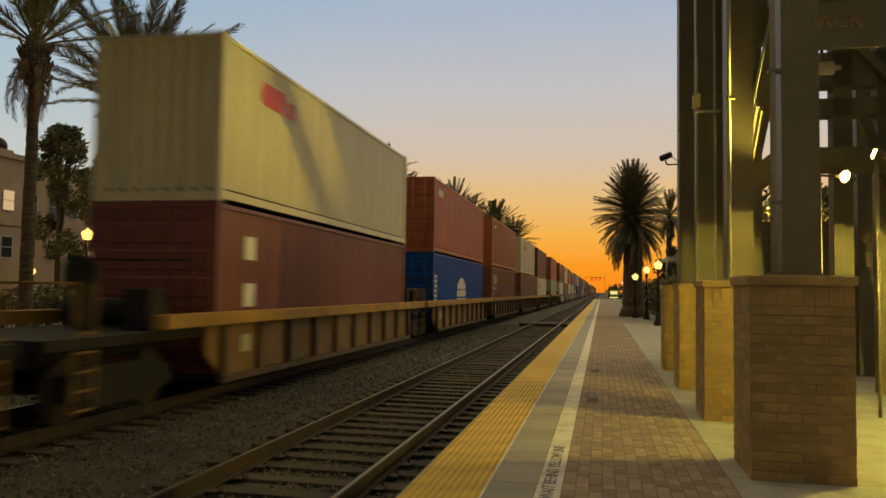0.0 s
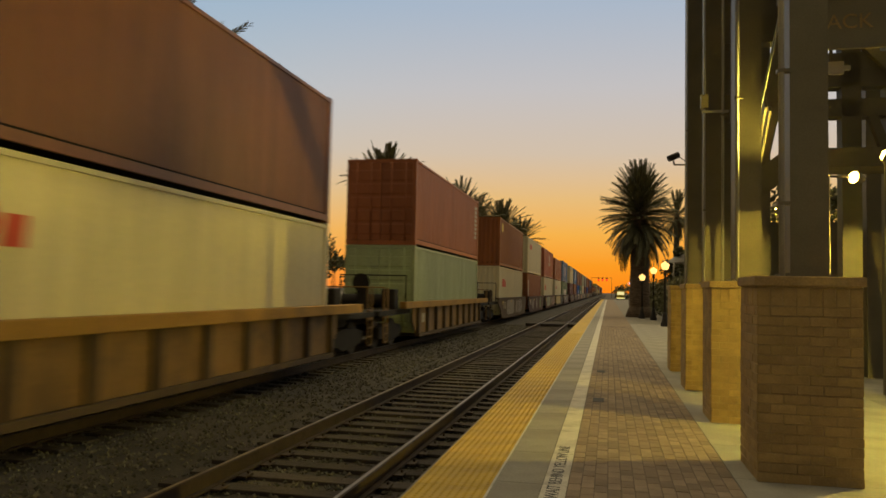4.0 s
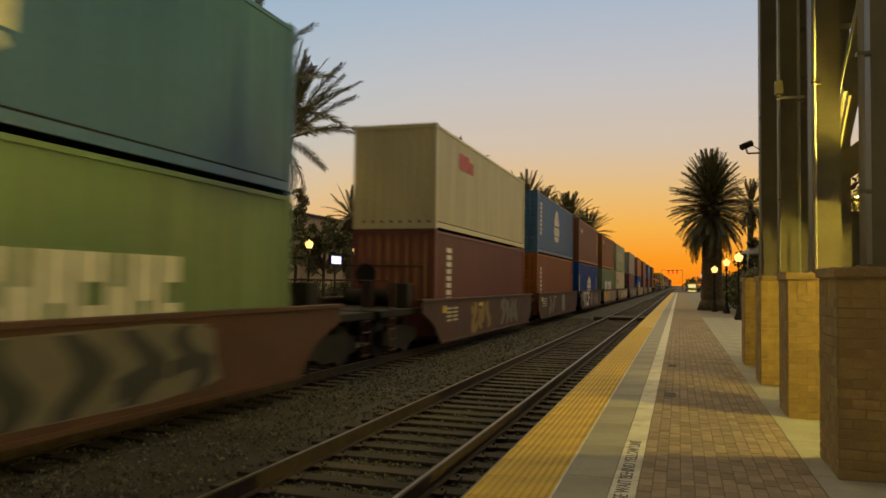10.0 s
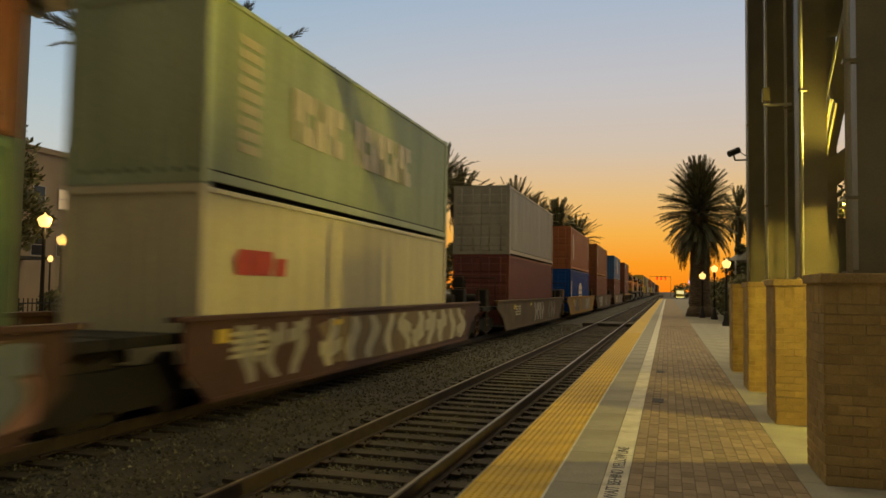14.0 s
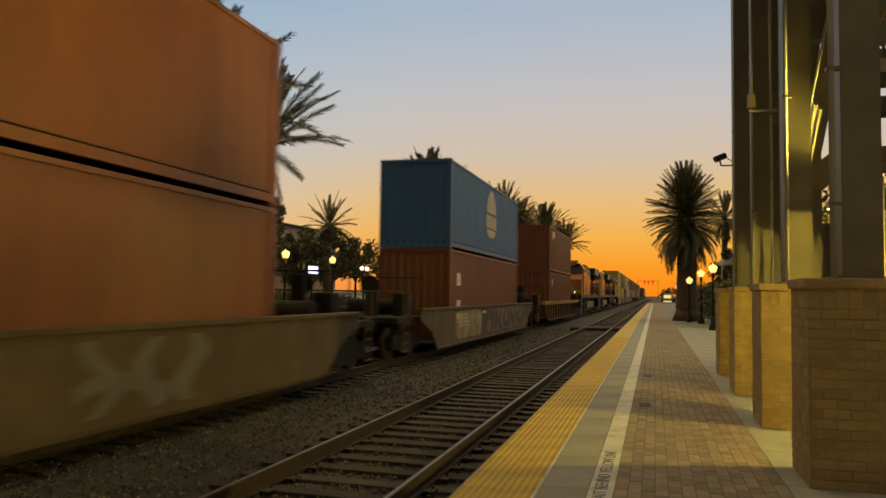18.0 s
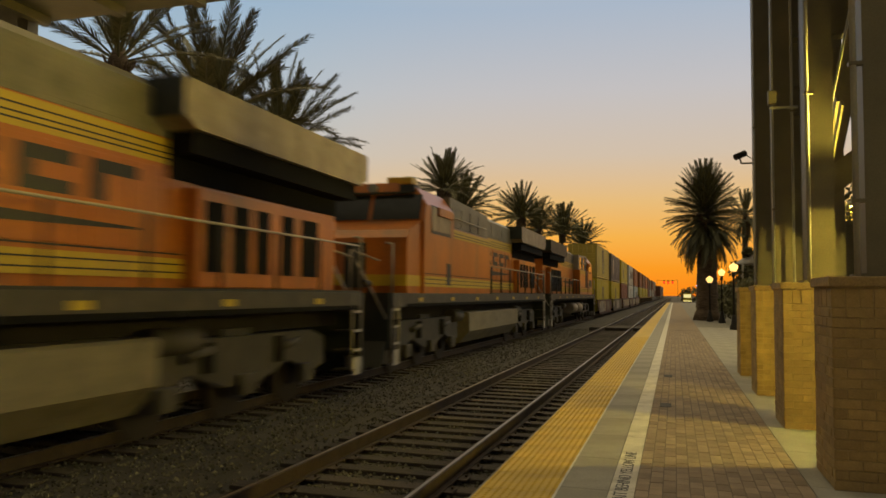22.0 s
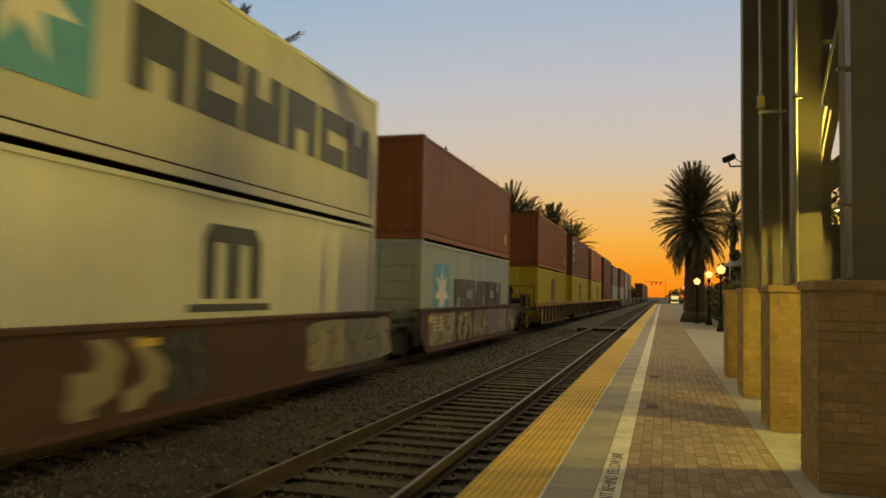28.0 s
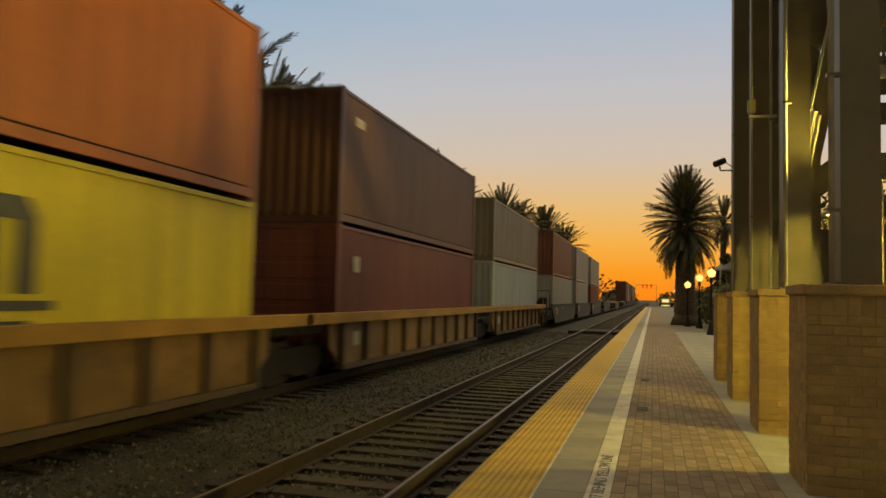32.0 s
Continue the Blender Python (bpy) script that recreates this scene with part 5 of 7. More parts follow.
        P1("window_frame", B(*sorted((x * 1.49, x * 1.508)), 3.48, 5.28, 3.34, 4.07), M_BLACK, "", cb)
        P1("side_door_vent", B(*sorted((x * 1.5, x * 1.508)), 4.9, 5.3, 2.0, 2.6), M_BLACK, "", cb)
        P1("number_board", prism(bmesh.new(), [(3.1, 4.38), (3.12, 4.58), (3.5, 4.58), (3.5, 4.38)], *sorted((x * 0.75, x * 1.15))), M_BLACK, "", cb)
    P1("visor", B(-1.1, 1.1, 3.0, 3.3, 4.34, 4.38), M_LGREEN, "", cb)
    P1("horn", B(0.2, 0.9, 3.6, 4.1, 4.66, 4.86, bevel=0.04), M_LYELLOW, "yellow rooftop unit", cb)
    P1("nose_door", B(-0.2, 0.35, 1.865, 1.94, 1.9, 3.0), M_LGREEN, "dark green nose door")
    P1("nose_stripe", B(-1.426, 1.426, 1.885, 2.9, 1.95, 2.22), M_LYELLOW, "yellow nose stripe")
    # equipment cab flush with the sides, then the long hood
    top = 3.45 if drums else 3.64
    P1("equipment_cab", B(-1.47, 1.47, 5.602, 10.2, 1.78, top, bevel=0.02), M_ORANGE, "orange equipment cab")
    P1("equipment_roof", prism(bmesh.new(), [(5.62, top - 0.001), (5.62, 4.55), (10.2, 4.45), (10.2, top - 0.001)], -1.36, 1.36), M_WING if drums else M_HOODROOF, "louvred roof section")
    for x in (-1, 1):
        for k in range(4):
            P1("louvre", B(*sorted((x * 1.36, x * 1.375)), 5.8 + k * 1.02, 6.65 + k * 1.02, top + 0.07, 4.3), M_HOODROOF if not drums else M_BLACK if k % 2 == 0 else M_PANE)
        tube_bm = bmesh.new()
        tube(tube_bm, (x * 1.45, 5.7, 3.95), (x * 1.45, 9.6, 3.95), 0.02, n=6)
        P1("grab_rail", tube_bm, M_HAND)
    P1("long_hood", B(-1.0, 1.0, 10.2, 21.2 + ext, 1.78, 4.3, bevel=0.04), M_ORANGE, "orange long hood")
    P1("hood_roof", prism(bmesh.new(), [(-1.012, 3.84), (-1.012, 4.44), (-0.8, 4.6), (0.8, 4.6), (1.012, 4.44), (1.012, 3.84)], 10.2, 16.2 + ext, axis="y"), M_HOODROOF, "olive-grey hood roof")
    for x in (-1, 1):
        for k, y in enumerate((10.45, 12.2, 13.95)):
            P1("roof_hatch", B(*sorted((x * 1.0125, x * 1.022)), y, y + (0.55 if k == 0 else 1.2), 3.9, 4.38), M_BLACK if k == 0 else M_HOODROOF)
    for x in (-1, 1):
        for k in range(9):
            y = 10.45 + k * 0.68
            P1("hood_door", B(*sorted((x * 1.0, x * 1.018)), y, y + 0.62, 2.3, 3.42, bevel=0.006), M_ORANGE)
        P1("blower_housing", B(*sorted((x * 1.0, x * 1.26)), 16.3 + ext, 20.1 + ext, 1.83, 3.22, bevel=0.02), M_ORANGE, "orange blower housing")
        P1("screen", B(*sorted((x * 1.0, x * 1.03)), 15.95 + ext, 21.15 + ext, 3.3, 3.615), M_GRILLE_SHADE, "black screen painted as shade under the wing")
        for ya, yb in (((16.4, 17.4), (17.5, 18.75), (18.85, 20.0)) if drums else ((16.45, 16.95), (17.15, 17.6), (17.8, 18.2), (18.6, 19.0), (19.3, 19.9))):
            P1("intake_grille", B(*sorted((x * 1.255, x * 1.275)), ya + ext, yb + ext, 1.95 if drums else 2.05, 3.12 if drums else 3.05), M_GRILLE_SHADE, "black intake grille")
        # stripes and lettering as plain bars
        P1("side_stripe", B(*sorted((x * 1.47, x * 1.476)), 5.65, 10.15, 1.95, 2.22), M_LYELLOW, "yellow side stripe")
        P1("side_stripe", B(*sorted((x * 1.0, x * 1.022)), 10.25, 16.7, 1.95, 2.22), M_LYELLOW, "yellow side stripe")
        P1("side_stripe", B(*sorted((x * 1.0, x * 1.006)), 10.25, 16.0, 3.48, 3.82), M_LYELLOW, "yellow upper stripe")
        P1("side_stripe", B(*sorted((x * 1.5, x * 1.506)), 2.98, 5.58, 1.95, 2.22), M_LYELLOW, "yellow side stripe")
        for z in (2.02, 2.13, 2.27):
            P1("pinstripe", B(*sorted((x * 1.506, x * 1.51)), 2.98, 5.58, z, z + 0.02), M_BLACK)
            P1("pinstripe", B(*sorted((x * 1.476, x * 1.48)), 5.65, 10.15, z, z + 0.02), M_BLACK)
            P1("pinstripe", B(*sorted((x * 1.022, x * 1.026)), 10.25, 16.7, z, z + 0.02), M_BLACK)
        for z in (3.55, 3.62, 3.71):
            P1("pinstripe", B(*sorted((x * 1.006, x * 1.01)), 10.25, 16.0, z, z + 0.02), M_BLACK)
        for k in range(0 if drums else 4):
            y0 = 11.4 + k * 1.05
            bm = bmesh.new()
            xs = sorted((x * 1.0185, x * 1.024))
            box(bm, *xs, y0, y0 + 0.24, 2.85, 3.34)
            box(bm, *xs, y0 + 0.24, y0 + 0.8, 3.18, 3.34)
            if k != 3:
                box(bm, *xs, y0 + 0.24, y0 + 0.8, 2.85, 3.0)
            P1("lettering_bar", bm, M_BLACK, "plain dark lettering bars")
        P1("swoosh", prism(bmesh.new(), [(10.6, 2.42), (15.4, 2.55), (15.4, 2.58), (10.6, 2.66)], *sorted((x * 1.0185, x * 1.024))), M_BLACK, "dark tapered stripe")
    if not drums:
        for x in (-1, 1):
            P1("side_stripe", B(*sorted((x * 1.4705, x * 1.477)), 5.65, 10.15, 3.36, 3.61), M_LYELLOW, "yellow upper stripe")
            for z in (3.42, 3.5):
                P1("pinstripe", B(*sorted((x * 1.477, x * 1.481)), 5.65, 10.15, z, z + 0.02), M_BLACK)
    if drums:                # flat panels paint a shaded bay behind the cab, stripe carried along the equipment cab
        for x in (-1, 1):
            P1("bay_shade_panel", B(*sorted((x * 1.4705, x * 1.482)), 5.66, 7.1, 2.26, 3.44), M_BAY_SHADE, "flat dark panel painted as a shaded recess")
            P1("bay_shade_panel", B(*sorted((x * 1.361, x * 1.39)), 5.66, 7.1, 3.46, 4.42), M_BLACK, "flat dark panel painted as a shaded recess")
            P1("side_stripe", B(*sorted((x * 1.4705, x * 1.477)), 7.12, 10.15, 3.16, 3.43), M_LYELLOW, "yellow upper stripe")
            P1("cab_louvre", B(*sorted((x * 1.5005, x * 1.508)), 3.1, 5.0, 2.35, 2.85), M_LGREY)
    # radiator wings
    wing = bmesh.new()
    prism(wing, [(15.9 + ext, 3.93), (15.6 + ext, 4.08), (15.6 + ext, 4.58), (21.6 + ext, 4.58), (21.6 + ext, 4.08), (21.3 + ext, 3.93)], -1.5, 1.5)
    P1("radiator_wing", wing, M_LGREY if drums else M_WING, "grey overhanging radiator housing")
    # black slab stands in for the shadow below the wing
    P1("wing_underside_shade", B(-1.4, 1.4, 15.95 + ext, 21.25 + ext, 3.62, 3.929), M_GRILLE_SHADE)
    P1("wing_end", B(-1.505, 1.505, 21.6 + ext, 21.62 + ext, 4.05, 4.585), M_LGREEN)
    P1("wing_end", B(-1.505, 1.505, 15.58 + ext, 15.6 + ext, 4.05, 4.585), M_LGREEN)
    P1("exhaust_stack", B(-0.4, 0.4, 14.2, 15.1, 4.55, 4.75, bevel=0.03), M_BLACK)
    # walkways, rails, steps, pilots
    for x in (-1, 1):
        P1("walkway", B(*sorted((x * 1.02, x * 1.5)), 10.22, L - 0.9, 1.78, 1.82), M_BLACK)
        bm = bmesh.new()
        tube(bm, (x * 1.46, 10.3, 2.72), (x * 1.46, L - 1.0, 2.72), 0.02, n=6)
        P1("handrail", bm, M_HAND, "pale handrail")
        for k in range(8):
            y = 10.4 + k * (1.54 + ext / 8)
            P1("stanchion", tube(bmesh.new(), (x * 1.46, y, 1.8), (x * 1.46, y, 2.72), 0.032, n=6), M_BLACK)
    for e, sg in ((0.75, 1), (L - 0.75, -1)):
        P1("end_plate", B(-1.45, 1.45, e - 0.06, e + 0.06, 0.55, 1.78), M_LGREEN)
        plow = bmesh.new()
        prism(plow, [(e - sg * 0.06, 0.7), (e - sg * 0.4, 0.15), (e - sg * 0.34, 0.15), (e, 0.7)], -1.4, 1.4)
        P1("snow_plow", plow, M_LGREEN)
        P1("coupler", B(-0.16, 0.16, min(e, e - sg * 0.75), max(e, e - sg * 0.75), 0.66, 1.0, bevel=0.03), M_GRIME)
        for x in (-1, 1):
            for k in range(4):
                P1("step", B(*sorted((x * 1.05, x * 1.5)), min(e + sg * 0.1, e + sg * 0.45), max(e + sg * 0.1, e + sg * 0.45), 0.25 + k * 0.38, 0.28 + k * 0.38), M_LGREY, "dark step")
                # pale edges put the light caught by the steps into the colour
                P1("step_edge", B(*sorted((x * 1.502, x * 1.515)), min(e + sg * 0.1, e + sg * 0.45), max(e + sg * 0.1, e + sg * 0.45), 0.24 + k * 0.38, 0.29 + k * 0.38), M_TRIM, "pale step edge")
            for p, q in (((1.48, 0.08, 0.25), (1.48, 0.08, 1.78)), ((1.48, 0.5, 0.25), (1.48, 0.5, 1.78)), ((1.46, 0.1, 1.78), (1.46, 0.1, 2.9)),
                         ((1.46, 0.1, 2.9), (1.3, 0.1, 2.9)), ((0.5, -0.05, 1.78), (0.5, -0.05, 2.75)), ((0.5, -0.05, 2.75), (1.2, -0.05, 2.5)), ((0.6, -0.1, 2.6), (1.4, -0.1, 1.2))):
                P1("grab_rail", tube(bmesh.new(), (x * p[0], e + sg * p[1], p[2]), (x * q[0], e + sg * q[1], q[2]), 0.025, n=6), M_HAND, "pale grab rail")
            hose = bmesh.new()
            for k in range(3):
                tube(hose, (x * (0.4 + 0.12 * k), e - sg * 0.1, 0.95), (x * (0.4 + 0.12 * k), e - sg * 0.22, 0.35), 0.025, n=6)
            P1("air_hose", hose, M_BLACK)
            # pale plates paint the bright highlights low on the steps
            P1("step_plate", B(*sorted((x * 1.501, x * 1.508)), min(e + sg * 0.1, e + sg * 0.48), max(e + sg * 0.1, e + sg * 0.48), 0.16, 0.5), M_TRIM, "pale step plate painted as a highlight")
            P1("corner_plate", B(*sorted((x * 1.1, x * 1.46)), min(e - sg * 0.061, e - sg * 0.068), max(e - sg * 0.061, e - sg * 0.068), 0.2, 0.5), M_TRIM, "pale step plate painted as a highlight")
    for x in (-0.95, 0.95):
        P1("ditch_light", tube(bmesh.new(), (x, 0.67, 1.98), (x, 0.69, 1.98), 0.06, n=12), M_HEAD if lights else M_PANE)
        P1("lamp_bracket", B(x - 0.05, x + 0.05, 0.7, 0.8, 1.781, 1.9), M_BLACK)
        can = bmesh.new()
        for a in range(12):
            q = (a * math.pi / 6, (a + 1) * math.pi / 6)
            vs = [can.verts.new((x + 0.085 * math.cos(t), y, 1.98 + 0.085 * math.sin(t))) for t, y in ((q[0], 0.4), (q[1], 0.4), (q[1], 0.69), (q[0], 0.69))]
            can.faces.new(vs)
        bmesh.ops.remove_doubles(can, verts=can.verts[:], dist=0.001)
        P1("lamp_hood", can, M_BLACK, "deep black lamp hood")
    P1("headlight", tube(bmesh.new(), (0, 3.08, 4.5), (0, 3.3, 4.5), 0.12, n=12), M_PANE)
    TRAIN.append((root, s, RAIL_Z + 0.0, 180 if flip else 0))
    root.location = (TRACK2, s, RAIL_Z)
    if flip:
        root.rotation_euler = (0, 0, math.pi)
    return root


def build_locos():
    loco(386.3, False, True, "orange and dark green diesel locomotive, nose leading, headlights on")
    loco(408.7, False, False, "orange diesel locomotive coupled between two others")
    loco(454.75, True, False, "orange diesel locomotive running with its long hood leading", 1.2, True)


# ---------------------------------------------------------------- plants
def frond_mesh(name, length, droop, width, pairs, seed, curl=0.0):
    """A feather leaf along +x: arched rib with narrow leaflets on both sides."""
    rng = random.Random(seed)
    verts, faces = [], []

    def rib(t):
        x = length * (t - 0.18 * droop * t ** 3)
        z = length * (-0.62 * droop * t ** 2.2)
        return Vector((x, curl * t * t * length, z))
    n = 9
    for i in range(n + 1):
        p = rib(i / n)
        w = 0.045 * (1 - 0.85 * i / n)
        verts += [(p.x, p.y - w, p.z), (p.x, p.y + w, p.z), (p.x, p.y, p.z - w * 1.3)]
    for i in range(n):
        a = 3 * i
        for j in range(3):
            faces.append((a + j, a + (j + 1) % 3, a + 3 + (j + 1) % 3, a + 3 + j))
    for k in range(pairs):
        t = 0.17 + 0.83 * (k + 0.5) / pairs
        p, q = rib(t), rib(min(1.0, t + 0.02))
        d = (q - p).normalized()
        ln = width * (0.55 + 0.9 * math.sin(math.pi * min(1, 0.12 + t * 0.86))) * rng.uniform(0.85, 1.1)
        for s in (-1, 1):
            out = (d * 1.05 + Vector((0, s, 0)) * 0.7 + Vector((0, 0, rng.uniform(-0.1, 0.35)))).normalized()
            tip = p + out * ln + Vector((0, 0, -0.22 * ln * (0.4 + droop)))
            mid = p + out * ln * 0.55
            w = 0.017 + 0.008 * rng.random()
            o = len(verts)
            side = d * w
            verts += [tuple(p - side), tuple(p + side), tuple(mid + side * 1.2), tuple(mid - side * 1.2), tuple(tip)]
            faces += [(o, o + 1, o + 2, o + 3), (o + 3, o + 2, o + 4)]
    return grid_mesh(name, verts, faces)


FRONDS = [frond_mesh("frond", 3.6, d, 0.37, 62, 3 + i, c) for i, (d, c) in enumerate(((0.14, 0.04), (0.26, -0.05), (0.4, 0.06), (0.6, -0.04), (0.9, 0.0)))]
DRY = frond_mesh("dry_frond", 2.4, 0.5, 0.4, 26, 21)


def palm(x, y, height, trunk_r, scale, count, low, words, seed, skirt=6, boot=True, limp=4, column=0.0):
    """column: length of trunk over which the leaves spring. height: where the leaves spring from the trunk. low: steepest fall of the leaves in degrees. limp: how far leaves may arch, 0 to 4."""
    rng = random.Random(seed)
    root = thing("palm_tree", words, "palm tree", (x, y, 0), "palms by the tracks")
    bm = bmesh.new()
    prof = [(trunk_r * 1.5, -0.1), (trunk_r * 1.2, 0.5)]
    n = 26
    for i in range(n):
        t = i / n
        r = trunk_r * (1.08 - 0.25 * t)
        z = 0.6 + t * (height - 0.9)
        prof += [(r, z), (r * 0.94, z + (height - 0.9) / n * 0.5)]
    if boot:
        prof += [(trunk_r * 1.4, height - 0.95), (trunk_r * 2.1, height - 0.5), (trunk_r * 2.0, height), (trunk_r * 0.9, height + 0.5)]
    else:
        prof += [(trunk_r * 0.95, height), (trunk_r * 0.5, height + 0.4)]
    lathe(bm, prof, n=14)
    bx, by = rng.uniform(-0.25, 0.25), rng.uniform(-0.15, 0.15)
    for v in bm.verts:
        k = (v.co.z / height) ** 2
        j = 1 + 0.1 * noise.noise(v.co * 2.5)
        v.co.x, v.co.y = v.co.x * j + bx * k, v.co.y * j + by * k
    part("trunk", bm, M_TRUNK, root)
    if boot:
        bm = bmesh.new()
        for i in range(60):      # stubs of cut leaves
            a, z = rng.uniform(0, 6.283), height - rng.uniform(0.0, 0.95)
            r = trunk_r * rng.uniform(1.5, 2.0)
            p = Vector((bx + r * math.cos(a), by + r * math.sin(a), z))
            tube(bm, p, p + Vector((math.cos(a) * 0.12, math.sin(a) * 0.12, 0.26)), 0.05, 0.03, n=5)
        tagged(part("boot", bm, M_TRUNK, root, "ragged boot of cut leaf stubs"), kind="stuff")
    for i in range(count):
        t = i / count
        a = i * 2.39996 + rng.uniform(-0.25, 0.25)
        elev = 84 - (84 + low) * t ** 0.9 + rng.uniform(-7, 7)
        me = FRONDS[min(limp, max(0, int(t * (limp + 0.2) + rng.uniform(-0.6, 0.8))))]
        f = part("frond", me, M_FROND, root)
        sc = scale * rng.uniform(0.86, 1.1)
        f.matrix_local = Matrix.Translation((bx, by, height + 0.15 - column * t)) @ Euler((0, 0, a)).to_matrix().to_4x4() @ Euler((0, -radians(elev), 0)).to_matrix().to_4x4() @ Euler((rng.uniform(-0.5, 0.5), 0, 0)).to_matrix().to_4x4() @ Matrix.Diagonal((sc, sc, sc, 1))
    for i in range(skirt):
        a = rng.uniform(0, 6.283)
        f = part("dry_frond", DRY, M_DRYFROND, root, "dead hanging frond")
        sc = scale * rng.uniform(0.5, 0.9)
        f.matrix_local = Matrix.Translation((bx + 0.2 * math.cos(a), by + 0.2 * math.sin(a), height - 0.1)) @ Euler((0, 0, a)).to_matrix().to_4x4() @ Euler((0, radians(rng.uniform(50, 86)), 0)).to_matrix().to_4x4() @ Matrix.Diagonal((sc, sc, sc, 1))
    return root


TALL = "tall feathery date palm with a shaggy boot below its crown"
palm(-15, 17.2, 7.9, 0.17, 0.95, 22, -14, TALL, 11, 14, limp=2)
palm(-15, 21.7, 7.2, 0.16, 1.16, 40, -14, TALL, 12, 5, limp=3)
palm(-15, 26.3, 7.0, 0.15, 1.1, 42, -12, TALL, 13, 4, limp=3)
for i, (y, h) in enumerate(((46.6, 8.1), (56.0, 7.9), (73.5, 8.9), (87.0, 9.0), (102.5, 9.6), (129.0, 9.8))):
    palm(-15 + (0.4, -0.6, 0.2, -0.5, 0.3, 0)[i], y, h, 0.22, (0.82, 0.9, 1.05, 1.05, 1.3, 1.35)[i], 60, -4, "feathery date palm rising behind the train", 20 + i, 4, limp=3)
palm(-24, 52.5, 6.3, 0.3, 0.75, 26, 20, "small palm among the station trees", 33, 2)
palm(2.05, 52, 7.75, 0.66, 0.74, 260, 40, "massive dark date palm with a full round crown beside the platform", 41, 0, boot=False, limp=4, column=2.2)
palm(5.2, 62, 7.6, 0.25, 0.62, 60, 72, "slim palm with a drooping crown behind the large palm", 42, 16, boot=False)


def foliage(rng, centres, per, size):
    verts, faces = [], []
    for cx, cy, cz, r in centres:
        for _ in range(per):
            d = Vector((rng.gauss(0, 1), rng.gauss(0, 1), rng.gauss(0, 1))).normalized()
            p = Vector((cx, cy, cz)) + d * r * rng.uniform(0.45, 1.05)
            n = Vector((rng.gauss(0, 1), rng.gauss(0, 1), rng.gauss(0, 1))).normalized()
            u = n.orthogonal().normalized()
            w = n.cross(u)
            s = size * rng.uniform(0.6, 1.3)
            o = len(verts)
            verts += [tuple(p - u * s), tuple(p + w * s * 0.45), tuple(p + u * s), tuple(p - w * s * 0.45)]
            faces.append((o, o + 1, o + 2, o + 3))
    return verts, faces


def tree(x, y, h, spread, words, seed, clumps=22, per=130, size=0.13, trunk=0.14):
    rng = random.Random(seed)
    root = thing("tree", words, "tree", (x, y, 0), "trees round the station")
    part("trunk", tube(bmesh.new(), (0, 0, -0.1), (rng.uniform(-0.2, 0.2), 0, h * 0.62), trunk, trunk * 0.5, n=9), M_BARK, root)
    centres = []
    for i in range(clumps):
        t = rng.random() ** 0.8
        z = h * (0.36 + 0.6 * t)
        rr = spread * math.sin(math.pi * (0.18 + 0.72 * t)) * rng.uniform(0.3, 1.0)
        a = rng.uniform(0, 6.283)
        c = (rr * math.cos(a), rr * math.sin(a), z, rng.uniform(0.3, 0.62) * (0.5 + spread * 0.28))
        centres.append(c)
        if i < 9:
            part("limb", tube(bmesh.new(), (0, 0, h * rng.uniform(0.3, 0.5)), c[:3], trunk * 0.4, 0.02, n=6), M_BARK, root)
    part("crown", grid_mesh("crown", *foliage(rng, centres, per, size)), M_LEAF, root)
    return root


tree(-22, 27.0, 8.3, 1.25, "slender leafy tree in front of a tan building", 51, 46, 120, 0.12)
tree(-22, 30.2, 7.9, 1.3, "slender leafy tree in front of a tan building", 52, 46, 120, 0.12)
tree(-23.5, 21.5, 7.4, 1.9, "dark leafy street tree beside a lamp", 53, 44)
tree(-24, 43.8, 7.6, 1.3, "small pine-like tree behind the station fence", 54, 20)
for i, (x, y, h, s) in enumerate(((-23, 38.5, 5.6, 2.4), (-24, 48, 5.9, 2.6), (-25, 55, 6.0, 2.8), (-26, 63, 6.3, 3.2), (-24, 74, 6.6, 3.4), (-24, 88, 7.0, 3.6), (-22, 105, 7.2, 4.0), (-20, 128, 7.4, 4.6))):
    tree(x, y, h, s, "broad dark tree behind the far platform", 60 + i, 26, 120, 0.2)
tree(5.4, 56, 5.0, 1.5, "leafy tree behind the platform lamps", 71, 22, 110, 0.16)
tree(6.0, 24.5, 5.2, 1.9, "leafy tree behind the steel tower", 72, 30, 120, 0.13)


def bush(x, y, r, h, seed):
    rng = random.Random(seed)
    root = thing("shrub", "dense dark rounded shrub along the platform edge", "shrub", (x, y, 0), "shrubs along the platform")
    cs = [(rng.uniform(-r, r) * 0.7, rng.uniform(-r, r) * 0.7, h * rng.uniform(0.18, 0.8), r * rng.uniform(0.4, 0.6)) for _ in range(14)]
    part("foliage", grid_mesh("foliage", *foliage(rng, cs, 110, 0.12)), M_LEAF, root)
    part("stem", tube(bmesh.new(), (0, 0, -0.02), (0, 0, h * 0.5), 0.07, n=7), M_BARK, root)
    return root


for i, y in enumerate((40.5, 43.0, 46.0, 49.5, 53.5, 58, 63, 69, 76, 84, 94)):
    bush(4.25 + 0.25 * math.sin(i * 1.9), y, 1.25 + 0.03 * i, 2.5 + 0.3 * math.sin(i * 2.3), 80 + i)
for i, (x, y) in enumerate(((6.0, 42), (6.6, 47), (7.2, 53), (7.6, 60), (8.2, 68), (8.8, 78))):
    bush(x, y, 1.7, 3.1, 100 + i)


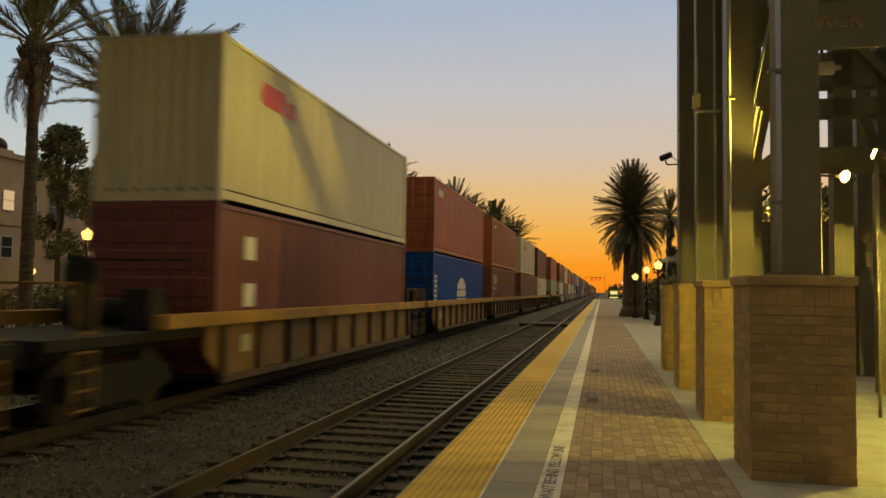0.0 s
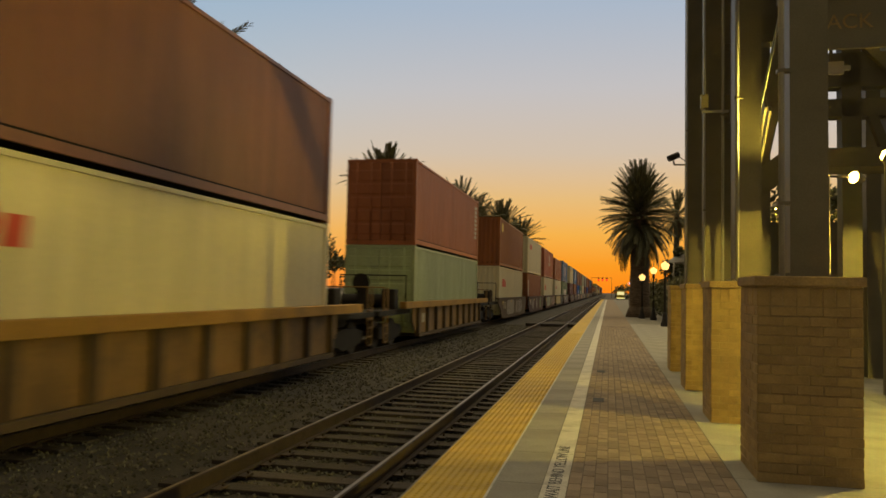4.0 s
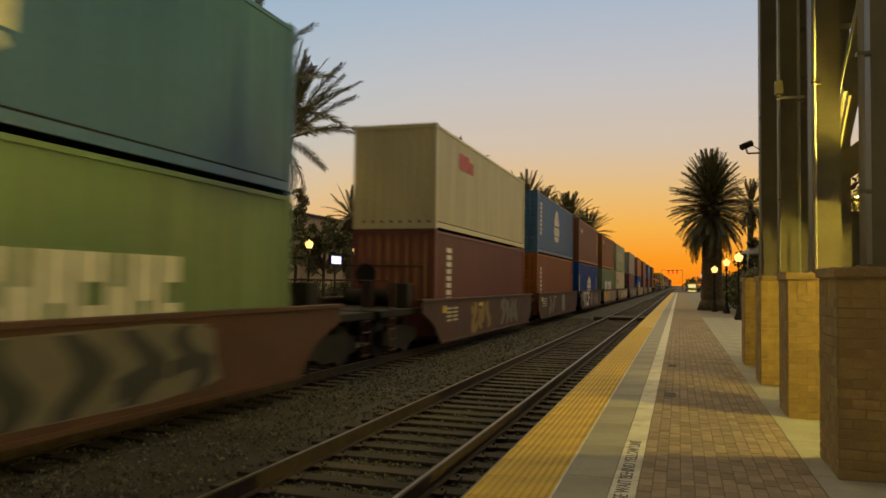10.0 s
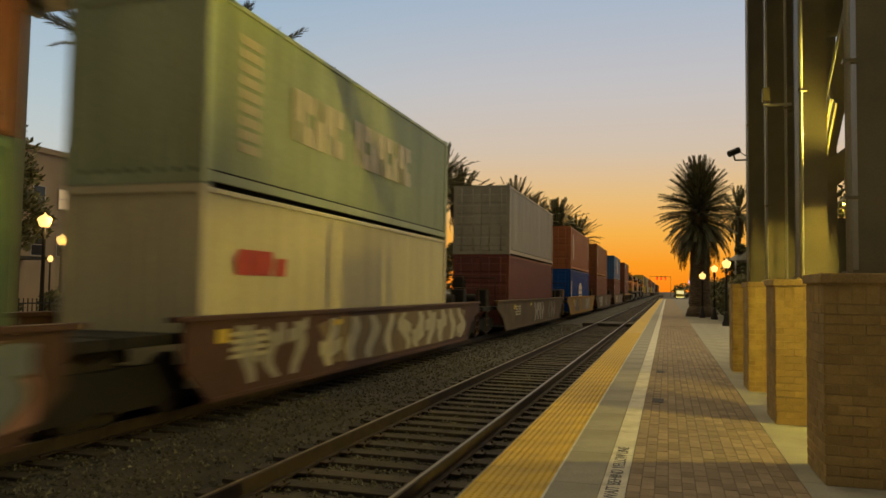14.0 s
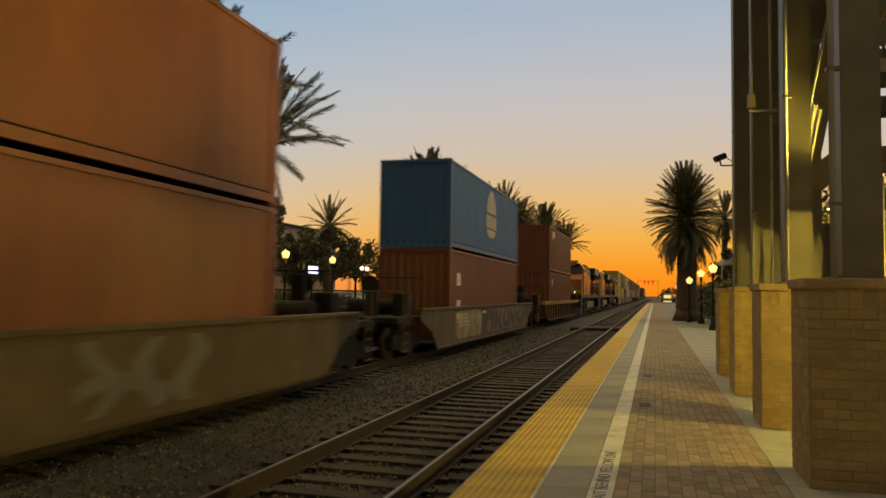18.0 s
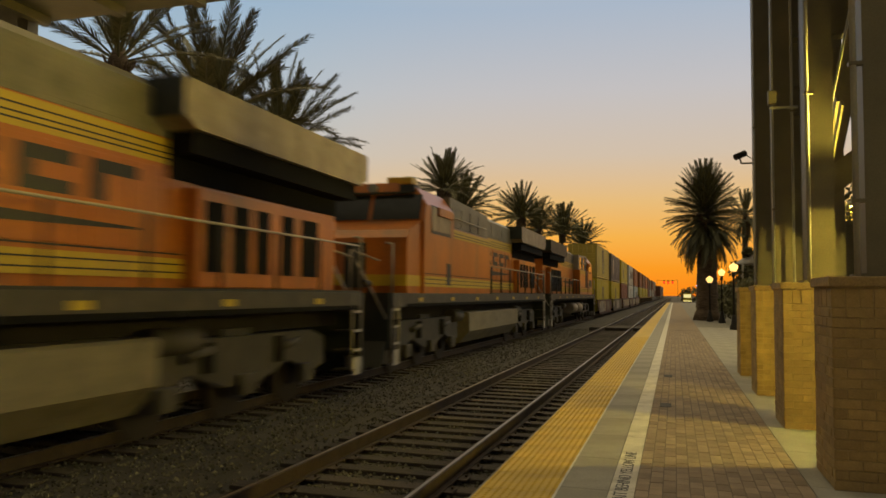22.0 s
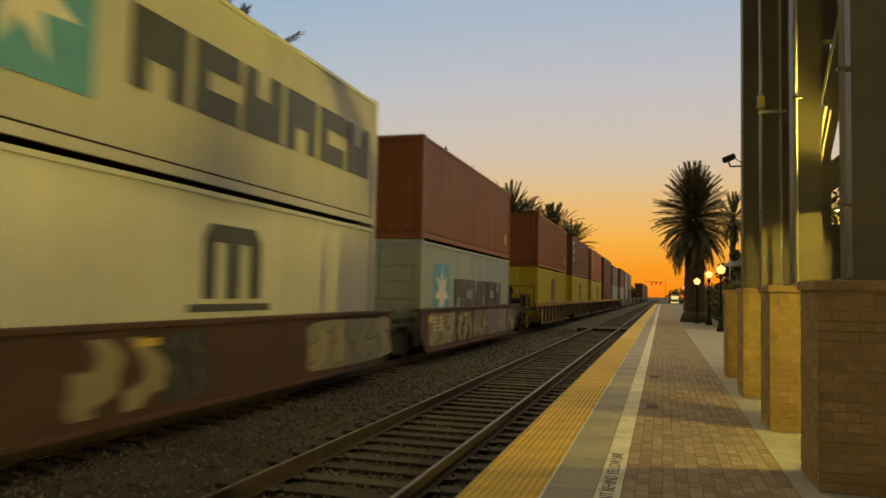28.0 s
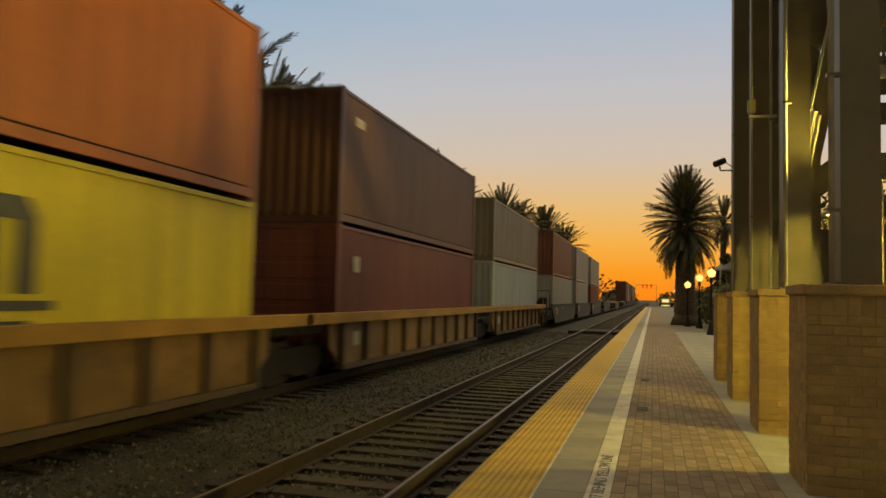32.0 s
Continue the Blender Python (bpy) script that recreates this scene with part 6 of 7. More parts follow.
# ---------------------------------------------------------------- lamps
def acorn_lamp(x, y, z, words, sign=False, lit=30):
    root = thing("street_lamp", words, "street lamp", (x, y, 0), "acorn lamps")
    part("base", lathe(bmesh.new(), [(0.2, -0.02), (0.2, 0.12), (0.13, 0.3), (0.1, 0.55), (0.07, 0.7)]), M_DARK, root)
    part("post", lathe(bmesh.new(), [(0.065, 0.7), (0.045, z - 0.5), (0.09, z - 0.42), (0.09, z - 0.36), (0.06, z - 0.28), (0.1, z - 0.2)]), M_DARK, root)
    part("globe", lathe(bmesh.new(), [(0.09, z - 0.2), (0.14, z - 0.16), (0.19, z - 0.02), (0.205, z + 0.06), (0.13, z + 0.13), (0.05, z + 0.17), (0.03, z + 0.21), (0.0, z + 0.25)]), M_ACORN, root, "glowing acorn globe")
    if sign:
        part("banner", B(-0.02, 0.02, 0.06, 0.44, z - 1.3, z - 0.62), M_TRIM, root, "pale hanging banner")
    if lit:
        lamp("acorn_light", (x + 0.55, y, z), lit, (1.0, 0.62, 0.2), 0.2)
    return root


ACW = "dark iron lamp post with a glowing acorn globe"
for k, (x, y, z, sg, lit) in enumerate(((-17.9, 18.0, 3.42, False, 70), (-22.2, 23.2, 3.2, False, 60), (-18.1, 23.6, 3.37, True, 60), (-18.0, 29.0, 3.38, False, 50), (-17.8, 33.9, 3.4, False, 50),
                                       (-18.2, 40.5, 3.4, False, 0), (2.69, 38.0, 2.95, False, 15), (2.66, 47.0, 2.97, False, 0), (2.1, 49.5, 2.6, False, 0), (2.8, 80.0, 2.66, False, 0))):
    acorn_lamp(x, y, z, ACW, sg, lit)


def twin_flood(x, y, z):
    root = thing("floodlight_post", "slim post with two bright floodlights", "floodlight", (x, y, 0))
    part("post", tube(bmesh.new(), (0, 0, 0), (0, 0, z), 0.06), M_DARK, root)
    part("crossarm", B(-0.03, 0.03, -0.55, 0.55, z, z + 0.06), M_DARK, root)
    for s in (-0.5, 0.5):
        part("floodlight", B(-0.02, 0.14, s - 0.14, s + 0.14, z - 0.1, z + 0.12, bevel=0.02), M_HEAD, root, "bright lamp head")


twin_flood(-20, 49.9, 3.2)

# electronic display on the far platform
root = thing("information_display", "lit violet information display on a post", "display", (-20, 41.5, 0))
part("post", tube(bmesh.new(), (0, 0, 0), (0, 0, 2.6), 0.06), M_DARK, root)
part("case", B(-0.1, 0.08, -0.72, 0.72, 2.55, 3.12, bevel=0.02), M_BLACK, root)
part("screen", B(0.08, 0.086, -0.66, 0.66, 2.61, 3.06), glowing("display_violet", (0.45, 0.42, 0.95), 2.2), root, "violet glowing screen")
part("screen_bar", B(0.087, 0.09, -0.6, 0.6, 2.9, 2.98), glowing("display_white", (0.9, 0.9, 1.0), 2.5), root)
part("screen_bar", B(0.087, 0.09, -0.6, 0.6, 2.66, 2.7), glowing("display_white_low", (0.9, 0.9, 1.0), 2.5), root)

# ---------------------------------------------------------------- far side: paving, fence, building
structure("plaza", B(-120, -11.9, -40, 260, -0.6, -0.03), M_CONCGREY, "grey paving behind the far track")


def fence_panel():
    root = thing("fence_panel", "low dark iron picket fence panel on the far platform", "fence", (-16, 8, 0), "fence panels")
    for y in (0.0,):
        part("post", B(-0.04, 0.04, y - 0.04, y + 0.04, -0.03, 1.25), M_BLACK, root)
    for z in (0.18, 1.0):
        part("rail", B(-0.02, 0.02, 0.04, 2.36, z, z + 0.04), M_BLACK, root)
    for k in range(16):
        y = 0.16 + k * 0.143
        part("picket", B(-0.01, 0.01, y - 0.01, y + 0.01, 0.05, 1.15), M_BLACK, root)
    return root


for i, (x, y, r, h) in enumerate(((-19.6, 15.5, 0.9, 1.2), (-20.2, 18.2, 1.0, 1.4), (-19.8, 21.0, 0.9, 1.3), (-20.4, 24.6, 1.1, 1.5), (-20.0, 28.0, 1.0, 1.4),
                                  (-20.3, 31.5, 1.1, 1.5), (-19.9, 35.2, 1.0, 1.4), (-20.2, 39.0, 1.1, 1.5), (-20.0, 43.0, 1.1, 1.4), (-20.4, 47.5, 1.2, 1.5))):
    tagged(bush(x, y, r, h, 140 + i), "low dark shrub behind the iron fence", "shrub", "shrubs behind the fence")


def parked_car(x, y, words, mat):
    root = thing("parked_car", words, "car", (x, y, -0.03), "parked cars")
    part("body", prism(bmesh.new(), [(-2.2, 0.3), (-2.25, 0.75), (-1.3, 0.92), (1.4, 0.98), (2.2, 0.85), (2.25, 0.3)], -0.88, 0.88), mat, root)
    part("cabin", prism(bmesh.new(), [(-1.2, 0.925), (-0.55, 1.42), (0.9, 1.45), (1.6, 0.94)], -0.76, 0.76), M_GLASS, root, "dark glazed cabin")
    part("roof", B(-0.72, 0.72, -0.5, 0.85, 1.44, 1.47), mat, root)
    for s in (-0.6, 0.6):
        part("headlight", B(s - 0.16, s + 0.16, -2.27, -2.2, 0.62, 0.74), M_TRIM, root)
    for sx in (-1, 1):
        for yy in (-1.4, 1.35):
            part("wheel", tube(bmesh.new(), (sx * 0.7, yy, 0.32), (sx * 0.9, yy, 0.32), 0.32, n=16), M_BLACK, root)


parked_car(-25.5, 30.0, "dark grey parked car behind the iron fence", P["darkgrey"])
parked_car(-25.2, 35.8, "pale grey parked car behind the iron fence", P["grey"])
fp = fence_panel()
for k in range(1, 22):
    copy_thing(fp, pose(-16, 8 + 2.4 * k, 0))


def building():
    x0, x1, ya, yb = -46, -32, 2.0, 50.6
    root = thing("apartment_building", "tan stucco two-storey building with domed chimneys and lit windows", "building", (0, 0, 0))
    part("wall", B(x0, x1, ya, yb, -0.05, 8.45), M_STUCCO, root)
    part("parapet", B(x0 - 0.1, x1 + 0.12, ya - 0.1, yb + 0.1, 8.45, 8.75), M_STUCCO, root)
    part("band_course", B(x1, x1 + 0.08, ya, yb, 4.75, 4.9), M_STUCCO, root)
    M_WINDOWGLOW = glowing("window_glow", (1.0, 0.72, 0.4), 0.35)
    rng = random.Random(5)
    for k in range(27):
        y = 4.2 + k * 1.72
        for z, h in ((5.55, 1.15), (2.95, 1.2)):
            if rng.random() < 0.15:
                continue
            # panes near y 34.3 glow in place of a pale reflection, the others are lit
            lit = (abs(y - 34.3) < 0.9 or abs(y - 45.5) < 0.9 or abs(y - 47.2) < 0.8) and z > 5
            w = part("window", B(x1 + 0.002, x1 + 0.05, y - 0.42, y + 0.42, z, z + h), M_TRIM, root, "pale framed window")
            for a, b in ((0.04, h / 2 - 0.02), (h / 2 + 0.02, h - 0.04)):
                part("pane", B(x1 + 0.05, x1 + 0.056, y - 0.37, y + 0.37, z + a, z + b), M_WINDOWGLOW if lit else M_GLASS, w, "warmly glowing pane" if lit else "")
    for y in (24.0, 34.8, 44.6, 48.4):
        c = part("chimney", B(x1 - 0.9, x1 + 0.05, y - 0.55, y + 0.55, 8.74, 8.9), M_STUCCO, root, "stucco chimney with a dark dome")
        part("dome", lathe(bmesh.new(), [(0.42, 8.9), (0.42, 9.15), (0.36, 9.35), (0.2, 9.5), (0, 9.56)], (x1 - 0.42, y, 0)), M_DARK, c)
    for y in (44.6, 48.4):
        part("pilaster", B(x1, x1 + 0.35, y - 0.6, y + 0.6, 0, 8.75), M_STUCCO, root)
    part("door_canopy", B(x1, x1 + 1.6, 26, 31, 2.7, 2.85), M_DARK, root)
    return root


building()
root = thing("row_building", "low dark building beyond the tan one", "building", (-34, 60, 0))
part("wall", B(-6, 2, -8, 12, -0.05, 7.4), M_STUCCO, root)
part("roof", B(-6.2, 2.2, -8.2, 12.2, 7.4, 7.6), M_DARK, root)
for i, (x, y, z) in enumerate(((-28, 28.6, 2.65), (-28, 32.6, 2.15), (-28, 38.0, 2.2), (-27.5, 42, 1.9), (-27, 45.2, 1.9))):
    root = thing("porch_lamp", "small glowing porch lamp on a short post", "lamp", (x, y, 0), "porch lamps")
    part("post", tube(bmesh.new(), (0, 0, 0), (0, 0, z - 0.12), 0.04, n=8), M_DARK, root)
    part("lantern", lathe(bmesh.new(), [(0.06, z - 0.12), (0.13, z), (0.08, z + 0.15), (0, z + 0.2)], n=8), M_ACORN, root, "glowing lantern")

# distant tree line and town, closing the horizon
rng = random.Random(99)
cs = []
for i in range(150):
    x = rng.uniform(-90, 110)
    if -9.5 < x < 2.5:
        continue
    cs.append((x, rng.uniform(230, 420), rng.uniform(0.5, 5.0), rng.uniform(2.5, 5.0)))
tagged(part("distant_trees", grid_mesh("distant_trees", *foliage(rng, cs, 60, 0.9)), M_LEAF), "dark line of distant trees on the horizon", "trees", "", "stuff")
for i, (x, y, w, h) in enumerate(((16, 70, 10, 5.5), (15, 100, 12, 6), (-14, 300, 10, 4), (19, 330, 14, 5), (24, 45, 8, 6.0))):
    root = thing("low_building", "low dark building in the distance beside the line", "building", (x, y, -0.05), "distant buildings")
    part("wall", B(-w / 2, w / 2, -6, 6, 0, h), M_STUCCO, root)
    part("roof", B(-w / 2 - 0.2, w / 2 + 0.2, -6.2, 6.2, h, h + 0.25), M_DARK, root)
root = thing("gazebo", "small open gazebo with a pale pyramid roof", "gazebo", (5.3, 56, 0))
rf = bmesh.new()
lathe(rf, [(1.25, 3.75), (1.3, 3.85), (0.0, 4.7)], n=4)
part("roof", rf, M_TRIM, root, "pale pyramid roof")
for sx in (-0.8, 0.8):
    for sy in (-0.8, 0.8):
        part("post", tube(bmesh.new(), (sx, sy, 0), (sx, sy, 3.8), 0.06, n=8), M_TRIM, root)

# rail signals far down the line
M_REDGLOW = glowing("signal_red", (1.0, 0.02, 0.01), 4)
root = thing("signal_gantry", "dark signal gantry over the line showing red lights", "rail signal", (-2.2, 300, -0.42))
for x in (-4.2, 3.4):
    part("mast", tube(bmesh.new(), (x, 0, -0.2), (x, 0, 7.8), 0.06, n=8), M_DARK, root)
part("chord", B(-4.3, 3.5, -0.06, 0.06, 7.7, 7.8), M_DARK, root)
for x in (-1.6, -0.1, 1.5):
    h = part("signal_head", B(x - 0.3, x + 0.3, -0.12, 0.12, 6.4, 7.69), M_BLACK, root)
    part("lens", tube(bmesh.new(), (x, -0.17, 6.9), (x, -0.12, 6.9), 0.3, n=12), M_REDGLOW, h, "glowing red lens")


# small bus waiting at the end of the platform
root = thing("shuttle_bus", "yellow-lit shuttle bus standing at the platform's end", "bus", (3.6, 232, -0.6))
part("body", B(-1.15, 1.15, 0, 6.5, 0.4, 2.9, bevel=0.08), P["yellow"], root)
part("windshield", B(-1.0, 1.0, -0.02, 0.0, 1.55, 2.5), glowing("bus_glass", (1.0, 0.85, 0.35), 0.9), root, "lit windshield")
part("bumper", B(-1.15, 1.15, -0.12, 0.0, 0.42, 0.7), glowing("bus_light_bar", (1.0, 0.85, 0.3), 1.0), root)
for sx in (-0.95, 0.95):
    for yy in (1.2, 5.2):
        part("wheel", tube(bmesh.new(), (sx - 0.12, yy, 0.42), (sx + 0.12, yy, 0.42), 0.42, n=14), M_BLACK, root)
root = thing("pole_sign", "lit blue and white round sign on a pole", "sign", (4.2, 150, 0))
part("pole", tube(bmesh.new(), (0, 0, 0), (0, 0, 3.2), 0.06, n=8), M_DARK, root)
part("sign_disc", tube(bmesh.new(), (0, -0.08, 3.4), (0, 0.0, 3.4), 0.3, n=16), glowing("blue_sign", (0.45, 0.5, 1.0), 2.0), root)


# ---------------------------------------------------------------- steel tower and foot bridge
def beam(name, a, b, w, h, mat, parent):
    """A straight bar with a rectangular section between two points."""
    a, b = Vector(a), Vector(b)
    bm = B(-w / 2, w / 2, 0, (b - a).length, -h / 2, h / 2)
    ob = part(name, bm, mat, parent)
    d = (b - a).normalized()
    z = Vector((0, 0, 1)) if abs(d.z) < 0.9 else Vector((0, 1, 0))
    x = d.cross(z).normalized()
    z = x.cross(d)
    m = Matrix((x, d, z)).transposed().to_4x4()
    m.translation = a
    ob.matrix_local = m
    return ob


def tower():
    root = thing("stair_tower", "dark olive steel stair tower of a foot bridge", "stair tower", (0, 0, 0))
    for x, y in ((3.92, 13.6), (4.6, 13.6), (5.2, 10.3), (5.2, 16.6), (3.1, 16.6)):
        beam("post", (x, y, 0), (x, y, 11.5), 0.3, 0.3, M_STEEL, root)
    for z0, z1 in ((5.92, 7.3), (5.1, 5.68), (4.6, 4.9)):
        part("cross_beam", B(1.9, 8.0, 13.45, 13.75, z0, z1), M_STEEL, root)
    for y in (7.35, 16.57):
        part("tie_beam", B(1.9, 5.3, y - 0.1, y + 0.1, 7.6, 8.1), M_STEEL, root)
    part("roof_deck", B(1.4, 8.0, 6.6, 19.5, 10.5, 10.7), M_STEEL, root)
    part("front_fascia", B(1.88, 6.5, 8.95, 9.15, 4.95, 7.4), M_STEEL, root)
    # lift shaft behind the columns
    part("shaft_wall", B(1.98, 3.1, 17.2, 19.2, 0, 11.5), M_STEEL, root, "dark enclosed lift shaft")
    part("back_wall", B(3.1, 9.5, 18.0, 18.2, 0, 3.25), M_STEEL, root)
    # stair flights
    beam("stringer", (2.15, 13.1, 3.23), (3.1, 13.1, 3.97), 0.08, 0.4, M_STEEL, root)
    part("landing", B(3.1, 6.0, 12.6, 13.4, 3.62, 3.92), M_STEEL, root)
    for k in range(9):
        part("tread", B(4.7, 6.1, 9.6 + k * 0.28, 9.9 + k * 0.28, 1.2 + k * 0.17, 1.24 + k * 0.17), M_STEEL, root)
    beam("stringer", (4.65, 9.4, 1.0), (4.65, 12.4, 2.85), 0.06, 0.36, M_STEEL, root)
    # unseen bars added between the columns to throw slanting stripes on the train
    beam("stripe_bar", (2.15, 10.9, 4.165), (2.15, 12.25, 3.01), 0.03, 0.1, M_STEEL, root)
    beam("stripe_board", (2.15, 11.35, 4.48), (2.15, 12.65, 3.355), 0.04, 0.6, M_STEEL, root)
    beam("raking_strut", (2.97, 13.2, 6.6), (2.33, 13.2, 3.4), 0.31, 0.16, M_STEEL, root)
    beam("brace", (4.0, 13.4, 5.9), (4.9, 13.4, 4.9), 0.14, 0.14, M_STEEL, root)
    beam("brace", (4.7, 13.4, 3.2), (4.2, 13.4, 4.6), 0.14, 0.14, M_STEEL, root)
    for k in range(12):
        part("louvre_blade", B(4.75, 6.4, 11.9, 11.97, 3.3 + k * 0.16, 3.4 + k * 0.16), M_STEEL, root)
    return root


tower()


def conduit(x, y, r, z0, z1, clamps):
    root = thing("conduit", "galvanised conduit pipe strapped to a steel column", "conduit", (x, y, 0), "conduits")
    part("pipe", tube(bmesh.new(), (0, 0, z0), (0, 0, z1), r, n=10), M_GALV, root)
    for z in clamps:
        part("strap", B(-r - 0.012, r + 0.05, -r - 0.006, r + 0.02, z - 0.015, z + 0.015), M_STEEL, root)


conduit(1.505, 7.14, 0.026, 1.77, 11.4, (2.42, 3.62, 5.2))
conduit(1.58, 9.98, 0.024, 1.77, 11.4, (4.1, 6.0))
conduit(1.845, 13.1, 0.022, 1.77, 11.4, (4.6,))
conduit(1.555, 13.1, 0.016, 1.77, 11.4, (4.8, 3.0))
conduit(1.575, 16.2, 0.014, 1.77, 11.4, (5.0,))
conduit(1.86, 7.56, 0.02, 1.77, 11.4, (2.6,))
root = thing("conduit_bracket", "thin steel strut carrying conduits between columns", "bracket", (1.5, 12.98, 4.62))
part("strut", B(0.0, 0.42, 0, 0.04, 0, 0.04), M_GALV, root)
part("junction_box", B(-0.02, 0.1, -0.03, 0.09, 0.08, 0.3, bevel=0.008), M_STEEL, root)
# raking thin pipe beside the stair
# unseen fixture made up to carry the fill lamp over the near track
root = thing("arm_lamp", "unseen amber lamp added on a long steel arm for fill light", "lamp", (-1.6, 4.4, 6.6))
part("shade", lathe(bmesh.new(), [(0.42, -0.06), (0.4, 0.0), (0.16, 0.18), (0.05, 0.22)]), M_STEEL, root)
part("case", B(-0.2, 0.2, -0.12, 0.12, 0.2, 0.295), M_STEEL, root)
part("stem", tube(bmesh.new(), (0, 0, 0.08), (0, 0, 0.2), 0.02, n=6), M_STEEL, root)
part("lens", lathe(bmesh.new(), [(0, 0.06), (0.1, 0.07), (0.12, 0.1), (0.04, 0.12)]), M_AMBERGLOW, root, "glowing amber lens")
beam("arm", (0, 0, 0.345), (3.25, 2.85, 0.345), 0.1, 0.1, M_STEEL, root)
root = thing("raking_pipe", "thin pale pipe running up beside the stair", "pipe", (0, 0, 0))
part("pipe", tube(bmesh.new(), (2.4, 10.6, 6.3), (1.84, 10.6, 3.45), 0.018, n=8), M_GALV, root)

# sign board with raised letters
root = thing("track_sign", "dark olive sign board with raised tan letters", "sign", (2.75, 8.9, 4.64))
part("board", B(-0.85, 1.2, 0, 0.04, -0.26, 0.28), M_STEEL, root)
part("sign_rail", B(-0.85, 1.2, -0.05, -0.002, 0.282, 0.33), M_STEEL, root)
part("sign_rail", B(-0.85, 1.2, -0.05, -0.002, -0.31, -0.262), M_STEEL, root)
tagged(lettering("TRACK", 0.235, (-0.31, -0.004, 0.0), (radians(90), 0, 0), M_CAP, root, 0.006), "raised tan letters")
root = thing("exit_sign_box", "small pale box sign hanging under a beam", "sign", (2.47, 9.2, 4.2))
part("case", B(-0.13, 0.13, -0.04, 0.04, -0.06, 0.08, bevel=0.008), M_TRIM, root)
part("arrow", B(0.131, 0.2, -0.02, 0.02, -0.015, 0.035), M_TRIM, root)
part("hanger", B(-0.015, 0.015, -0.015, 0.015, 0.08, 0.45), M_STEEL, root)
root = thing("lit_sign", "small glowing orange pictogram sign under the stair", "sign", (3.05, 13.0, 2.65))
part("case", B(-0.09, 0.09, 0.0, 0.05, -0.1, 0.1), M_BLACK, root)
part("face", B(-0.075, 0.075, -0.006, 0.0, -0.085, 0.085), glowing("orange_sign", (1.0, 0.5, 0.05), 2.5), root)
part("hanger", B(-0.01, 0.01, 0.02, 0.04, 0.1, 0.95), M_STEEL, root)


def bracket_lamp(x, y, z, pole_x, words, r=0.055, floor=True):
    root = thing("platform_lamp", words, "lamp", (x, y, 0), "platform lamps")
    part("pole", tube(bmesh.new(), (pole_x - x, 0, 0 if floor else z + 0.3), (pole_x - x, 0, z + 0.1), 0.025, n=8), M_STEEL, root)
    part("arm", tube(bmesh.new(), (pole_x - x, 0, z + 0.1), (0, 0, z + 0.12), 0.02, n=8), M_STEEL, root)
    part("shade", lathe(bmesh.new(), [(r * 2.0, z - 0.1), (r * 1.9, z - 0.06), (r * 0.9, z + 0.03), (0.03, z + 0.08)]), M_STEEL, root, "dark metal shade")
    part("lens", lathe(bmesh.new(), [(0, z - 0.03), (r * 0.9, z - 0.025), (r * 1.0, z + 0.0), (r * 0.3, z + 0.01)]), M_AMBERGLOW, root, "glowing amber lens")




def flood_lamp(at, aim, pole_x, words):
    """A small flood on a slim post: cast housing, round glass towards the tracks, and an arm."""
    root = thing("platform_lamp", words, "lamp", (at[0], at[1], 0), "platform lamps")
    way = (Vector(aim) - Vector(at)).normalized()
    c = Vector((0, 0, at[2])) - way * 0.16
    part("pole", tube(bmesh.new(), (pole_x - at[0], 0.04, 0), (pole_x - at[0], 0.04, at[2] + 0.02), 0.024, n=8), M_STEEL, root)
    part("arm", tube(bmesh.new(), (pole_x - at[0], 0.04, at[2]), c - way * 0.06, 0.016, n=8), M_STEEL, root)
    part("lens", tube(bmesh.new(), c + way * 0.012, c + way * 0.05, 0.075, 0.05, n=16), M_AMBERGLOW, root, "glowing amber lens")
    part("housing", tube(bmesh.new(), c + way * 0.01, c - way * 0.13, 0.085, 0.045, n=14), M_STEEL, root, "dark cast housing")
    return root


flood_lamp(LAMP_A, (-6.3, 5.0, 4.2), 2.66, "slim post with a bright amber flood beside the stair")
flood_lamp(LAMP_B, (-6.3, 13.5, 7.8), 3.6, "amber flood on a slim post under the stair landing")
# two posts made up as carriers for the platform fill lamps
bracket_lamp(3.2, -7.0, 5.35, 3.9, "unseen lamp post with an amber head, added for fill light", 0.12)
bracket_lamp(5.0, 24.5, 4.35, 5.6, "lamp post added behind the lift shaft for fill light", 0.12)
bracket_lamp(4.4, 8.8, 2.7, 5.15, "amber lamp on the stair tower", 0.16, False)

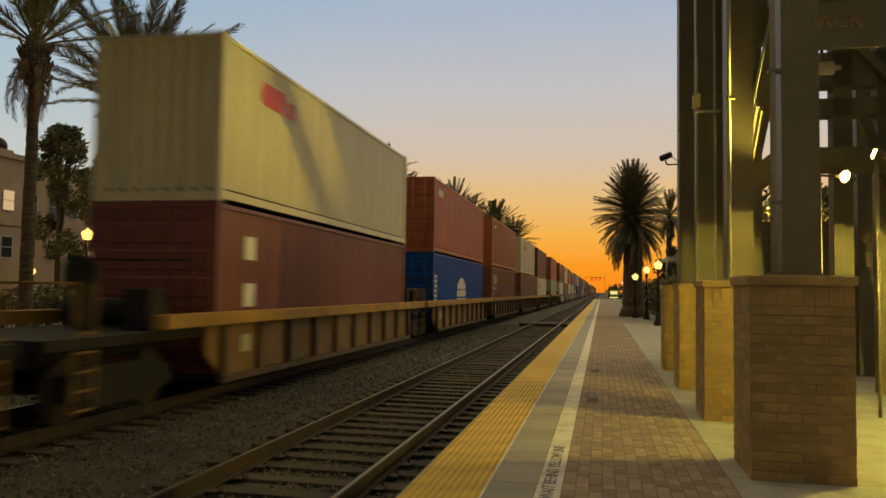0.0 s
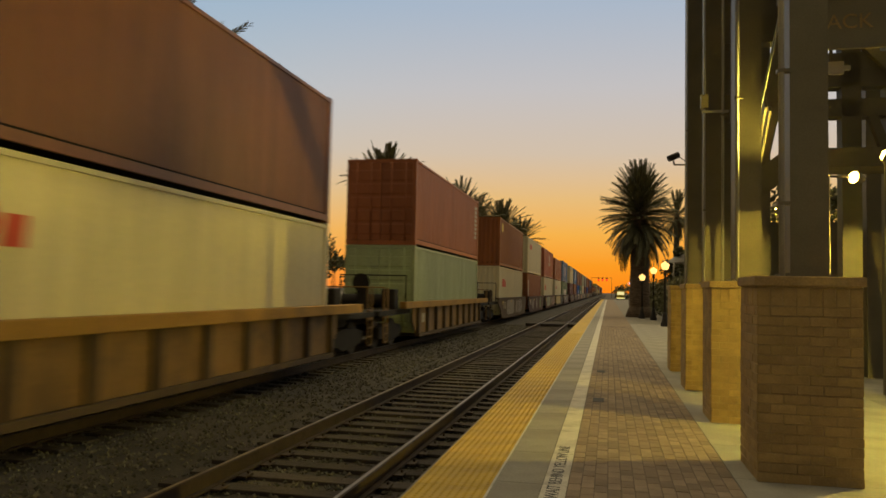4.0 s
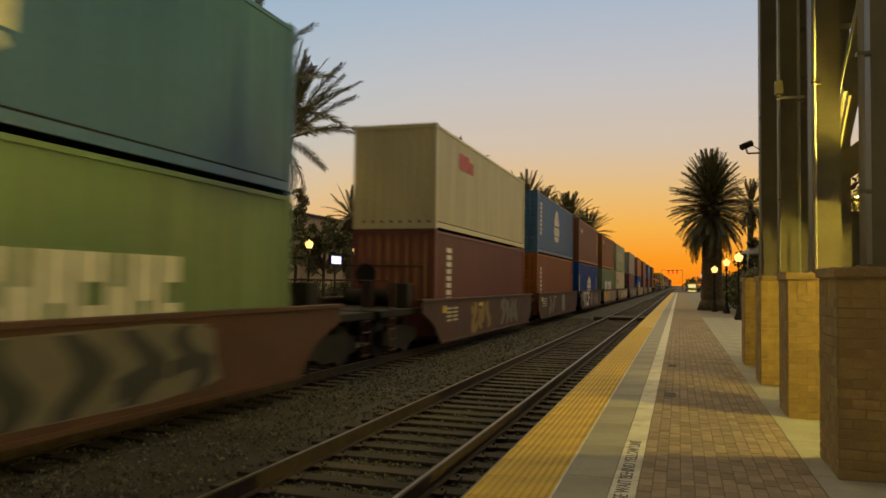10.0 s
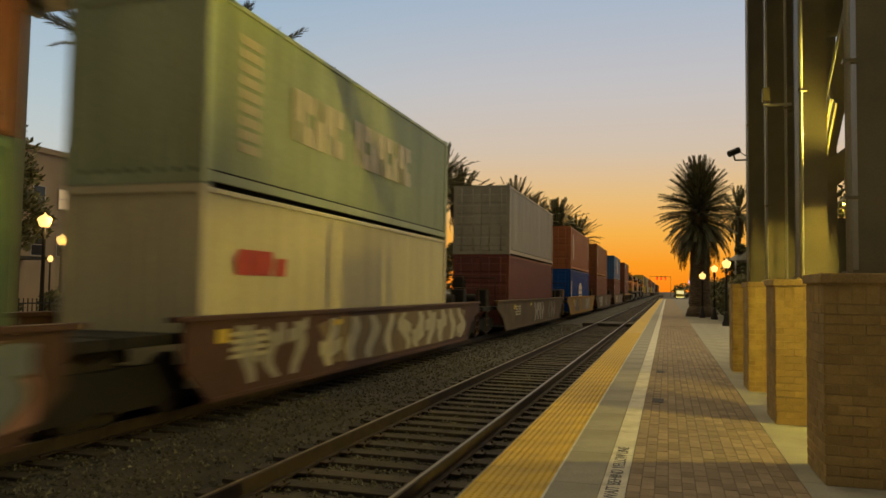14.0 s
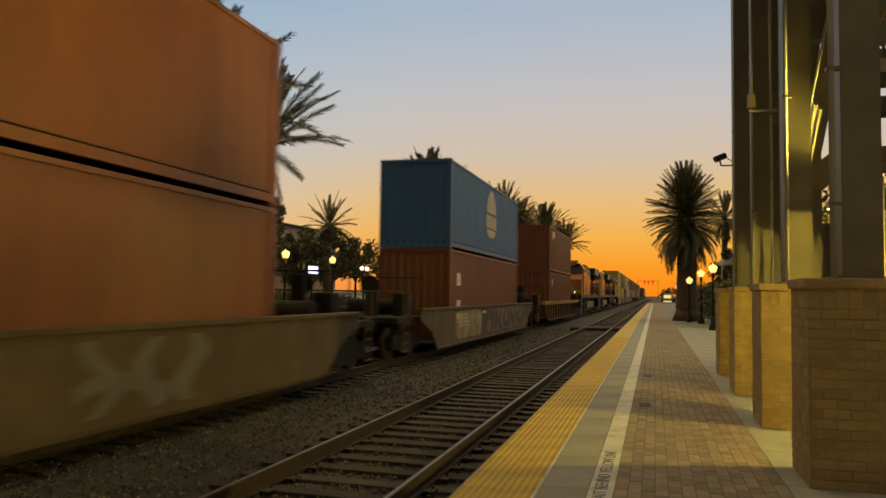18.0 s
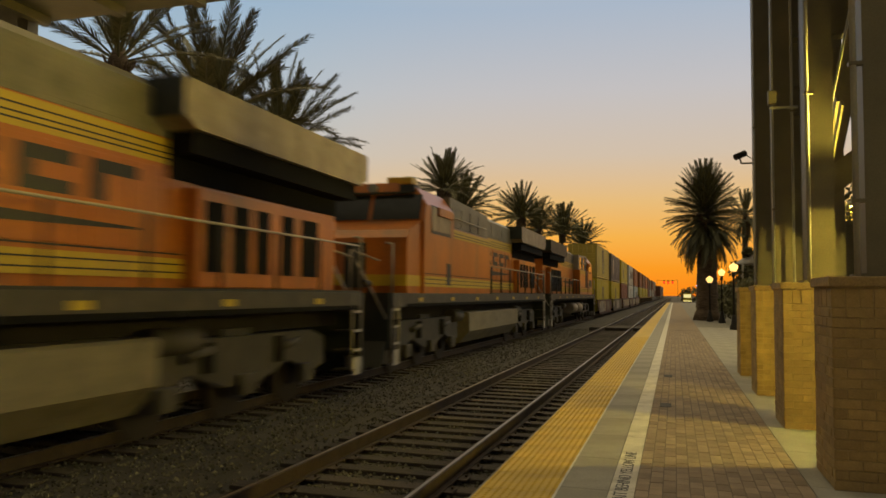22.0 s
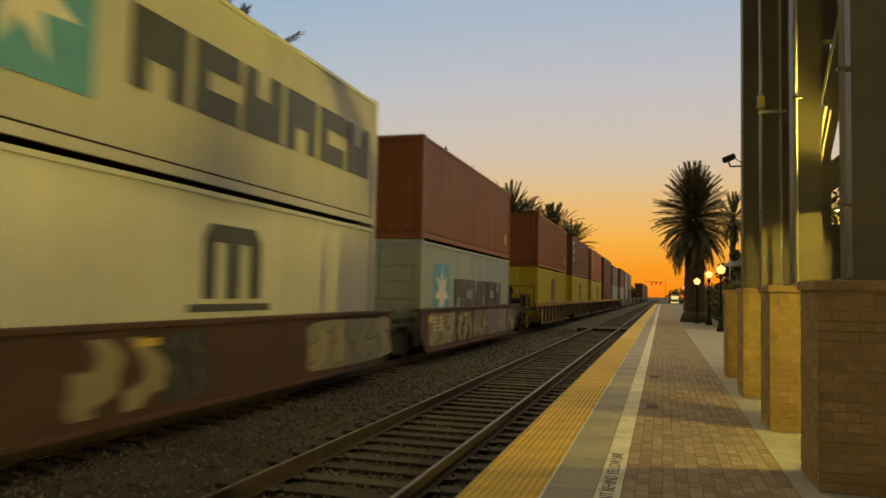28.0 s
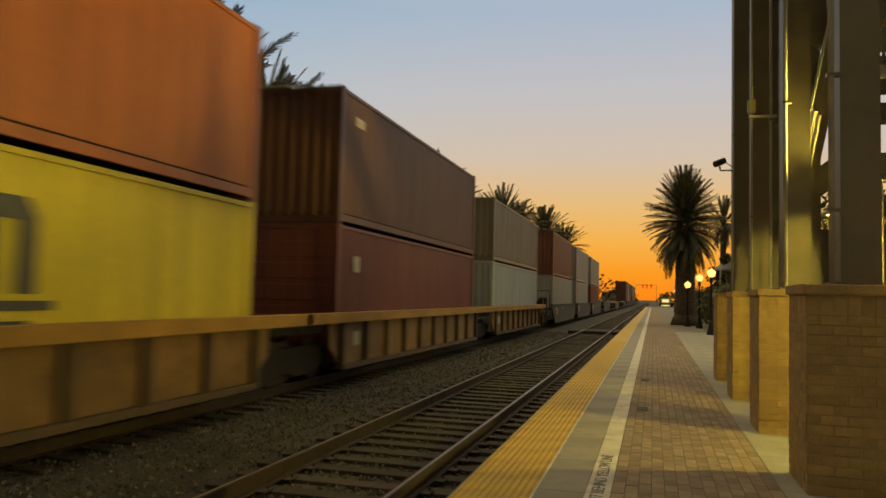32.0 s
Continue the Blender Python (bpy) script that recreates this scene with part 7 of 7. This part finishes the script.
# camera housing on the last column
root = thing("security_camera", "grey dome-ended security camera on a bent arm", "security camera", (1.58, 16.4, 4.38))
part("arm", tube(bmesh.new(), (0, 0, -0.06), (-0.24, 0, -0.06), 0.018, n=8), M_GALV, root)
part("elbow", tube(bmesh.new(), (-0.24, 0, -0.06), (-0.27, 0, 0.06), 0.018, n=8), M_GALV, root)
hb = bmesh.new()
tube(hb, (-0.36, -0.06, 0.06), (-0.16, 0.06, 0.16), 0.065, n=12)
part("housing", hb, M_DARK, root)
part("cable", tube(bmesh.new(), (-0.16, 0.0, 0.12), (0.0, 0, 0.0), 0.009, n=6), M_BLACK, root)


def bridge():
    root = thing("foot_bridge", "dark steel foot bridge spanning the tracks overhead", "foot bridge", (0, 0, 0))
    part("deck", B(-15.0, 1.4, 9.4, 12.5, 7.3, 7.75), M_STEEL, root)
    for y in (9.45, 12.4):
        part("girder", B(-15.0, 1.4, y - 0.06, y + 0.06, 7.752, 8.9), M_STEEL, root)
        part("handrail", B(-15.0, 1.4, y - 0.03, y + 0.03, 9.9, 9.96), M_STEEL, root)
    for k in range(9):
        part("floor_beam", B(-14.6 + k * 1.9, -14.4 + k * 1.9, 9.45, 12.3, 7.12, 7.298), M_STEEL, root)
    tw = thing("far_stair_tower", "dark steel stair tower on the far platform", "stair tower", (0, 0, 0))
    for x, y in ((-13.12, 12.3), (-13.12, 9.6), (-16.5, 12.25), (-16.5, 9.6)):
        part("post", B(x - 0.14, x + 0.14, y - 0.14, y + 0.14, -0.03, 7.3), M_STEEL, tw)
    for z in (5.9, 6.75):
        part("cross_beam", B(-16.3, -13.28, 12.1, 12.4, z, z + 0.3), M_STEEL, tw)


bridge()

# words along the white band
lettering("PLEASE WAIT BEHIND YELLOW LINE", 0.155, (-0.415, 6.62, 0.0022), (0, 0, radians(90)), M_BLACK, PL, 0.001)
# small cover plates let into the paving
for x, y in ((-0.13, 11.4), (-0.13, 15.5)):
    part("drain_cover", B(x - 0.08, x + 0.08, y - 0.2, y + 0.2, 0.0025, 0.006), M_DARK, PL, "dark drain cover")


# ---------------------------------------------------------------- what moves
def motions():
    for root, s, z, turn in TRAIN:
        walk(root, [(t, pose(TRACK2, s - SPEED * t, z, 0, 0, turn)) for t in (0.0, 8.0, 16.0, 24.0, 32.0)])


build_train()
build_locos()
motions()
